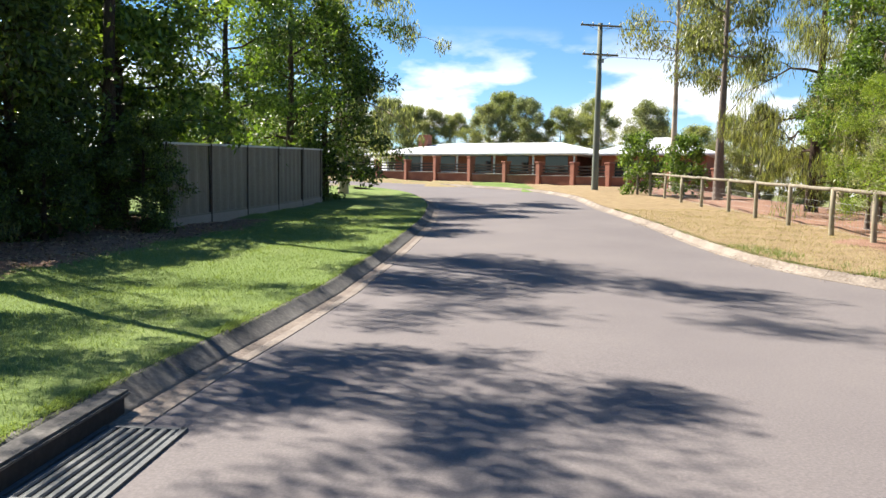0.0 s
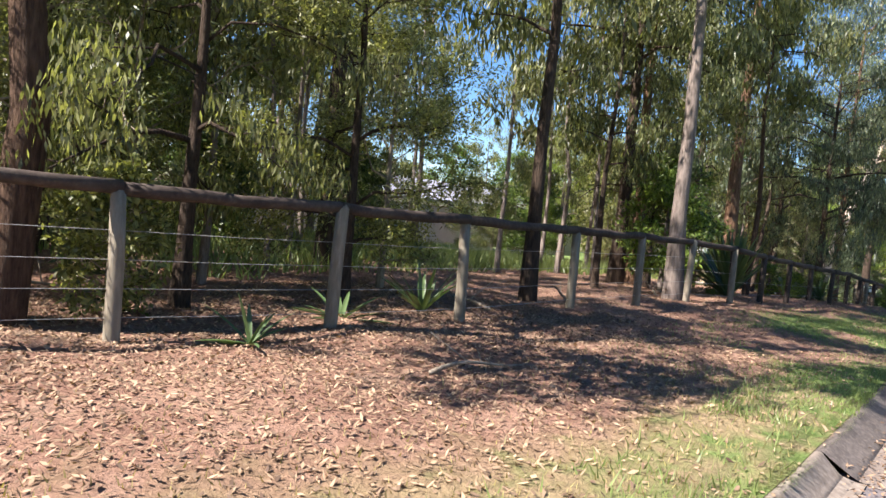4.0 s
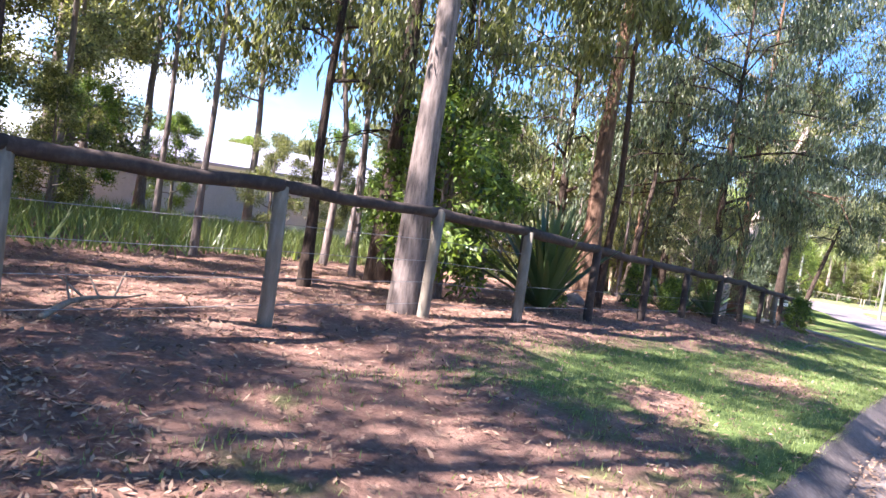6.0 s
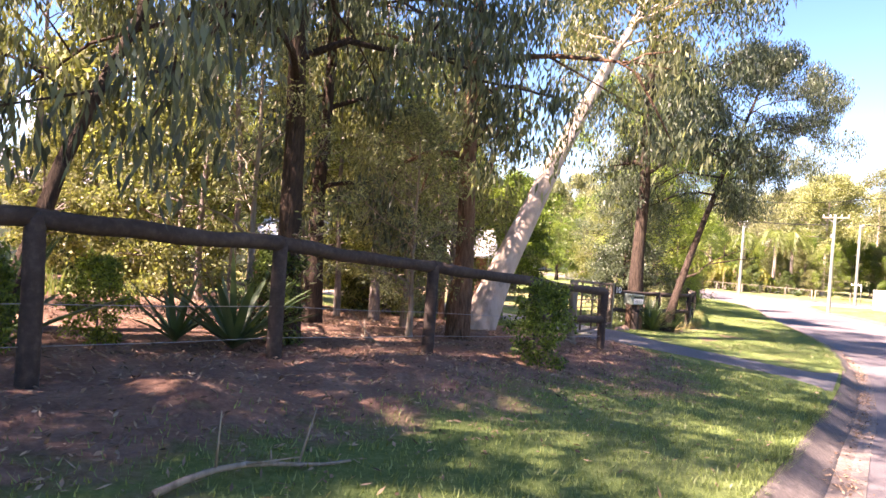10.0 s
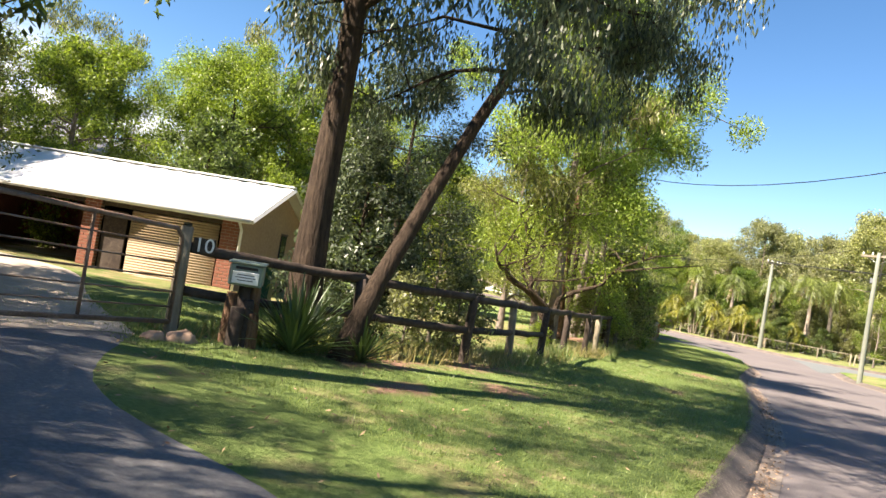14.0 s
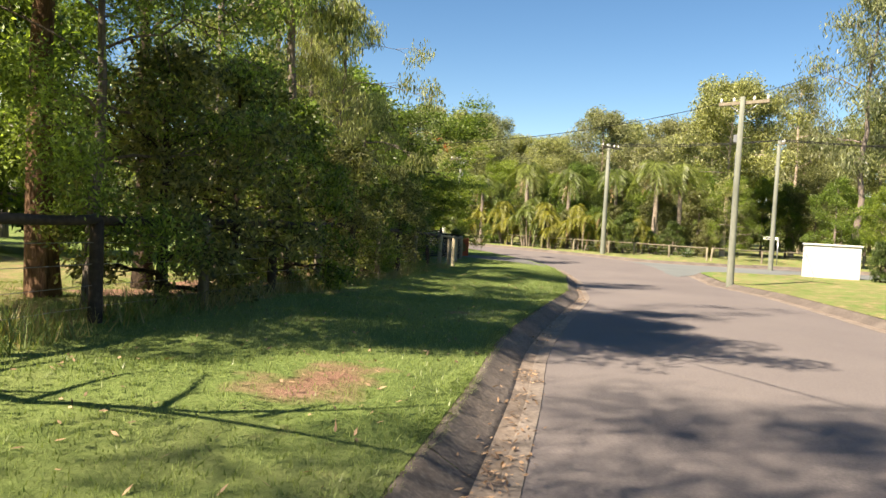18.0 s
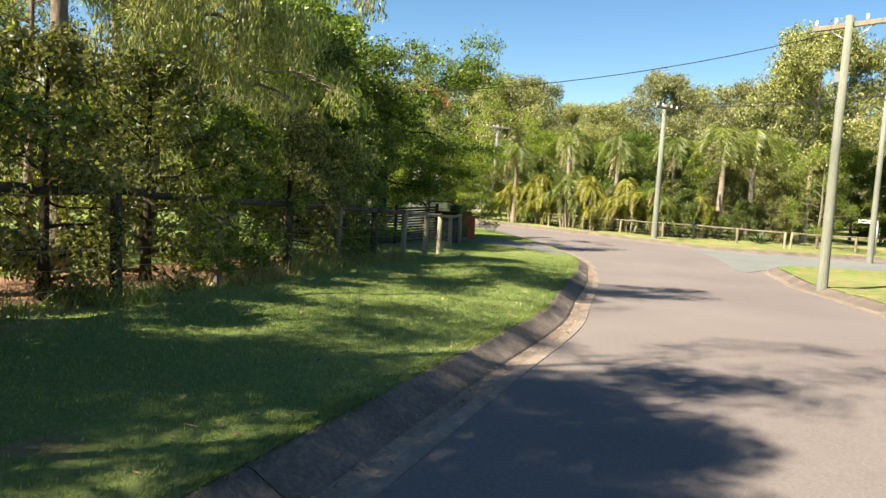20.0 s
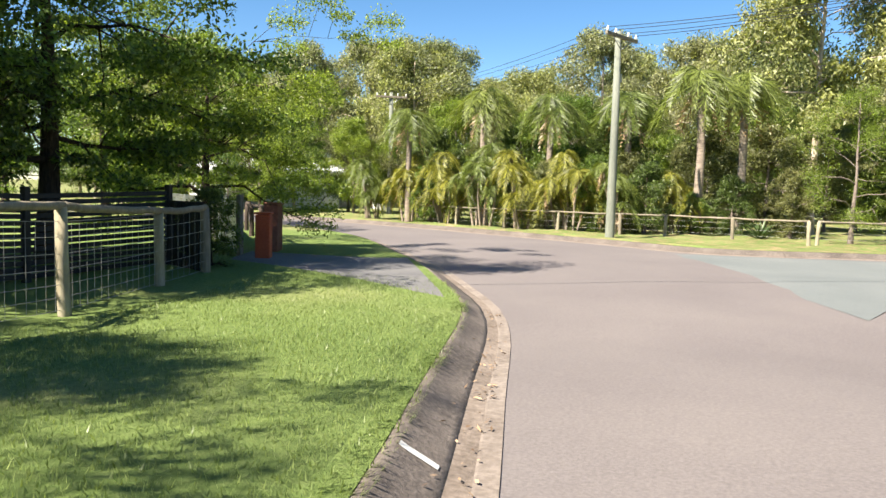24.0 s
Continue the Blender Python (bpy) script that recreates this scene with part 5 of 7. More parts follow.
def gnarled_tree(x, y):
    """A low tree of twisted black limbs forking a little above the ground."""
    rng = np.random.default_rng(77)
    fork = np.array((0.03, 0.02, 0.42))
    limbs, ends = [(np.array([(-0.02, 0, -0.12), (0.0, 0.0, 0.02), (-0.02, 0.03, 0.2), fork]), np.array([0.15, 0.12, 0.10, 0.10]))], []
    for az, L, r in ((2.6, 2.3, 0.085), (1.2, 2.5, 0.075), (0.2, 2.1, 0.06), (4.0, 1.8, 0.05)):
        p, d, pts, rad = fork.copy(), np.array((math.cos(az) * 0.7, math.sin(az) * 0.7, 1.0)), [], []
        for k in range(13):
            pts.append(p.copy())
            rad.append(r * (1 - 0.065 * k))
            d = d + rng.normal(size=3) * (0.38, 0.38, 0.20) + np.array((math.cos(az) * 0.05, math.sin(az) * 0.05, 0.08))
            d[2] = max(d[2], 0.55)
            d /= np.linalg.norm(d)
            p = p + d * L / 12
            if k > 4:
                e = p + np.array((rng.normal(0, 0.5), rng.normal(0, 0.5), 0.3))
                limbs.append((np.array([p, (p + e) / 2 + rng.normal(size=3) * 0.05, e]), np.array([0.022, 0.014, 0.006])))
                ends.append(e)
        limbs.append((np.array(pts), np.array(rad)))
        ends.append(p)
    c = np.repeat(np.array(ends), 120, 0)
    c = c + rng.normal(size=c.shape) * (0.28, 0.28, 0.17)
    ob = thing("gnarled_tree", pose(x, y, lev(x, y) - 0.03), "gnarled low tree with twisted black limbs at the lawn edge", "tree")
    part("trunk", tube_mesh("trunk", limbs, BARK_DARK, 9), ob)
    part("crown", quads_mesh("crown", leaf_array(rng, c, 0.055, 0.018, 0.3), LEAF_WATTLE), ob)


gnarled_tree(48.75, 5.3)
plant("wattle", 51.0, 6.1, 7.4, 1, bare=0.26, leaf=(0.055, 0.018), per=850, mats=(BARK_GREY, LEAF_LIME))
plant("wattle", 50.2, 6.9, 4.2, 0, mats=(BARK_GREY, LEAF_OLIVE))
plant("gum", 52.6, 6.5, 8.0, 1, per=190, leaf=(0.10, 0.028), mats=(BARK_RED, LEAF_LIME))
plant("wattle", 52.2, 5.6, 3.6, 2, mats=(BARK_GREY, LEAF_LIME))
plant("wattle", 54.3, 6.9, 5.6, 0, per=110, mats=(BARK_DARK, LEAF_LIME))
plant("gum", 56.2, 7.3, 6.2, 1, bare=0.3, per=90, leaf=(0.12, 0.03), mats=(BARK_GREY, LEAF_LIME), label="tall bright-leaved gum rising behind the hedge")
plant("drooping_gum", 58.4, 7.8, 3.6, 0, per=55, mats=(BARK_GREY, LEAF_FEATHER))
plant("she_oak", 60.6, 8.4, 4.6, 2, per=65, reach=0.36, mats=(BARK_GREY, LEAF_FEATHER))
plant("wattle", 61.6, 9.6, 4.2, 1, mats=(BARK_GREY, LEAF_FEATHER))
plant("wattle", 64.0, 10.4, 4.4, 2, mats=(BARK_GREY, LEAF_FEATHER))
plant("wattle", 59.0, 9.4, 4.4, 0, mats=(BARK_GREY, LEAF_FEATHER))
plant("drooping_gum", 62.4, 9.2, 6.4, 3, bare=0.5, reach=0.22, per=80, label="tall leaning gum over the hedge fence", mats=(BARK_GREY, LEAF_FEATHER))
plant("drooping_gum", 62.9, 8.9, 4.2, 1, mats=(BARK_GREY, LEAF_FEATHER))
plant("she_oak", 64.4, 9.0, 4.2, 0, per=65, reach=0.36, mats=(BARK_GREY, LEAF_FEATHER))
for k, (x, y, h) in enumerate([(52.9, 5.5, 2.2), (54.4, 5.8, 2.4), (55.9, 6.0, 2.3), (57.4, 6.3, 2.0), (58.9, 6.75, 2.2), (60.4, 7.0, 1.9), (61.9, 7.2, 2.1), (63.4, 7.5, 1.9), (64.8, 7.7, 1.6)]):
    plant("dense", x, y, h, k % 4, per=60, mats=(BARK_DARK, (LEAF_GUM, LEAF_OLIVE, LEAF_GREEN)[k % 3]), label="dark hedge shrub crowding the fence")
plant("green", 59.3, 6.2, 1.0, 0)
# trees past the wire fence
plant("dense", 67.0, 10.9, 5.2, 1, bare=0.2, per=110, leaf=(0.11, 0.045), mats=(BARK_DARK, LEAF_GREEN), label="dark leafy tree over the slatted screen")
plant("dense", 69.0, 11.8, 5.6, 2, bare=0.2, per=110, mats=(BARK_DARK, LEAF_GREEN))
plant("gum", 58.6, 7.6, 7.6, 2, bare=0.52, limbs=17, reach=0.27, per=150, mats=(BARK_GREY, LEAF_FEATHER), label="tall gum whose crown shades the road and verge")
plant("gum", 60.9, 9.3, 6.4, 1, bare=0.5, limbs=15, reach=0.28, per=80, mats=(BARK_GREY, LEAF_FEATHER), label="tall slim gum behind the hedge fence")
plant("drooping_gum", 62.4, 8.6, 5.6, 1, bare=0.36, reach=0.36, per=80, mats=(BARK_GREY, LEAF_FEATHER), label="spreading gum at the end of the hedge")
plant("flat", 74.6, 10.9, 3.4, 0, turn=20, mats=(BARK_DARK, LEAF_WATTLE), label="low spreading tree with bright layered leaves over the driveway")
flame = plant("flat", 71.2, 10.7, 5.2, 1, turn=75, reach=0.46, mats=(BARK_DARK, LEAF_GREEN), label="spreading dark-limbed tree with a few orange-red flower clusters")
for k, (x, y, z) in enumerate(((72.3, 10.25, 2.10), (72.55, 9.85, 2.06), (72.0, 10.7, 2.0), (72.3, 9.5, 1.75))):
    rng = np.random.default_rng(500 + k)
    at = np.array(flame.matrix_basis.inverted() @ Vector((x, y, z)))
    part("flower_cluster", quads_mesh("flower_cluster", leaf_array(rng, at + rng.normal(size=(70, 3)) * 0.09, 0.05, 0.035, 0.2), PETAL), flame, label="orange-red flower cluster")
plant("flat", 68.6, 11.9, 5.0, 1, turn=200, reach=0.5, mats=(BARK_DARK, LEAF_DARK))
plant("flat", 79.5, 17.5, 4.4, 0, turn=120)
plant("dense", 71.75, 8.75, 0.95, 0, label="clipped dark shrub at the end of the wire fence")
plant("green", 88.5, 20.0, 2.2, 1)
plant("flat", 84.0, 26.0, 4.6, 1, turn=70)
# across the road
plant("wattle", 85.2, -0.75, 3.7, 2, reach=0.42, per=170, mats=(BARK_GREY, LEAF_WATTLE), label="rounded bright green tree beside the paling fence")
plant("tall_gum", 87.6, -6.4, 13.0, 0, bare=0.34, reach=0.17, wobble=0.12, mats=(BARK_GREY, LEAF_GUM_GREY), label="lofty pale-limbed gum with an open crown by the side street")
plant("tall_gum", 96.0, -4.5, 10.0, 1)
plant("green", 82.6, -6.6, 3.4, 1, mats=(BARK_GREY, LEAF_WATTLE))
plant("green", 85.2, -5.0, 3.8, 2, mats=(BARK_GREY, LEAF_GREEN))
plant("wattle", 88.0, -9.5, 5.0, 1)
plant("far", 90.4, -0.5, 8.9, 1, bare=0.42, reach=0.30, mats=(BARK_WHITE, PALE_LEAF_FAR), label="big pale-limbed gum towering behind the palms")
plant("tall_gum", 91.0, -9.0, 9.0, 2)
plant("green", 77.0, -6.2, 2.6, 0, mats=(BARK_GREY, LEAF_DARK))
plant("tall_gum", 76.5, -8.0, 8.0, 1)
plant("green", 72.5, -6.5, 3.6, 1)
plant("gum", 79.5, -12.0, 8.0, 0)
plant("tall_gum", 62.0, -9.0, 8.5, 0)
plant("green", 66.0, -10.0, 5.0, 2)
rnd = random.Random(5)
for k in range(72):
    a = k / 71
    x, y = 112 + 9 * math.sin(k * 2.4) + 3 * rnd.random(), -34 + 84 * a + 3 * rnd.random()
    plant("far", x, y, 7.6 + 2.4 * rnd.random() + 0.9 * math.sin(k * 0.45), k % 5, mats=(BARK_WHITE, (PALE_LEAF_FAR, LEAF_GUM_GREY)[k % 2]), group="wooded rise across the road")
for k in range(34):
    plant("far", 92.6 + 4 * rnd.random(), -15 + 1.35 * k, 3.4 + 1.7 * rnd.random(), k % 4, mats=(BARK_GREY, (LEAF_WATTLE, LEAF_GUM, LEAF_GREEN)[k % 3]), group="undergrowth across the road")
# the southern side, only seen ahead and felt as shade
for k, (x, y, h) in enumerate([(55, -12, 7), (49, -15, 9), (46, -11, 6), (38, -16, 9), (33, -12, 7), (27, -15, 9), (22, -18, 8), (17, -12, 8), (12, -16, 9), (86, -20, 8), (74, -16, 8), (62, -17, 8)]):
    plant("far", x, y, h, k % 4)
# behind the first lawn, by the steel fence and round the far house
plant("she_oak", -9.2, 10.4, 5.0, 0, bare=0.10, reach=0.34, per=110, mats=(BARK_DARK, LEAF_GUM), label="dark feathery evergreen at the back of the lawn")
plant("dense", -8.9, 13.6, 5.4, 1, mats=(BARK_DARK, LEAF_DARK), per=85, label="dense dark evergreen beside the steel fence")
plant("dense", -6.9, 14.9, 2.3, 2, per=90, label="dark glossy bush hiding the end of the steel fence")
plant("dense", -7.8, 12.9, 2.2, 0, per=85)
plant("dense", -8.2, 11.2, 2.0, 3, per=80)
plant("shrub", -7.5, 9.6, 1.1, 1, mats=(BARK_GREY, LEAF_GREEN))
plant("she_oak", -9.8, 8.2, 4.4, 1, bare=0.10, reach=0.32, mats=(BARK_GREY, LEAF_GUM))
plant("dense", -8.6, 17.4, 6.4, 3, per=85, mats=(BARK_DARK, LEAF_GREEN), label="tall leafy evergreen standing over the steel fence")
plant("dense", -12.0, 12.0, 6.4, 3, per=55, mats=(BARK_DARK, LEAF_GUM))
plant("gum", -5.7, 7.9, 7.4, 2, bare=0.72, limbs=12, reach=0.26, per=110, mats=(BARK_GREY, LEAF_GUM), label="tall gum whose high crown shades the road")
plant("gum", -8.0, 15.8, 11.6, 0, bare=0.74, limbs=13, reach=0.24, per=110, mats=(BARK_DARK, LEAF_GUM), label="tall gum standing beside the end of the steel fence")
# four gums added outside the view on the left, to shade the lawn
plant("gum", -9.6, 11.6, 8.0, 1, bare=0.46, reach=0.36, per=120, mats=(BARK_GREY, LEAF_GUM))
plant("gum", -8.9, 7.6, 6.2, 3, bare=0.4, reach=0.36, per=110, mats=(BARK_GREY, LEAF_GUM))
plant("gum", -8.2, 6.4, 5.6, 1, bare=0.4, reach=0.40, per=110, mats=(BARK_GREY, LEAF_GUM))
plant("gum", -7.0, 6.9, 5.2, 0, bare=0.45, reach=0.40, per=130, mats=(BARK_GREY, LEAF_GUM))
for x, y, h in ((-11.4, 14.2, 5.6), (-11.0, 16.2, 6.0), (-12.4, 10.0, 5.0), (-10.4, 18.6, 5.8)):
    plant("dense", x, y, h, 1, mats=(BARK_DARK, LEAF_DARK), per=85, label="dense dark evergreen closing the back of the lawn")
plant("green", -7.2, 21.0, 7.6, 0, mats=(BARK_DARK, LEAF_GREEN))
plant("green", -6.6, 26.0, 8.4, 1, mats=(BARK_DARK, LEAF_GREEN))
plant("dense", -5.9, 28.5, 6.8, 0)
plant("drooping_gum", -5.6, 31.0, 10.5, 1, mats=(BARK_WHITE, LEAF_GUM_GREY))
plant("drooping_gum", -9.0, 0.5, 8.0, 0, mats=(BARK_GREY, LEAF_DARK))
plant("drooping_gum", -7.0, -5.0, 8.5, 1, mats=(BARK_GREY, LEAF_DARK))
for k in range(30):
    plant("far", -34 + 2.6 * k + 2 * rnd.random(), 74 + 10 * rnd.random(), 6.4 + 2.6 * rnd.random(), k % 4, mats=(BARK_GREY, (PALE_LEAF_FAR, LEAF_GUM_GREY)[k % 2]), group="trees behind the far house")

# closing undergrowth behind the blocks
for k in range(30):
    x = 11 + 2.5 * k + rnd.random()
    y = float(np.interp(x, [10, 20, 27, 33, 50, 70, 86], [32, 27, 28, 38, 38, 30, 36])) + 2.5 * rnd.random()
    plant("far", x, y, 3.6 + 2.4 * rnd.random(), k % 4, mats=(BARK_GREY, (LEAF_GUM, LEAF_OLIVE, LEAF_WATTLE)[k % 3]), group="bushland behind the blocks")
for k, (x, y, h) in enumerate([(15.0, 16.5, 2.2), (18.0, 15.2, 2.4), (21.5, 13.2, 2.0), (24.5, 16.5, 2.4), (27.5, 14.5, 2.2), (30.5, 13.6, 2.0), (33.8, 12.6, 2.2), (12.2, 19.0, 2.6), (32.0, 16.0, 2.5), (29.0, 19.0, 2.6), (22.5, 18.6, 2.6)]):
    plant("green", x, y, h, k % 3, mats=(BARK_GREY, (LEAF_GUM, LEAF_GREEN)[k % 2]), group="undergrowth behind the fence")

# palms
PALM = {}


def frond_cards(rng, length, leaflets, width, droop, az, rise, base):
    """One arching frond: a bent midrib with two rows of leaflets."""
    n = leaflets
    s = np.linspace(0.12, 1, n)
    d = np.array((math.cos(az), math.sin(az), 0))
    side = np.array((-d[1], d[0], 0))
    up = rise
    mid = base + d * (length * (s * math.cos(up) + 0.0))[:, None] + np.array((0, 0, 1.0)) * (length * (s * math.sin(up) - droop * s ** 2.2))[:, None]
    cards = []
    for sgn in (-1, 1):
        l = length * 0.30 * np.sin(np.pi * (0.12 + 0.82 * s)) * rng.uniform(0.85, 1.15, n)
        a = d * 0.5 + side * sgn * 0.55 + np.array((0, 0, -0.75))
        a = a / np.linalg.norm(a) + rng.normal(size=(n, 3)) * 0.26
        w = np.cross(a, d)
        w = w / (np.linalg.norm(w, axis=1)[:, None] + 1e-9) * width
        q = np.empty((n, 4, 3))
        q[:, 0] = mid
        q[:, 1] = mid + a * l[:, None] * 0.4 + w
        q[:, 2] = mid + a * l[:, None]
        q[:, 3] = mid + a * l[:, None] * 0.4 - w
        cards.append(q.reshape(-1, 3))
    rib = (np.concatenate([[base], mid[::4]]), np.linspace(0.022, 0.005, len(mid[::4]) + 1))
    return np.concatenate(cards), rib


def palm(x, y, h, variant=0, leaf=LEAF_PALM, spread=1.5, clump=False, label="tall feather palm with arching fronds and a dead skirt"):
    key = (variant, leaf.name, clump, spread)
    if key not in PALM:
        rng = np.random.default_rng(900 + variant)
        live, dead, ribs, stems = [], [], [], []
        H = 4.0
        heads = [(0, 0, H)] if not clump else [(rng.uniform(-0.7, 0.7), rng.uniform(-0.7, 0.7), H * rng.uniform(0.25, 0.8)) for _ in range(7)]
        for hx, hy, hz in heads:
            for k in range(30 if not clump else 14):
                c, rib = frond_cards(rng, spread * rng.uniform(0.8, 1.1), 60, 0.010, rng.uniform(0.95, 1.6), k * 2.4 + rng.uniform(-0.3, 0.3), rng.uniform(0.1, 1.25), np.array((hx, hy, hz)))
                live.append(c)
                ribs.append(rib)
            for k in range(5 if not clump else 2):
                c, rib = frond_cards(rng, spread * 0.6, 16, 0.02, rng.uniform(0.6, 0.9), k * 2.4, -0.7, np.array((hx, hy, hz - 0.12)))
                dead.append(c)
            bend = rng.uniform(-0.1, 0.1, 2)
            stems.append((np.array([(hx * 0.5, hy * 0.5, -0.2), (hx * 0.6, hy * 0.6, 0.1), (hx * 0.8 + bend[0], hy * 0.8 + bend[1], hz * 0.5), (hx, hy, hz - 0.35), (hx, hy, hz + 0.05)]),
                          np.array([0.15, 0.13, 0.105, 0.10, 0.05]) * (1 if not clump else 0.4)))
        PALM[key] = (tube_mesh("trunk", stems, BARK_PALM, 9), tube_mesh("midribs", ribs, leaf, 4), quads_mesh("crown", np.concatenate(live), leaf), quads_mesh("dead_skirt", np.concatenate(dead), LEAF_DEAD))
    t, m, c, dd = PALM[key]
    ob = thing("palm_clump" if clump else "palm_tree", pose(x, y, lev(x, y) - 0.03, 0, 0, (x * 53 + y * 97) % 360) @ Matrix.Scale(h / 4.0, 4), label, "palm", "palms across the road")
    part("trunk", t, ob)
    tagged(part("midrib_crown", m, ob), kind="stuff")
    part("crown", c, ob)
    tagged(part("dead_skirt", dd, ob, label="brown hanging dead fronds"), kind="stuff")
    return ob


for k, (x, y, h) in enumerate([(86.8, 3.0, 4.5), (87.4, 1.8, 4.4), (88.8, 5.2, 4.2), (88.4, 7.6, 4.0), (89.5, 10.2, 4.4), (88.0, 12.4, 3.6)]):
    palm(x, y, h, k % 4)
for k, (x, y, h) in enumerate([(86.0, 5.2, 2.6), (86.2, 6.6, 2.9), (86.6, 8.0, 3.1), (87.0, 9.4, 3.2), (87.6, 10.8, 3.1), (88.4, 12.4, 2.9), (89.2, 14.2, 2.8), (86.9, 3.6, 2.2)]):
    palm(x, y, h, 5 + k % 2, LEAF_CANE if k % 3 else LEAF_PALM, 1.15, True, "thick clump of yellow-green cane palms with fallen fronds")
for k, (x, y, h) in enumerate([(86.4, 4.4, 2.0), (86.6, 5.9, 2.2), (86.5, 7.3, 2.0), (87.3, 8.7, 2.2), (88.1, 11.6, 2.0), (87.3, 0.4, 1.9), (87.2, 2.0, 1.7), (86.7, 3.1, 1.2), (88.9, 2.9, 3.2), (89.6, 5.6, 3.4), (90.2, 9.0, 3.4), (90.4, 0.8, 3.4), (91.2, 12.6, 3.4), (89.0, 7.0, 2.6), (88.6, 5.2, 2.4)]):
    plant("dense", x, y, h, k % 4, mats=(BARK_GREY, (LEAF_DARK, LEAF_GREEN, LEAF_GUM)[k % 3]), per=90, group="thicket round the palms", label="dark leafy shrub in the palm thicket")


# sword-leaved plants


def sword_plant(x, y, size, leaves, upright, label, seed=0, width=0.045):
    rng = np.random.default_rng(seed)
    ob = thing("sword_plant", pose(x, y, lev(x, y)), label, "plant")
    for k in range(leaves):
        az, el = k * 2.4 + rng.uniform(-0.2, 0.2), np.clip(rng.normal(upright, 0.3), 0.15, 1.5)
        L = size * rng.uniform(0.75, 1.15)
        w = width * size
        V, F = [], []
        d, s = np.array((math.cos(az), math.sin(az), 0)), np.array((-math.sin(az), math.cos(az), 0))
        for i in range(6):
            t = i / 5
            p = d * L * t * math.cos(el) + np.array((0, 0, L * (t * math.sin(el) - 0.16 * t * t)))
            ww = w * (0.75 + 0.6 * t) * (1 - t ** 2.2) + 0.002
            V += [p - s * ww + (0, 0, 0.35 * ww), p - (0, 0, 0.3 * ww), p + s * ww + (0, 0, 0.35 * ww)]
        for i in range(5):
            for j in (0, 1):
                F.append((3 * i + j, 3 * i + j + 1, 3 * i + j + 4, 3 * i + j + 3))
        me = mesh_of("leaf", V, F, LEAF_AGAVE, True)
        part("leaf", me, ob)
    return ob


sword_plant(15.1, 8.12, 0.55, 22, 0.8, "spiky bright-green agave behind the fence", 1)
sword_plant(12.75, 7.95, 0.01 + 0.4, 10, 0.8, "small spiky agave among leaf litter", 8)
sword_plant(23.3, 6.8, 1.45, 74, 1.15, "large clump of dark upright sword leaves", 2, 0.030)
sword_plant(14.0, 7.3 + 0.9, 0.5, 14, 0.5, "pale-edged strappy plant under the trees", 3)
sword_plant(30.2, 5.75, 0.75, 26, 0.9, "broad arching strappy plant by the fence", 9)
sword_plant(28.9, 6.4, 0.8, 18, 1.1, "spiky plant beside the shaded fence", 4)
sword_plant(30.1, 6.2, 0.6, 16, 0.9, "tall sword-leaved plant under gums", 5)
sword_plant(41.0, 4.62, 0.72, 80, 1.05, "arching clump of strappy leaves beside the mailbox stump", 6, 0.017)
sword_plant(40.8, 4.5, 0.62, 90, 1.05, "dense fountain of strappy leaves against the letterbox logs", 10, 0.017)
sword_plant(41.35, 4.2, 0.5, 60, 0.85, "low strappy tuft among the tree roots", 11, 0.02)
sword_plant(86.3, 1.3, 0.7, 40, 0.7, "reddish spiky clump beside the far fence", 7)

# ---- poles and wires ----


def power_pole(x, y, h, arms, turn, label, r=0.11):
    p = thing("power_pole", pose(x, y, lev(x, y), 0, 0, turn), label, "power pole", "power poles")
    part("pole", tube_mesh("pole", [([(0, 0, -0.4), (0, 0, 0), (0.01, 0, h * 0.5), (0, 0, h)], [r * 1.15, r * 1.12, r * 0.92, r * 0.72])], POLE_GREY, 12), p)
    for z, w in arms:
        a = part("crossarm", box("crossarm", w, 0.07, 0.09, TIMBER, 0.008), p, pose(0, -r * 0.95, z))
        for k in (-0.46, -0.2, 0.2, 0.46):
            part("insulator", tube_mesh("insulator", [([(0, 0, 0.04), (0, 0, 0.08), (0, 0, 0.12), (0, 0, 0.16)], [0.014, 0.035, 0.028, 0.018])], SIGN_WHITE, 8), a, pose(k * w, 0, 0))
        part("brace", tube_mesh("brace", [([(-w * 0.3, -r, z - 0.03), (0, -r * 0.8, z - 0.32)], [0.012, 0.012]), ([(w * 0.3, -r, z - 0.03), (0, -r * 0.8, z - 0.32)], [0.012, 0.012])], STEEL, 5), p)
    part("conduit", tube_mesh("conduit", [([(r * 0.9, 0, 0.1), (r * 0.9, 0, h * 0.7)], [0.018, 0.018])], STEEL, 6), p)
    part("pole_box", box("pole_box", 0.14, 0.1, 0.2, STEEL, 0.01), p, pose(r * 1.1, 0, h * 0.78))
    return p


power_pole(6.15, 38.9, 8.5, ((8.35, 2.2), (6.9, 1.9)), 12, "grey timber power pole with two crossarms by the brick wall", 0.16)
power_pole(83.5, 5.1, 5.2, ((5.05, 1.5),), -25, "grey-green timber power pole with one crossarm before the palms")
power_pole(68.9, 0.08, 5.0, ((4.85, 1.4),), 60, "pale timber power pole on the grass verge", 0.09)
power_pole(79.7, -1.92, 5.1, ((4.95, 0.5),), 20, "slim pale service pole beside the side street", 0.09)
power_pole(95.0, 16.0, 5.4, ((5.2, 1.4),), -60, "power pole further along the road")


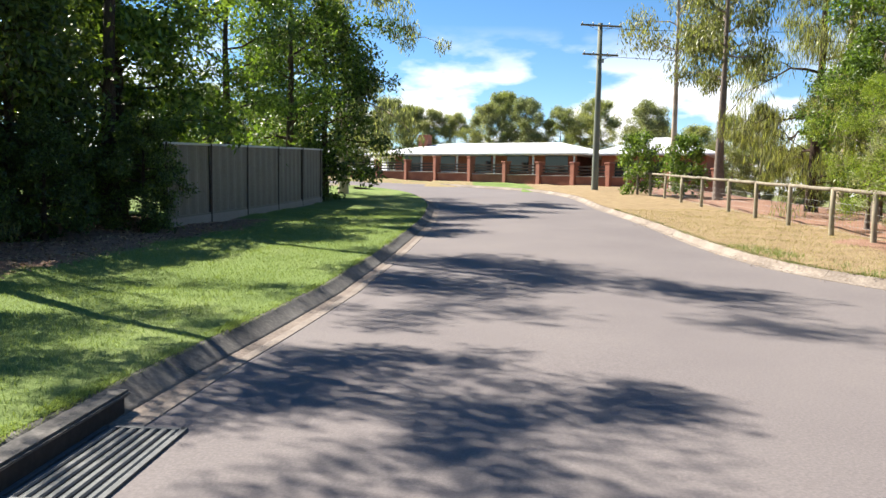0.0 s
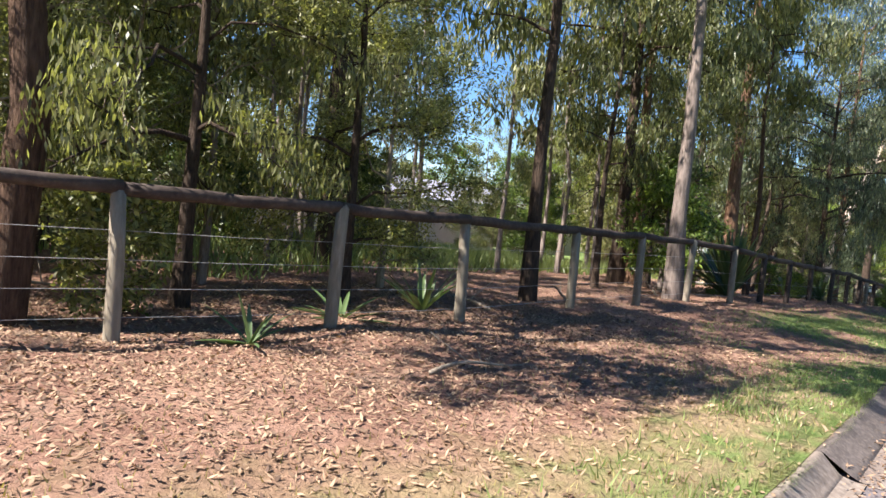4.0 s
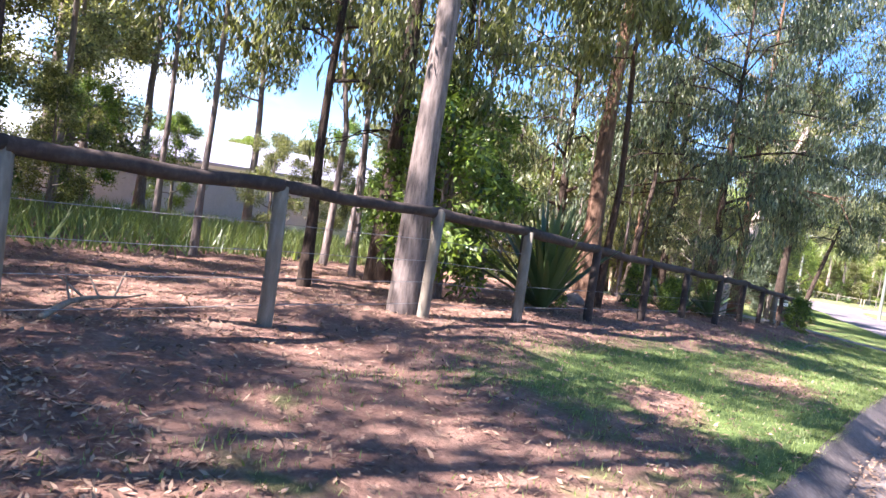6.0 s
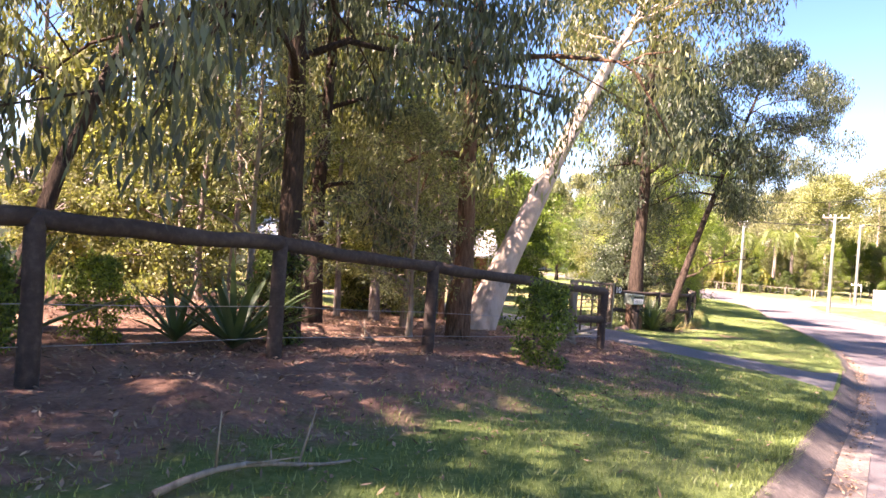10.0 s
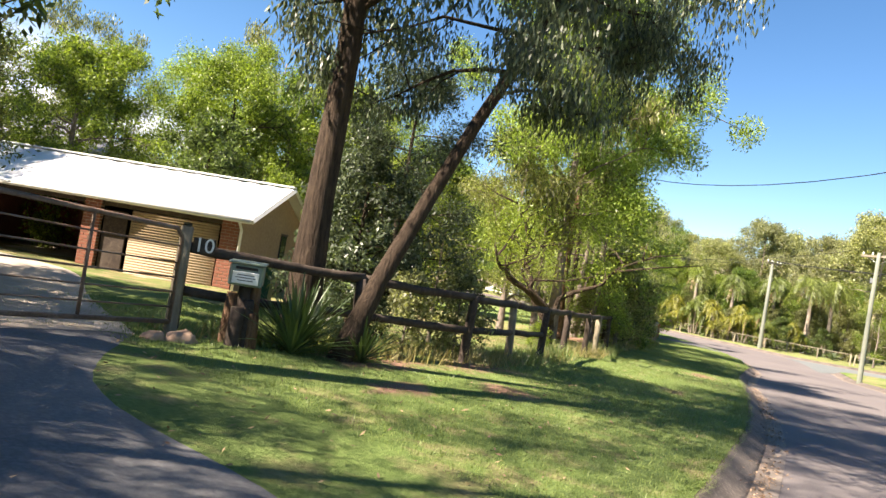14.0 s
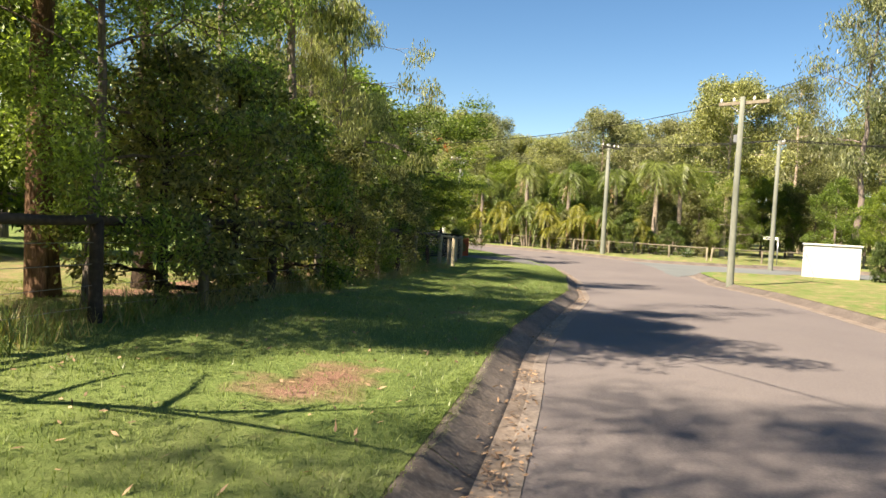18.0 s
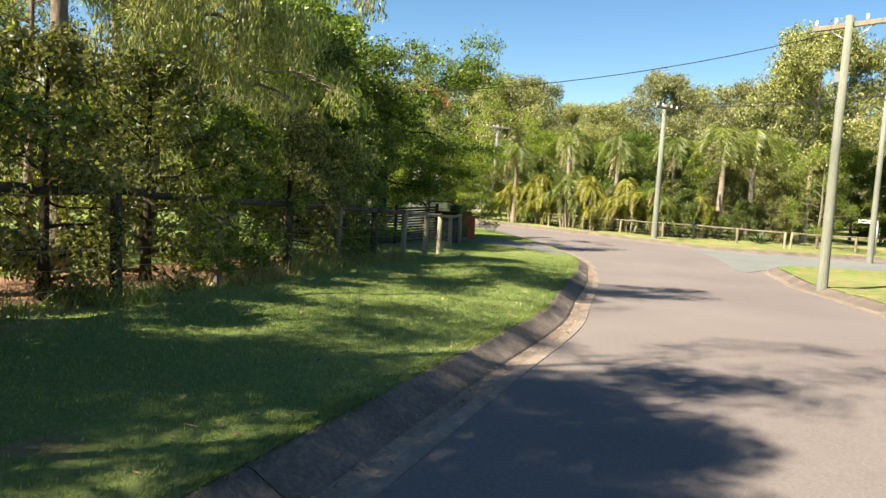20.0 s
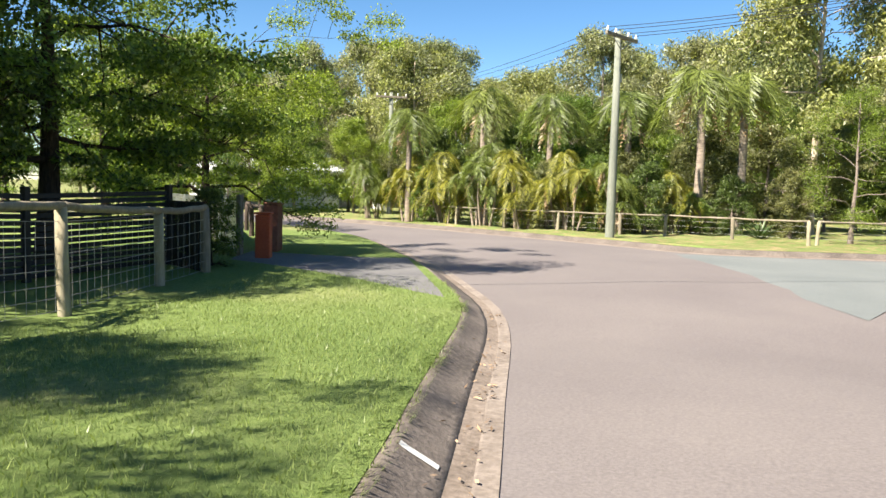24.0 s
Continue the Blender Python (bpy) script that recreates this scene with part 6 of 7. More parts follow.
def cable(name, ends, sag, r, label):
    paths = []
    for a, b in ends:
        a, b = np.array(a, float), np.array(b, float)
        s = np.linspace(0, 1, 25)[:, None]
        pts = a + (b - a) * s - np.array((0, 0, 1.0)) * sag * 4 * s * (1 - s)
        paths.append((pts, [r] * 25))
    me = tube_mesh(name, paths, INK, 5)
    tagged(new(name, me), label, "cable")


def arm_point(x, y, h, z, w, turn, k):
    a = radians(turn)
    return (x + math.cos(a) * k * w, y + math.sin(a) * k * w, lev(x, y) + z + 0.14)


for k in (-0.46, -0.2, 0.2, 0.46):
    cable("power_line", [(arm_point(83.5, 5.1, 5.2, 5.05, 1.5, -25, k), arm_point(79.7, -1.92, 5.1, 4.95, 0.6, 20, k))], 0.12, 0.008, "thin black power line slung between the poles")
    cable("power_line", [(arm_point(83.5, 5.1, 5.2, 5.05, 1.5, -25, k), arm_point(95, 16, 5.4, 5.2, 1.4, -60, k))], 0.3, 0.006, "thin power line running on along the road")
    cable("power_line", [(arm_point(79.7, -1.92, 5.1, 4.95, 0.6, 20, k), (86, -26, 3.4))], 0.3, 0.008, "thin power line following the side street")
cable("service_line", [((37.85, -9.0, 5.63), (57.65, 9.0, 3.94))], 2.57, 0.008, "thick service cable crossing the road to the trees")
cable("service_line", [((76.5, -6.0, 6.24), (67.5, 12.0, 1.31))], 1.13, 0.010, "long service cable sagging across the road into a tree")
cable("service_line", [((68.9, 0.08, lev(68.9, 0.08) + 4.8), (79.7, -1.92, lev(79.7, -1.9) + 4.9))], 0.15, 0.009, "service cable between two poles")
cable("service_line", [((6.15, 38.9, 9.6), (30.0, 30.0, 9.0))], 0.6, 0.012, "power line running into the gum trees")
cable("service_line", [((6.15, 38.9, 8.2), (30.0, 31.0, 7.6))], 0.6, 0.012, "lower power line running into the gum trees")

# ---- signs, walls and buildings ----


def text_mesh(name, words, size, mat, depth=0.002):
    c = bpy.data.curves.new(name, "FONT")
    c.body, c.size, c.align_x, c.align_y, c.extrude, c.space_line = words, size, "CENTER", "CENTER", depth, 1.0
    ob = new(name, c)
    bpy.context.view_layer.update()
    me = bpy.data.meshes.new_from_object(ob.evaluated_get(bpy.context.evaluated_depsgraph_get()))
    bpy.data.objects.remove(ob)
    me.materials.clear()
    me.materials.append(mat)
    return me


def rounded_plate(name, w, h, t, r, mat):
    bm = bmesh.new()
    pts = []
    for cx, cy, a0 in ((w / 2 - r, h / 2 - r, 0), (-w / 2 + r, h / 2 - r, 90), (-w / 2 + r, -h / 2 + r, 180), (w / 2 - r, -h / 2 + r, 270)):
        for k in range(5):
            a = radians(a0 + 22.5 * k)
            pts.append((cx + r * math.cos(a), cy + r * math.sin(a)))
    bot = [bm.verts.new((x, y, 0)) for x, y in pts]
    f = bm.faces.new(bot)
    ex = bmesh.ops.extrude_face_region(bm, geom=[f])
    bmesh.ops.translate(bm, verts=[v for v in ex["geom"] if isinstance(v, bmesh.types.BMVert)], vec=(0, 0, t))
    bmesh.ops.recalc_face_normals(bm, faces=bm.faces[:])
    return bm_mesh(name, bm, mat)


def no_through_road(x, y, turn):
    s = thing("road_sign", pose(x, y, lev(x, y), 0, 0, 0), "white no-through-road sign on a galvanised steel pole", "road sign")
    part("pole", tube_mesh("pole", [([(0, 0, -0.3), (0, 0, 1.0), (0.0, 0, 1.97)], [0.026, 0.026, 0.026])], STEEL, 12), s)
    part("cap", tube_mesh("cap", [([(0, 0, 1.965), (0, 0, 1.985)], [0.029, 0.02])], STEEL, 12), s)
    face = part("sign_plate", rounded_plate("sign_plate", 0.44, 0.315, 0.004, 0.03, SIGN_WHITE), s, pose(0, 0, 1.80, 90, 0, turn) @ pose(0, 0, 0.03))
    for words, dy in (("NO", 0.09), ("THROUGH", 0.0), ("ROAD", -0.09)):
        part("lettering", text_mesh("lettering", words, 0.08, INK, 0.0008), face, pose(0, dy, 0.0052) @ Matrix.Diagonal((1.0, 1, 1, 1)), "black capital letters")
    for z in (0.11, -0.11):
        part("bracket", tube_mesh("bracket", [([(-0.05, z, -0.01), (0, z, -0.02), (0.05, z, -0.01)], [0.008] * 3)], STEEL, 6), face)
        part("bolt", tube_mesh("bolt", [([(0, z, 0.003), (0, z, 0.009)], [0.008, 0.006])], STEEL, 8), face)
    return s


no_through_road(8.93, 7.15, -88)


def street_blade(x, y, h, turn):
    s = thing("street_sign", pose(x, y, lev(x, y), 0, 0, turn), "small white street-name blade on a thin grey pole", "street sign")
    part("pole", tube_mesh("pole", [([(0, 0, -0.2), (0, 0, h)], [0.03, 0.03])], STEEL, 8), s)
    part("blade", box("blade", 0.62, 0.03, 0.13, SIGN_WHITE, 0.006), s, pose(0.33, 0, h - 0.07))
    part("lettering", box("lettering", 0.44, 0.032, 0.04, INK, 0.0), s, pose(0.33, 0, h - 0.07))


street_blade(84.3, -2.6, 1.25, 70)


def drain_grate():
    g = thing("drain_grate", pose(-1.84, 3.2, lev(-1.84, 3.2) - 0.105, 0, 0, 90), "grey steel drain grate set in the gutter", "drain grate")
    bm = bmesh.new()
    for dx, dy, sx, sy in ((0, 0.21, 0.95, 0.03), (0, -0.21, 0.95, 0.03), (0.46, 0, 0.03, 0.42), (-0.46, 0, 0.03, 0.42)):
        box_into(bm, sx, sy, 0.03, (dx, dy, 0))
    part("frame", bm_mesh("frame", bm, GRATE), g)
    for k in range(7):
        part("bar", box("bar", 0.90, 0.038, 0.022, GRATE, 0.008), g, pose(0, -0.165 + 0.055 * k, 0.004))
    # dark sheet under the bars in place of the pit's shade
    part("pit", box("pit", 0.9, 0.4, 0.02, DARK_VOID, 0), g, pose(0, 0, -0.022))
    inlet = thing("kerb_inlet", pose(-2.1, 3.2, lev(-2.1, 3.2), 0, 0, 90), "dark stained concrete kerb inlet over the drain", "kerb inlet")
    bm = bmesh.new()
    box_into(bm, 1.6, 0.15, 0.04, (0, 0.045, -0.002))
    bmesh.ops.bevel(bm, geom=bm.edges[:], offset=0.014, segments=2, affect="EDGES")
    part("lintel", bm_mesh("lintel", bm, STAINED_CONCRETE), inlet)
    # dark sheet on the kerb face in place of the inlet's shade
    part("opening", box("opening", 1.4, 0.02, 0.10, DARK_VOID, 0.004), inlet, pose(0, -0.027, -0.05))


drain_grate()


def steel_fence():
    f = thing("steel_fence", pose(0, 0, 0), "olive steel panel fence with pale plinth beside the lawn", "fence")
    run = [(-6.6, 15.3), (-6.25, 17.0), (-5.95, 18.8), (-5.65, 20.7), (-5.45, 22.8), (-5.35, 25.0), (-5.6, 26.6), (-6.4, 28.4)]
    h = 1.78
    for (x0, y0), (x1, y1) in zip(run[:-1], run[1:]):
        L, a = math.hypot(x1 - x0, y1 - y0), math.degrees(math.atan2(y1 - y0, x1 - x0))
        z = lev((x0 + x1) / 2, (y0 + y1) / 2)
        slope = math.degrees(math.atan2(lev(x1, y1) - lev(x0, y0), L))
        n = int(L / 0.09)
        V, F = [], []
        for k in range(n + 1):
            s = -L / 2 + L * k / n
            o = 0.018 if (k // 2) % 2 else -0.018
            V += [(s, o, 0.18), (s, o, h)]
        for k in range(n):
            F.append((2 * k, 2 * k + 2, 2 * k + 3, 2 * k + 1))
        m = pose((x0 + x1) / 2, (y0 + y1) / 2, z, 0, -slope, a)
        sheet = mesh_of("sheet", V, F, FENCE_STEEL)
        part("sheet", sheet, f, m)
        part("top_rail", box("top_rail", L, 0.06, 0.05, PAINT_WHITE, 0.006), f, m @ pose(0, 0, h))
        part("bottom_rail", box("bottom_rail", L, 0.05, 0.05, FENCE_STEEL, 0.006), f, m @ pose(0, 0, 0.2))
        part("plinth", box("plinth", L - 0.01, 0.07, 0.30, PALE_CONCRETE, 0.008), f, m @ pose(0, 0, 0.03))
    for x, y in run:
        part("post", box("post", 0.06, 0.075, h + 0.3, TIMBER_DARK, 0.005), f, pose(x, y, lev(x, y) + h / 2 - 0.12, 0, 0, 75))


steel_fence()


def brick_wall():
    """The long brick front fence of the far house: piers, base wall, coping and rail panels."""
    f = thing("brick_fence", pose(0, 0, 0), "red brick fence with piers and open rail panels", "brick fence")
    pts = smooth_line([(13.5, 42.5), (8.0, 45.0), (2.0, 49.5), (-5.0, 54.5), (-10, 57.5), (-19, 59.5)], 2.45)
    for i, (x, y) in enumerate(pts):
        z = lev(x, y)
        big = 6 <= i <= 7
        p = part("pier", box("pier", 0.42, 0.42, 1.75 if big else 1.45, BRICK, 0.015), f, pose(x, y, z + (0.87 if big else 0.72) - 0.1, 0, 0, 30))
        part("pier_cap", box("pier_cap", 0.50, 0.50, 0.08, BRICK, 0.015), p, pose(0, 0, 0.91 if big else 0.76))
    for (x0, y0), (x1, y1) in zip(pts[:-1], pts[1:]):
        L, a = math.hypot(x1 - x0, y1 - y0), math.degrees(math.atan2(y1 - y0, x1 - x0))
        m = pose((x0 + x1) / 2, (y0 + y1) / 2, lev((x0 + x1) / 2, (y0 + y1) / 2), 0, 0, a)
        part("base_wall", box("base_wall", L, 0.23, 0.85, BRICK, 0.01), f, m @ pose(0, 0, 0.1))
        part("coping", box("coping", L - 0.3, 0.28, 0.06, MORTAR, 0.01), f, m @ pose(0, 0, 0.555))
        for z in (0.75, 0.95, 1.15):
            part("panel_rail", box("panel_rail", L - 0.4, 0.03, 0.09, TIMBER_DARK, 0.004), f, m @ pose(0, 0, z))


brick_wall()


def hip_roof(name, L, W, h, over, mat, ribs=True):
    """A hipped sheet roof with thickness, eaves at z = 0."""
    a, b = L / 2 + over, W / 2 + over
    r = max(0.05, a - b)
    V = [(-a, -b, 0), (a, -b, 0), (a, b, 0), (-a, b, 0), (-r, 0, h), (r, 0, h)]
    F = [(0, 1, 5, 4), (1, 2, 5), (2, 3, 4, 5), (3, 0, 4)]
    V += [(x, y, z - 0.12) for x, y, z in V[:4]]
    F += [(0, 6, 7, 1), (1, 7, 8, 2), (2, 8, 9, 3), (3, 9, 6, 0), (6, 9, 8, 7)]
    return mesh_of(name, V, F, mat)


def far_house():
    g = lev(0, 62)
    h = thing("house", pose(2.0, 60.5, g - 0.45, 0, 0, -24), "low brick house with a long white hipped roof", "house")
    part("wall", box("wall", 15.0, 8.0, 2.1, BRICK, 0.01), h, pose(0, 0, 1.05))
    roof = part("roof", hip_roof("roof", 18.0, 8.0, 1.1, 1.2, ROOF_WHITE), h, pose(0, 0, 2.15))
    part("chimney", box("chimney", 0.9, 0.7, 1.7, BRICK, 0.02), roof, pose(-6.4, -1.0, 0.9))
    part("gutter", box("gutter", 17.4, 0.12, 0.14, PAINT_WHITE, 0.02), h, pose(0, -5.25, 2.1))
    for k in range(6):
        part("verandah_post", box("verandah_post", 0.12, 0.12, 2.1, PAINT_WHITE, 0.01), h, pose(-7.6 + 3.04 * k, -5.0, 1.05))
    for k in range(5):
        w = part("window", box("window", 1.7, 0.06, 1.2, GLASS_DARK, 0.005), h, pose(-6.0 + 3.0 * k, -4.02, 1.45))
        part("frame", box("frame", 1.82, 0.05, 0.07, PAINT_WHITE, 0.004), w, pose(0, -0.02, 0.62))
        part("sill", box("sill", 1.9, 0.12, 0.07, PAINT_WHITE, 0.006), w, pose(0, -0.04, -0.63))
    w = thing("house_wing", pose(13.2, 54.0, lev(12, 55) - 0.5, 0, 0, -24), "second white-roofed wing beside the low house", "house")
    part("wall", box("wall", 7.0, 6.0, 2.3, BRICK, 0.01), w, pose(0, 0, 1.15))
    part("roof", hip_roof("roof", 7.0, 6.0, 1.3, 0.9, ROOF_WHITE), w, pose(0, 0, 2.4))
    for k in (-2, 0, 2):
        part("window", box("window", 1.3, 0.06, 1.1, GLASS_DARK, 0.005), w, pose(k, -3.02, 1.3))


far_house()


def bush_house():
    h = thing("house", pose(44.5, 27.0, lev(44, 27), 0, 0, -18), "long white-walled house with a lavender-grey roof behind trees", "house")
    part("wall", box("wall", 20.0, 6.0, 2.6, PAINT_WHITE, 0.02), h, pose(0, 0, 1.3))
    part("roof", hip_roof("roof", 20.0, 6.0, 1.1, 0.6, surface("lavender_grey_roof", [(0.32, 0.31, 0.36), (0.38, 0.37, 0.42), (0.44, 0.43, 0.48)], 1, 14, 0.5, 0.002, patch=0.1)), h, pose(0, 0, 2.65))
    for k in range(5):
        part("window", box("window", 1.5, 0.06, 1.0, GLASS_DARK, 0.005), h, pose(-8 + 4 * k, -3.02, 1.5))
    b = thing("boundary_wall", pose(30.0, 21.5, lev(30, 21.5), 0, 0, -8), "long low pale wall seen between the trunks", "wall")
    part("wall", box("wall", 17.0, 0.2, 1.5, PAINT_WHITE, 0.02), b, pose(0, 0, 0.72))
    part("coping", box("coping", 17.1, 0.3, 0.08, PALE_CONCRETE, 0.02), b, pose(0, 0, 1.5))


bush_house()

SHED_C, SHED_A = (45.4, 9.8), 25.0
SHED_M = pose(SHED_C[0], SHED_C[1], -1.22, 0, 0, SHED_A)
FRONT = 6.4


def brick_piece_mesh(l, h, d):
    bm = bmesh.new()
    box_into(bm, l, d, h)
    bmesh.ops.bevel(bm, geom=bm.edges[:], offset=0.003, segments=1, affect="EDGES")
    return bm_mesh("brick", bm, BRICK)


def shed():
    """A brick garage; local x runs along the gable end, local y along the front."""
    s = thing("garage", SHED_M, "brick garage with roller door, dark carport and white steel roof", "garage")
    H, D = 1.32, 4.0
    # the gable end and back walls
    V = [(0, 0, -0.1), (D, 0, -0.1), (D, 0, H), (D / 2, 0, H + 0.68), (0, 0, H)]
    bm = bmesh.new()
    vs = [bm.verts.new(v) for v in V]
    f = bm.faces.new(vs)
    ex = bmesh.ops.extrude_face_region(bm, geom=[f])
    bmesh.ops.translate(bm, verts=[v for v in ex["geom"] if isinstance(v, bmesh.types.BMVert)], vec=(0, 0.12, 0))
    bmesh.ops.recalc_face_normals(bm, faces=bm.faces[:])
    gable = surface("tan_brick_gable", [(0.30, 0.20, 0.13), (0.36, 0.25, 0.17), (0.42, 0.30, 0.21)], 1.4, 16, 0.9, 0.004)
    part("gable_wall", bm_mesh("gable_wall", bm, gable), s)
    part("rear_wall", box("rear_wall", 0.12, FRONT, H + 0.1, BRICK, 0.004), s, pose(D - 0.06, FRONT / 2 + 0.13, H / 2 - 0.05))
    part("end_wall", box("end_wall", D - 0.26, 0.12, H + 0.1, BRICK, 0.004), s, pose(D / 2, FRONT, H / 2 - 0.05))
    # partition coloured near-black for the shade inside the carport
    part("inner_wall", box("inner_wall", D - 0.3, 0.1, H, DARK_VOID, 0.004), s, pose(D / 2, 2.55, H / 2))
    part("floor_slab", box("floor_slab", D, FRONT, 0.06, PALE_CONCRETE, 0.01), s, pose(D / 2, FRONT / 2, -0.02))
    part("lintel", box("lintel", 0.10, FRONT - 0.2, 0.2, TIMBER_DARK, 0.006), s, pose(0.06, FRONT / 2 + 0.1, H - 0.10))
    window = part("window", box("window", 0.34, 0.04, 0.46, GLASS_DARK, 0.004), s, pose(2.6, -0.01, 0.85))
    part("frame", box("frame", 0.40, 0.03, 0.04, TIMBER_DARK, 0.003), window, pose(0, -0.012, 0.25))
    part("sill", box("sill", 0.42, 0.06, 0.03, BRICK, 0.003), window, pose(0, -0.02, -0.25))
    # roof: two corrugated slopes with barge and gutter
    for side in (0, 1):
        run = math.hypot(D / 2 + 0.22, 0.68 + 0.07)
        n = 74
        V, F = [], []
        for k in range(n + 1):
            y = -0.25 + (FRONT + 0.5) * k / n
            o = 0.012 * math.sin(k * math.pi / 2 * 1.0)
            x0, z0, x1, z1 = (-0.22, H - 0.06, D / 2, H + 0.71) if side == 0 else (D + 0.22, H - 0.06, D / 2, H + 0.71)
            V += [(x0, y, z0 + o), (x1, y, z1 + o)]
        for k in range(n):
            F.append((2 * k, 2 * k + 1, 2 * k + 3, 2 * k + 2) if side == 0 else (2 * k, 2 * k + 2, 2 * k + 3, 2 * k + 1))
        part("roof_sheet", mesh_of("roof_sheet", V, F, ROOF_WHITE), s, None, "white corrugated steel")
    part("ridge_cap", box("ridge_cap", 0.18, FRONT + 0.52, 0.03, ROOF_WHITE, 0.01), s, pose(D / 2, FRONT / 2, H + 0.735))
    part("gutter", tube_mesh("gutter", [([(-0.24, -0.25, H - 0.08), (-0.24, FRONT + 0.25, H - 0.08)], [0.045, 0.045])], PAINT_WHITE, 8), s)
    for sx in (0, 1):
        x0 = -0.22 if sx == 0 else D + 0.22
        part("barge_board", tube_mesh("barge_board", [([(x0, -0.27, H - 0.09), (D / 2, -0.27, H + 0.67)], [0.04, 0.04])], PAINT_WHITE, 4, False), s)
    part("downpipe", tube_mesh("downpipe", [([(-0.16, -0.02, H - 0.1), (-0.06, -0.05, H - 0.25), (-0.05, -0.05, 0.0)], [0.025] * 3)], PAINT_WHITE, 8), s)
    # roller door: a slatted curtain between piers
    door = part("roller_door", box("roller_door", 0.03, 1.55, 0.05, CREAM, 0.004), s, pose(0.05, 1.14, H - 0.24))
    for k in range(24):
        part("slat", tube_mesh("slat", [([(0.045, 0.36, 0.02 + 0.046 * k), (0.045, 1.92, 0.02 + 0.046 * k)], [0.024, 0.024])], CREAM, 6), door, pose(-0.05, -1.14, -H + 0.24))
    part("door", box("door", 0.04, 0.42, 1.05, TIMBER_DARK, 0.006), s, pose(0.05, 2.2, 0.53))
    # brick piers on the front, laid brick by brick
    brick = brick_piece_mesh(0.145, 0.046, 0.10)
    half = brick_piece_mesh(0.068, 0.046, 0.10)
    for y0, n in ((0.0, 2), (2.45, 2), (4.6, 2), (6.1, 2)):
        pier = part("pier", box("pier", 0.10, 0.30, H, MORTAR, 0), s, pose(0.02, y0 + 0.155, H / 2 - 0.02))
        for c in range(24):
            z = -H / 2 + 0.05 + 0.0545 * c
            if c % 2:
                for k in range(2):
                    part("brick", brick, pier, pose(-0.006, -0.0775 + 0.155 * k, z, 0, 0, 90))
            else:
                part("brick", half, pier, pose(-0.006, -0.117, z, 0, 0, 90))
                part("brick", brick, pier, pose(-0.006, 0.0, z, 0, 0, 90))
                part("brick", half, pier, pose(-0.006, 0.117, z, 0, 0, 90))
    t = thing("water_tank", pose(50.6, 13.6, lev(50.6, 13.6)), "dark green round water tank behind the garage", "water tank")
    part("tank", tube_mesh("tank", [([(0, 0, -0.05), (0, 0, 0.4), (0, 0, 0.8), (0, 0, 1.2), (0, 0, 1.3), (0, 0, 1.36)], [0.9, 0.91, 0.9, 0.91, 0.7, 0.05])], TANK, 24), t)
    for k in range(5):
        part("hoop", tube_mesh("hoop", [([(0.91 * math.cos(a), 0.91 * math.sin(a), 0.1 + 0.25 * k) for a in np.linspace(0, 2 * math.pi, 25)], [0.012] * 25)], TANK, 5), t)


shed()


def farm_gate(x0, y0, x1, y1, h, uprights, label, seed):
    g = thing("farm_gate", pose(0, 0, 0), label, "gate", "driveway gates")
    z0, z1 = lev(x0, y0) + 0.10, lev(x1, y1) + 0.10
    a, b = np.array((x0, y0, 0)), np.array((x1, y1, 0))

    def at(t, k):
        p = a + (b - a) * t
        return (p[0], p[1], z0 + (z1 - z0) * t + k * h)

    corner = 0.04
    frame = [at(0, 0), at(0, 1 - 0.1), at(corner, 1.0), at(1 - corner, 1.0), at(1, 1 - 0.1), at(1, 0), at(0, 0)]
    part("frame", tube_mesh("frame", [(frame, [0.018] * len(frame))], RUST, 8), g)
    for k in (0.16, 0.32, 0.48, 0.64, 0.82):
        part("bar", tube_mesh("bar", [([at(0, k), at(0.5, k - 0.008), at(1, k)], [0.007] * 3)], RUST, 5), g)
    for t in uprights:
        part("upright", tube_mesh("upright", [([at(t, 0), at(t, 1)], [0.013] * 2)], RUST, 6), g)


farm_gate(40.12, 5.18, 38.28, 5.0, 0.72, (0.46,), "rusty tubular steel farm gate closed across the driveway", 1)
farm_gate(38.22, 4.99, 36.1, 4.85, 0.72, (0.3, 0.75), "second rusty farm gate leaf with wire bars", 2)
gate_post = thing("gate_post", pose(36.0, 4.84, lev(36.0, 4.84)), "round weathered timber gate post", "post")
part("post", post_mesh(0.82, 0.06, TIMBER, 3), gate_post)
gate_post = thing("gate_post", pose(40.16, 5.2, lev(40.16, 5.2)), "split grey-brown timber gate post beside the gate", "post")
part("post", post_mesh(0.86, 0.05, TIMBER, 4), gate_post)


def house_number(x, y, z, turn):
    """Two white digits screwed to a short board on the rail."""
    n = thing("house_number", pose(x, y, z, 90, 0, turn), "white house number ten fixed to the rail by the gate", "house number")
    part("backing_board", box("backing_board", 0.17, 0.12, 0.014, TIMBER_DARK, 0.003), n)
    part("digits", text_mesh("digits", "10", 0.16, SIGN_WHITE, 0.004), n, pose(0, 0, 0.013), "white painted digits")


house_number(40.27, 5.1, lev(40.27, 5.1) + 0.72, -36)

LETTERBOX = surface("letterbox_green", [(0.20, 0.25, 0.21), (0.25, 0.31, 0.26), (0.31, 0.37, 0.31)], 4, 30, 0.5, 0.001)


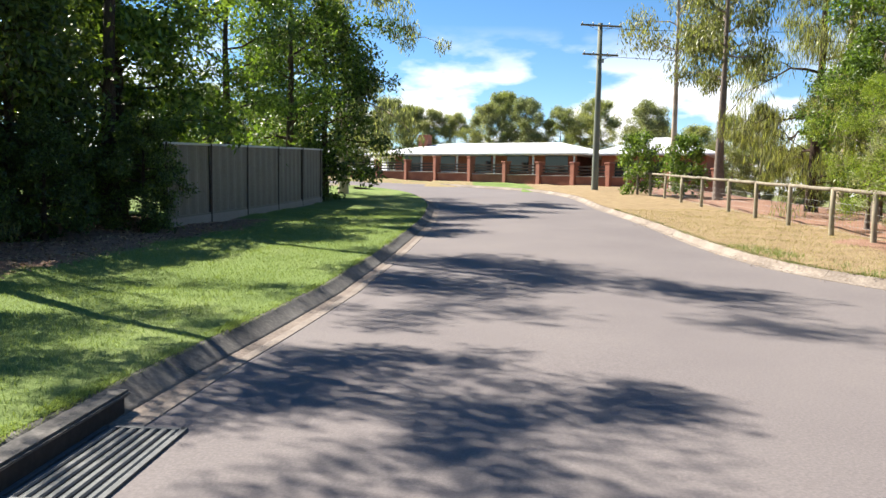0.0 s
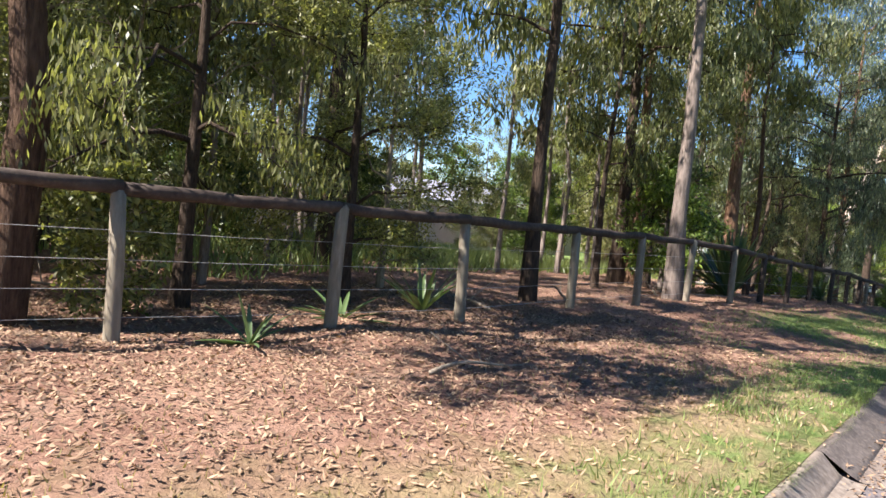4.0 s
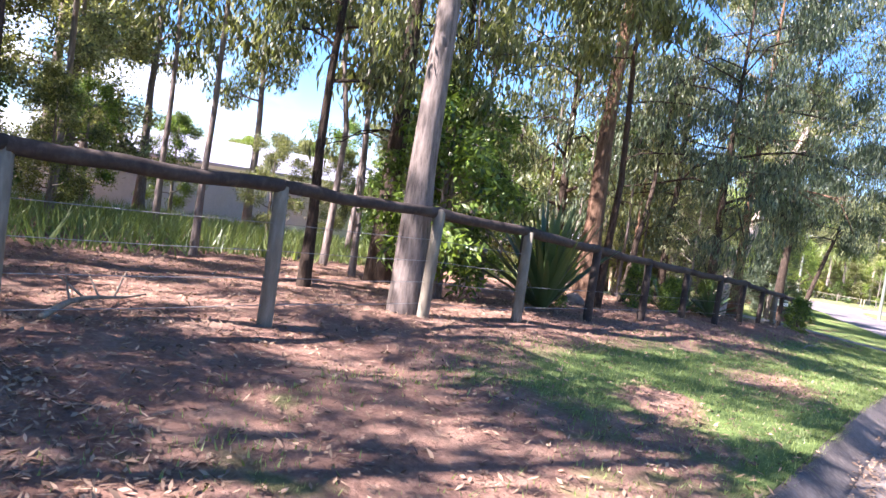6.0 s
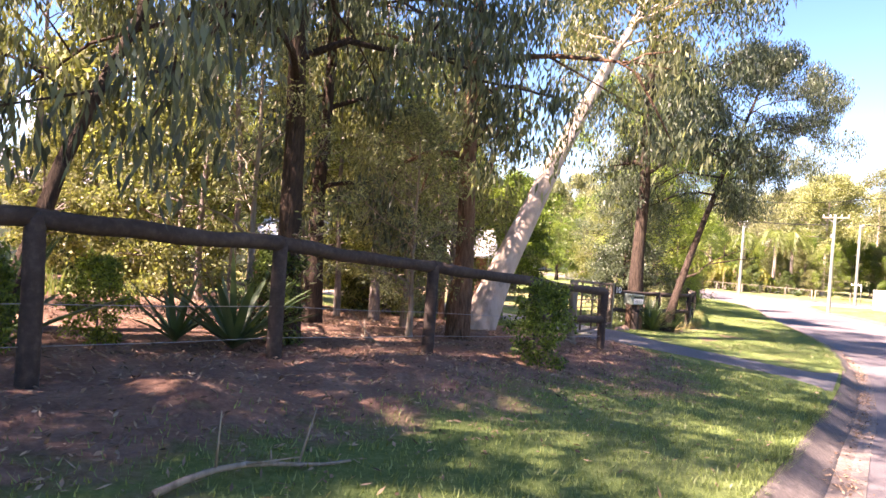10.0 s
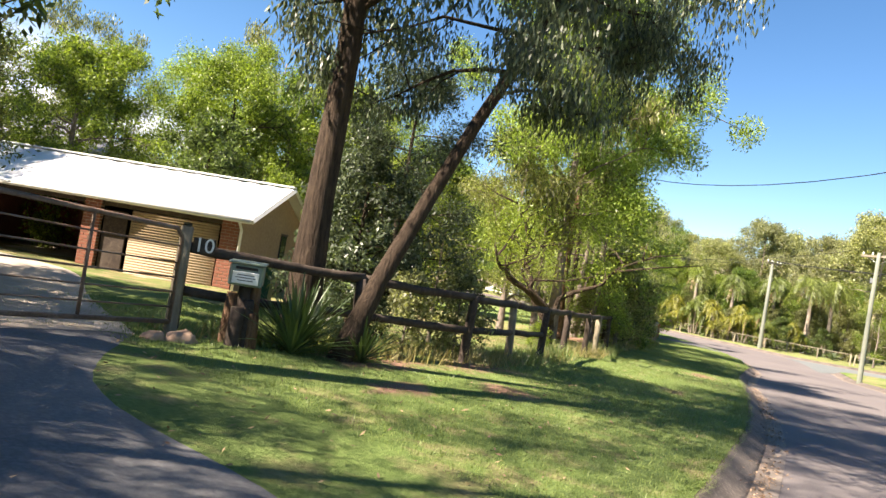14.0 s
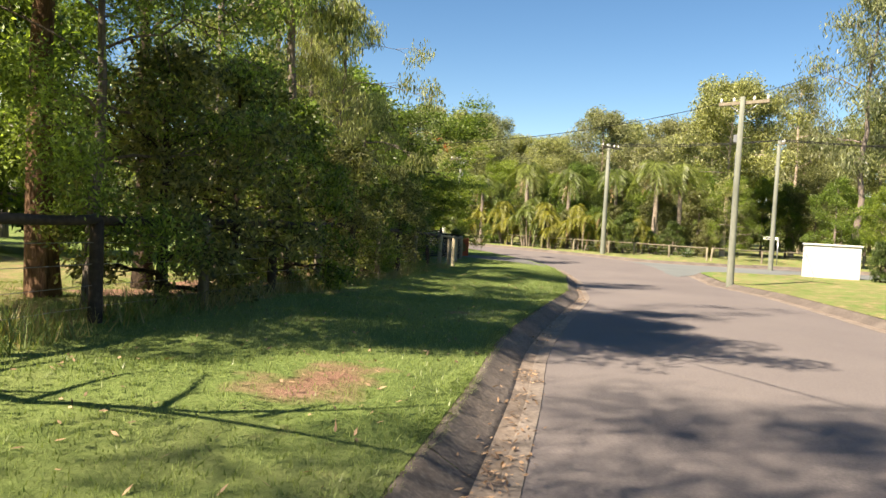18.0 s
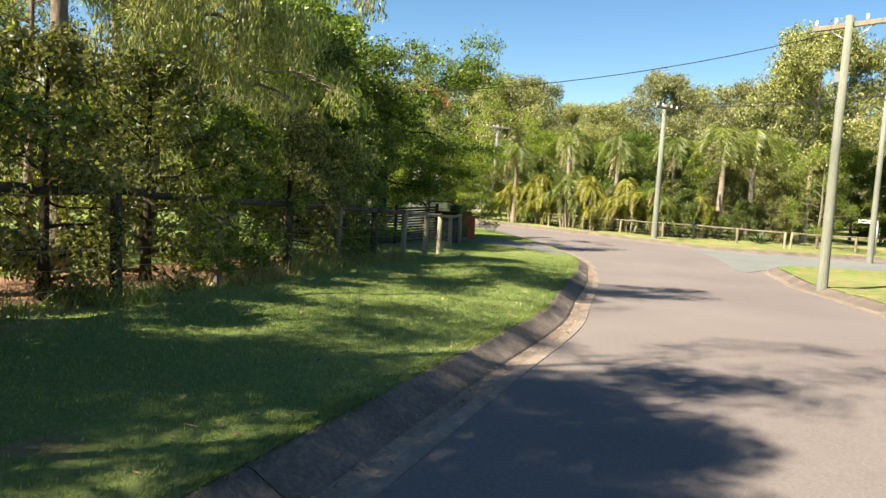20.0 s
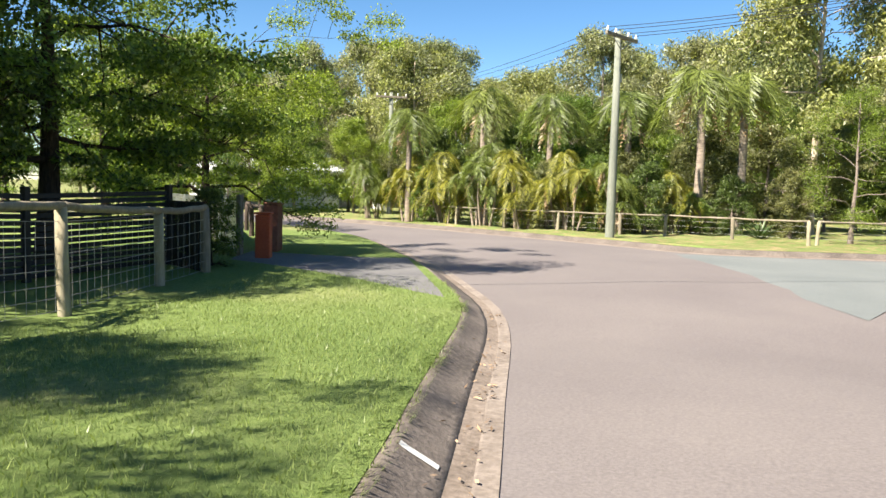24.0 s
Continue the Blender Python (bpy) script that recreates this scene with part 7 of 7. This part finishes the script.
def letter_stump():
    s = thing("letterbox_stump", pose(40.5, 4.82, lev(40.5, 4.82)), "cluster of upright logs carrying a grey-green metal letterbox", "letterbox")
    for k, (dx, dy, h, r) in enumerate([(0, 0, 0.46, 0.05), (0.09, -0.04, 0.47, 0.045), (-0.10, -0.05, 0.30, 0.055), (0.03, -0.11, 0.26, 0.05), (0.14, 0.03, 0.32, 0.05), (-0.04, 0.09, 0.40, 0.05), (0.0, -0.06, 0.36, 0.05)]):
        part("log", tube_mesh("log", [([(dx, dy, -0.1), (dx * 1.02, dy, 0.02), (dx * 0.95, dy, h * 0.6), (dx * 0.9, dy * 0.9, h), (dx * 0.9, dy * 0.9, h + 0.008)], [r * 1.15, r * 1.08, r, r * 0.97, r * 0.8])], BARK_RED if k % 2 else TIMBER_DARK, 11), s)
    case = part("letterbox_case", box("letterbox_case", 0.26, 0.34, 0.17, LETTERBOX, 0.012), s, pose(0.02, 0.02, 0.56, 0, 0, -50), "grey-green painted sheet metal")
    part("lid", box("lid", 0.29, 0.37, 0.018, LETTERBOX, 0.006), case, pose(0, -0.005, 0.094))
    part("slot", box("slot", 0.17, 0.004, 0.022, DARK_VOID, 0), case, pose(0, -0.171, 0.055))
    plate = part("notice", box("notice", 0.20, 0.012, 0.095, SIGN_WHITE, 0.004), s, pose(0.02, 0.02, 0.55, 0, 0, -50) @ pose(0, -0.178, -0.01))
    for dz, w in ((0.022, 0.13), (0.002, 0.15), (-0.02, 0.12)):
        part("text_line", box("text_line", w, 0.013, 0.006, INK, 0), plate, pose(0, -0.001, dz))


letter_stump()


def wheelie_bin(x, y, turn, body, lid, label):
    b = thing("wheelie_bin", pose(x, y, lev(x, y), 0, 0, turn), label, "bin", "bins by the garage")
    bm = bmesh.new()
    v = box_into(bm, 0.34, 0.38, 0.56, (0, 0, 0.32))
    for q in v:
        if q.co.z < 0.2:
            q.co.x *= 0.78
            q.co.y *= 0.78
    bmesh.ops.bevel(bm, geom=bm.edges[:], offset=0.02, segments=2, affect="EDGES")
    part("body", bm_mesh("body", bm, body), b)
    part("lid", box("lid", 0.37, 0.42, 0.05, lid, 0.018, segments=2), b, pose(0, -0.01, 0.625, 4, 0, 0))
    part("handle", tube_mesh("handle", [([(-0.15, 0.22, 0.58), (0.15, 0.22, 0.58)], [0.014, 0.014])], INK, 6), b)
    for s in (-1, 1):
        part("wheel", tube_mesh("wheel", [([(s * 0.13, 0.15, 0.06), (s * 0.17, 0.15, 0.06)], [0.06, 0.06])], INK, 12), b)


wheelie_bin(43.6, 7.5, -60, BIN_GREEN, BIN_LID, "green wheelie bin with a red lid beside the garage")
wheelie_bin(44.1, 7.25, -60, BIN_GREEN, BIN_GREEN, "dark green wheelie bin beside the garage")

# ---- the far end ----


def slat_screen():
    f = thing("slat_screen", pose(0, 0, 0), "dark horizontal slat screen behind the wire fence", "slat fence")
    run = [(65.4, 10.4), (67.6, 9.9), (69.8, 9.55), (71.6, 9.25)]
    for (x0, y0), (x1, y1) in zip(run[:-1], run[1:]):
        z0, z1 = lev(x0, y0), lev(x1, y1)
        for k in range(13):
            z = 0.06 + 0.068 * k
            part("slat", box("slat", math.hypot(x1 - x0, y1 - y0), 0.02, 0.05, SLAT_DARK, 0.003), f,
                 pose((x0 + x1) / 2, (y0 + y1) / 2, (z0 + z1) / 2 + z, 0, -math.degrees(math.atan2(z1 - z0, x1 - x0)), math.degrees(math.atan2(y1 - y0, x1 - x0))))
    for x, y in run:
        part("post", box("post", 0.07, 0.07, 1.05, SLAT_DARK, 0.005), f, pose(x, y, lev(x, y) + 0.45))
    # the corner return in solid dark boards
    for k in range(9):
        x, y = 71.6 - 0.055 * k, 9.25 - 0.10 * k
        part("board", box("board", 0.02, 0.10, 0.82, SLAT_DARK, 0.003), f, pose(x, y, lev(x, y) + 0.38, 0, 0, -28))


slat_screen()


def orange_post(x, y, h, r, mat, label):
    p = thing("driveway_post", pose(x, y, lev(x, y)), label, "post", "posts at the second driveway")
    part("post", box("post", 2 * r, 2 * r, h, mat, 0.012), p, pose(0, 0, h / 2 - 0.05, 0, 0, 20))
    part("cap", box("cap", 2.3 * r, 2.3 * r, 0.03, mat, 0.008), p, pose(0, 0, h - 0.03, 0, 0, 20))


orange_post(72.95, 8.75, 0.66, 0.10, ORANGE, "orange-red painted post at the driveway gap")
orange_post(74.15, 9.35, 0.78, 0.11, BRICK, "brick-red post beside a brick pier")
orange_post(74.45, 9.5, 0.76, 0.12, BRICK, "narrow brick pier by the second driveway")


def panel_fence():
    f = thing("panel_fence", pose(0, 0, 0), "grey horizontal-board fence leading back from the driveway", "fence")
    run = [(73.2, 9.3), (75.6, 11.4), (78.5, 13.6), (82.0, 17.5)]
    for (x0, y0), (x1, y1) in zip(run[:-1], run[1:]):
        for k in range(6):
            part("board", box("board", math.hypot(x1 - x0, y1 - y0), 0.025, 0.12, STEEL, 0.004), f, pose((x0 + x1) / 2, (y0 + y1) / 2, lev((x0 + x1) / 2, 0) + 0.09 + 0.127 * k, 0, 0, math.degrees(math.atan2(y1 - y0, x1 - x0))))
    for x, y in run:
        part("post", box("post", 0.08, 0.08, 0.95, TIMBER, 0.006), f, pose(x, y, lev(x, y) + 0.4))


panel_fence()
fence_run("dark_fence", [(74.7, 9.7), (76.0, 10.7), (77.4, 11.8), (78.9, 12.9)], 0.66, [TIMBER_DARK], TIMBER_DARK, "short dark post-and-rail fence past the brick pier", 0.05, 0.035)
fence_run("far_fence", [(83.9, 0.4), (84.6, 2.1), (85.5, 3.8), (85.3, 5.0), (85.6, 6.8), (86.4, 8.6), (87.2, 10.4), (88.2, 12.2)], 0.58, [TIMBER_PALE, TIMBER], TIMBER, "pale post fence before the palms", 0.045, 0.025, (0.15, 0.3, 0.45))
fence_run("side_fence", [(84.0, 0.2), (84.6, -2.0), (85.2, -4.2), (85.8, -6.4), (86.4, -9.0)], 0.58, [TIMBER_PALE, TIMBER], TIMBER, "pale post fence along the side street", 0.045, 0.025, (0.15, 0.3, 0.45))


def white_wall():
    w = thing("white_wall", pose(75.2, -3.35, lev(75.2, -3.35), 0, 0, -85), "white rendered wall with stained top beside the verge", "wall")
    part("wall", box("wall", 1.75, 0.22, 1.15, PAINT_WHITE, 0.02, segments=2), w, pose(0, 0, 0.5))
    part("coping", box("coping", 1.83, 0.30, 0.07, PAINT_WHITE, 0.02, segments=2), w, pose(0, 0, 1.1))
    v = thing("white_wall", pose(73.0, -5.6, lev(73, -5.6), 0, 0, -60), "second length of white wall behind a shrub", "wall")
    part("wall", box("wall", 2.6, 0.22, 0.95, PAINT_WHITE, 0.02, segments=2), v, pose(0, 0, 0.4))
    part("coping", box("coping", 2.7, 0.30, 0.07, PAINT_WHITE, 0.02, segments=2), v, pose(0, 0, 0.9))
    plant("dense", 74.6, -4.7, 1.3, 1, label="dark shrub between two lengths of white wall")
    plant("shrub", 75.0, -5.6, 1.2, 0)


white_wall()


def end_house():
    h = thing("house", pose(102.0, 27.0, lev(102, 27), 0, 0, 50), "distant white house with a pale gabled porch", "house")
    part("wall", box("wall", 9.0, 6.0, 2.0, PAINT_WHITE, 0.02), h, pose(0, 0, 1.0))
    part("roof", hip_roof("roof", 9.0, 6.0, 1.3, 0.5, ROOF_WHITE), h, pose(0, 0, 2.05))
    for k in (-3, 0, 3):
        part("window", box("window", 1.0, 0.06, 0.9, GLASS_DARK, 0.005), h, pose(k, -3.02, 1.1))
    part("front_wall", box("front_wall", 12.0, 0.2, 0.8, PAINT_WHITE, 0.02), h, pose(0, -5.0, 0.3))


end_house()

# ---- ground cover ----


def scatter(seed, n, box_xy, keep):
    rng = np.random.default_rng(seed)
    x = rng.uniform(box_xy[0], box_xy[1], n)
    y = rng.uniform(box_xy[2], box_xy[3], n)
    k = keep(x, y, rng)
    return rng, x[k], y[k]


def blades(name, seed, n, area, keep, mat, height, width, label, lift=0.0):
    rng, x, y = scatter(seed, n, area, keep)
    z = level(x, y) + swell_at(x, y) + lift
    k = len(x)
    a = rng.uniform(0, 2 * math.pi, k)
    h = height * rng.uniform(0.5, 1.4, k)
    lean = rng.normal(0, 0.45, (k, 2)) * h[:, None]
    w = width * rng.uniform(0.7, 1.3, k)
    v = np.empty((k, 3, 3))
    v[:, 0] = np.stack([x - np.cos(a) * w, y - np.sin(a) * w, z - 0.01], 1)
    v[:, 1] = np.stack([x + np.cos(a) * w, y + np.sin(a) * w, z - 0.01], 1)
    v[:, 2] = np.stack([x + lean[:, 0], y + lean[:, 1], z + h], 1)
    tagged(new(name, quads_mesh(name, v.reshape(-1, 3), mat, 3)), label, "grass", kind="stuff")


def lawn_keep(x, y, rng):
    litter, dry = cover(x, y)
    return ~inside_road(x, y) & (rng.uniform(size=len(x)) > litter * 1.15) & ~((x > 35.8) & (x < 39.4) & (y < 5.2))


def kerb_fringe(name, seed, n, line, label):
    """Blades rooted along the back of a kerb, leaning out over it; the fringe waxes and wanes along the line."""
    rng = np.random.default_rng(seed)
    i = rng.integers(0, len(line) - 1, n)
    t = rng.uniform(0, 1, (n, 1))
    p, d = line[i] * (1 - t) + line[i + 1] * t, line[i + 1] - line[i]
    d = d / (np.linalg.norm(d, axis=1)[:, None] + 1e-9)
    out = np.stack([d[:, 1], -d[:, 0]], 1)
    run = i + t[:, 0]
    full = 0.5 + 0.5 * np.sin(run * 2.1) * np.sin(run * 0.73 + 1.0)
    keep = (rng.uniform(size=n) < 0.25 + 0.75 * full) & ~((p[:, 0] > 35.8) & (p[:, 0] < 39.2)) & ~((p[:, 0] > 70.6) & (p[:, 0] < 74.6))
    p, d, out, full = p[keep], d[keep], out[keep], full[keep]
    k = len(p)
    back = rng.uniform(-0.02, 0.14, k)
    root = p - out * back[:, None]
    h = rng.uniform(0.02, 0.055, k) * (0.6 + 0.8 * full)
    lean = out * (h * rng.uniform(0.2, 1.1, k))[:, None] + d * (h * rng.normal(0, 0.5, k))[:, None]
    w = d * rng.uniform(0.003, 0.006, (k, 1))
    z = level(root[:, 0], root[:, 1])
    v = np.empty((k, 3, 3))
    v[:, 0] = np.stack([*(root - w).T, z - 0.005], 1)
    v[:, 1] = np.stack([*(root + w).T, z - 0.005], 1)
    v[:, 2] = np.stack([*(root + lean).T, z + h * 0.75], 1)
    tagged(new(name, quads_mesh(name, v.reshape(-1, 3), GRASS_BLADE, 3)), label, "grass", kind="stuff")


def dry_keep(x, y, rng):
    litter, dry = cover(x, y)
    return ~inside_road(x, y) & (rng.uniform(size=len(x)) < dry * 1.3) & (rng.uniform(size=len(x)) > litter)


blades("lawn_grass", 11, 340000, (36, 72, 1.2, 7.6), lawn_keep, GRASS_BLADE, 0.022, 0.004, "short mown green grass on the verge")
blades("verge_grass", 12, 130000, (15, 36, 1.8, 6.5), lawn_keep, GRASS_BLADE, 0.028, 0.005, "thin green grass on the shaded verge")
blades("west_grass", 13, 120000, (-7.5, -1.5, 2.5, 22), lawn_keep, GRASS_BLADE, 0.028, 0.005, "short green lawn grass by the first road")
blades("corner_grass", 14, 60000, (4.2, 15, 4.5, 24), dry_keep, GRASS_DRY, 0.035, 0.005, "dry yellow grass along the corner kerb")
kerb_fringe("kerb_grass", 15, 46000, EDGE_NORTH[(EDGE_NORTH[:, 0] > 4.0) & (EDGE_NORTH[:, 0] < 73) & (EDGE_NORTH[:, 1] < 24)], "ragged grass hanging over the kerb")
kerb_fringe("kerb_grass_west", 19, 14000, EDGE_WEST[(EDGE_WEST[:, 1] > 1.5) & (EDGE_WEST[:, 1] < 24)], "ragged lawn edge hanging over the stained kerb")
blades("kerb_tufts", 18, 60000, (4.6, 16, 4.4, 14), lambda x, y, r: ~inside_road(x, y) & (edge_gap(x, y) > 0.04) & (edge_gap(x, y) < 0.75) & (r.uniform(size=len(x)) < 0.15 + 0.85 * (np.sin(2.3 * x + y) * np.sin(1.7 * y - x) > 0)), GRASS_BLADE, 0.075, 0.005, "uneven tufts of yellow-green grass behind the corner kerb")
blades("long_grass", 16, 20000, (14, 34, 10.5, 19), lambda x, y, r: r.uniform(size=len(x)) < 0.8, GRASS_BLADE, 0.3, 0.014, "long bright grass behind the trees")
blades("fence_grass", 17, 60000, (40, 66, 3.8, 8.0), lambda x, y, r: (np.abs(line_distance(x, y, np.array(LAWN_RUN + HEDGE_RUN))) < 0.3) & (r.uniform(size=len(x)) < 0.25 + 0.75 * (np.sin(1.9 * x) * np.sin(0.83 * x + 2) > 0.05)), GRASS_DRY, 0.15, 0.006, "tufts of long dry grass along the fence")
blades("fence_tufts", 20, 50000, (40, 66, 3.8, 8.0), lambda x, y, r: (np.abs(line_distance(x, y, np.array(LAWN_RUN + HEDGE_RUN))) < 0.34) & (np.sin(2.3 * x + 1) * np.sin(1.1 * x) > 0.15), GRASS_BLADE, 0.19, 0.006, "clumps of long green grass among the fence posts")


def fallen(name, seed, n, area, keep, size, label, mat=LEAF_LITTER):
    rng, x, y = scatter(seed, n, area, keep)
    z = level(x, y) + swell_at(x, y) + 0.012
    k = len(x)
    a, l, w = rng.uniform(0, 2 * math.pi, k), size * rng.uniform(0.5, 1.5, k), size * 0.3 * rng.uniform(0.6, 1.4, k)
    tilt = rng.normal(0, 0.35, k)
    d, s = np.stack([np.cos(a), np.sin(a), tilt], 1), np.stack([-np.sin(a), np.cos(a), rng.normal(0, 0.4, k)], 1)
    c = np.stack([x, y, z], 1)
    v = np.stack([c - d * l[:, None] / 2, c + s * w[:, None] / 2, c + d * l[:, None] / 2, c - s * w[:, None] / 2], 1)
    tagged(new(name, quads_mesh(name, v.reshape(-1, 3), mat)), label, "leaf litter", kind="stuff")


fallen("leaf_litter", 21, 150000, (5.5, 37, 3.0, 14), lambda x, y, r: ~inside_road(x, y) & (r.uniform(size=len(x)) < cover(x, y)[0]), 0.04, "brown and russet fallen gum leaves on bare earth")
fallen("leaf_litter_corner", 25, 60000, (5.5, 17, 4.6, 10), lambda x, y, r: ~inside_road(x, y) & (r.uniform(size=len(x)) < np.maximum(cover(x, y)[0], 0.35 * cover(x, y)[1])), 0.042, "curled tan and russet leaves on the corner verge")
fallen("leaf_litter_verge", 22, 5000, (8, 64, 1.6, 6), lambda x, y, r: ~inside_road(x, y) & (edge_gap(x, y) > 0.1), 0.04, "scattered dry leaves on the verge grass")
fallen("leaf_litter_bank", 24, 9000, (-9, -4, 8, 17), lambda x, y, r: r.uniform(size=len(x)) < cover(x, y)[0], 0.08, "fallen leaves under the dark evergreens")


def gutter_litter(name, seed, n, line, middle, spread, label, size=0.034):
    """Leaves lying along a kerb line, at an offset towards the road, on the kerb's own slope."""
    rng = np.random.default_rng(seed)
    i = rng.integers(0, len(line) - 2, n)
    i = i[rng.uniform(size=n) < 0.35 + 0.65 * (np.sin(i * 0.9) * np.sin(i * 0.37 + 1) > -0.1)]
    d = line[i + 1] - line[i]
    d /= np.linalg.norm(d, axis=1)[:, None]
    o = np.clip(middle + rng.normal(0, spread, len(i)), 0.02, 0.55)
    p = line[i] + d * rng.uniform(0, 0.5, (len(i), 1)) + np.stack([d[:, 1], -d[:, 0]], 1) * o[:, None]
    z = level(p[:, 0], p[:, 1]) + np.interp(o, [0, 0.05, 0.165, 0.2, 0.3, 0.5], [0.012, -0.01, -0.074, -0.086, -0.092, -0.094])
    a, l, w = rng.uniform(0, 6.28, len(i)), size * rng.uniform(0.5, 1.5, len(i)), size * 0.38
    u, s = np.stack([np.cos(a), np.sin(a), rng.normal(0, 0.3, len(i))], 1), np.stack([-np.sin(a), np.cos(a), rng.normal(0, 0.4, len(i))], 1)
    c = np.stack([p[:, 0], p[:, 1], z], 1)
    v = np.stack([c - u * l[:, None] / 2, c + s * w / 2, c + u * l[:, None] / 2, c - s * w / 2], 1)
    tagged(new(name, quads_mesh(name, v.reshape(-1, 3), LEAF_LITTER)), label, "leaf litter", kind="stuff")


gutter_litter("gutter_litter", 23, 5200, EDGE_NORTH[(EDGE_NORTH[:, 0] > 13) & (EDGE_NORTH[:, 0] < 54) & (EDGE_NORTH[:, 1] < 8)], 0.27, 0.06, "dry leaves and bark silted along the gutter")
gutter_litter("gutter_litter_far", 26, 500, EDGE_NORTH[(EDGE_NORTH[:, 0] >= 54) & (EDGE_NORTH[:, 0] < 72) & (EDGE_NORTH[:, 1] < 8)], 0.25, 0.05, "a few dry leaves caught in the gutter")
gutter_litter("gutter_litter_corner", 27, 600, EDGE_NORTH[(EDGE_NORTH[:, 0] > 4.4) & (EDGE_NORTH[:, 0] <= 13) & (EDGE_NORTH[:, 1] < 20)], 0.18, 0.13, "drifts of tan leaves over the corner kerb", 0.042)


def lump(name, x, y, sx, sy, sz, mat, label, category, seed, rough=0.18, turn=0):
    bm = bmesh.new()
    bmesh.ops.create_icosphere(bm, subdivisions=3, radius=1)
    for v in bm.verts:
        k = 1 + rough * noise.noise(v.co * 1.7 + Vector((seed, 0, 0))) + 0.4 * rough * noise.noise(v.co * 5 + Vector((0, seed, 0)))
        v.co = Vector((v.co.x * sx * k, v.co.y * sy * k, max(v.co.z, -0.3) * sz * k))
    ob = new(name, bm_mesh(name, bm, mat, True))
    ob.matrix_basis = pose(x, y, lev(x, y), 0, 0, turn)
    return tagged(ob, label, category)


lump("rock", 26.4, 7.35, 0.22, 0.16, 0.15, ROCK, "rounded sandstone rock among leaf litter", "rock", 10, 0.25)
lump("rock", 40.0, 4.9, 0.14, 0.1, 0.08, ROCK, "small rock at the foot of the gate post", "rock", 11, 0.25)
lump("rock", 39.8, 4.95, 0.1, 0.08, 0.06, ROCK, "small rock beside the driveway", "rock", 12, 0.25)


def fallen_branch(x, y, L, turn, r, seed, label):
    rng = np.random.default_rng(seed)
    b = thing("fallen_branch", pose(x, y, lev(x, y) + r, 0, 0, turn), label, "branch")
    pts = np.array([(L * (t - 0.5), 0.05 * L * math.sin(3 * t), 0.02 + 0.03 * math.sin(5 * t)) for t in np.linspace(0, 1, 8)])
    part("stem", tube_mesh("stem", [(pts, np.linspace(r, r * 0.4, 8))], TWIG, 7), b)
    for k in range(4):
        p = pts[2 + k]
        q = p + rng.normal(0, 0.12, 3) * L + (0.08 * L, 0, 0.06 * L)
        q[2] = abs(q[2])
        part("twig", tube_mesh("twig", [([p, (p + q) / 2, q], [r * 0.4, r * 0.3, r * 0.15])], TWIG, 5), b)


fallen_branch(18.2, 7.9, 1.3, 25, 0.02, 1, "pale fallen branch among leaf litter")
fallen_branch(13.6, 6.7, 0.9, -15, 0.016, 2, "dead branch lying on leaf litter")
fallen_branch(16.4, 8.4, 1.5, 50, 0.02, 3, "grey fallen branch under the gums")
fallen_branch(28.2, 3.9, 0.8, -20, 0.014, 4, "thin dead branch on the verge")
fallen_branch(11.4, 9.9, 1.1, 10, 0.02, 5, "grey fallen stick behind the fence")
fallen_branch(9.6, 12.4, 1.3, 35, 0.018, 7, "grey dead stick lying behind the wire fence")
fallen_branch(12.6, 10.2, 1.2, -30, 0.018, 8, "bare stick among leaf litter behind the fence")
fallen_branch(10.6, 11.8, 1.4, 70, 0.02, 9, "forked dead branch under the twiggy shrubs")
fallen_branch(21.4, 7.6, 1.0, 15, 0.016, 10, "thin fallen branch beside the rail")
fallen_branch(31.9, 5.6, 1.1, 40, 0.018, 11, "fallen gum branch on red leaf litter")
fallen_branch(35.4, 5.0, 0.9, 70, 0.02, 6, "dead sticks beneath the leaning gum")
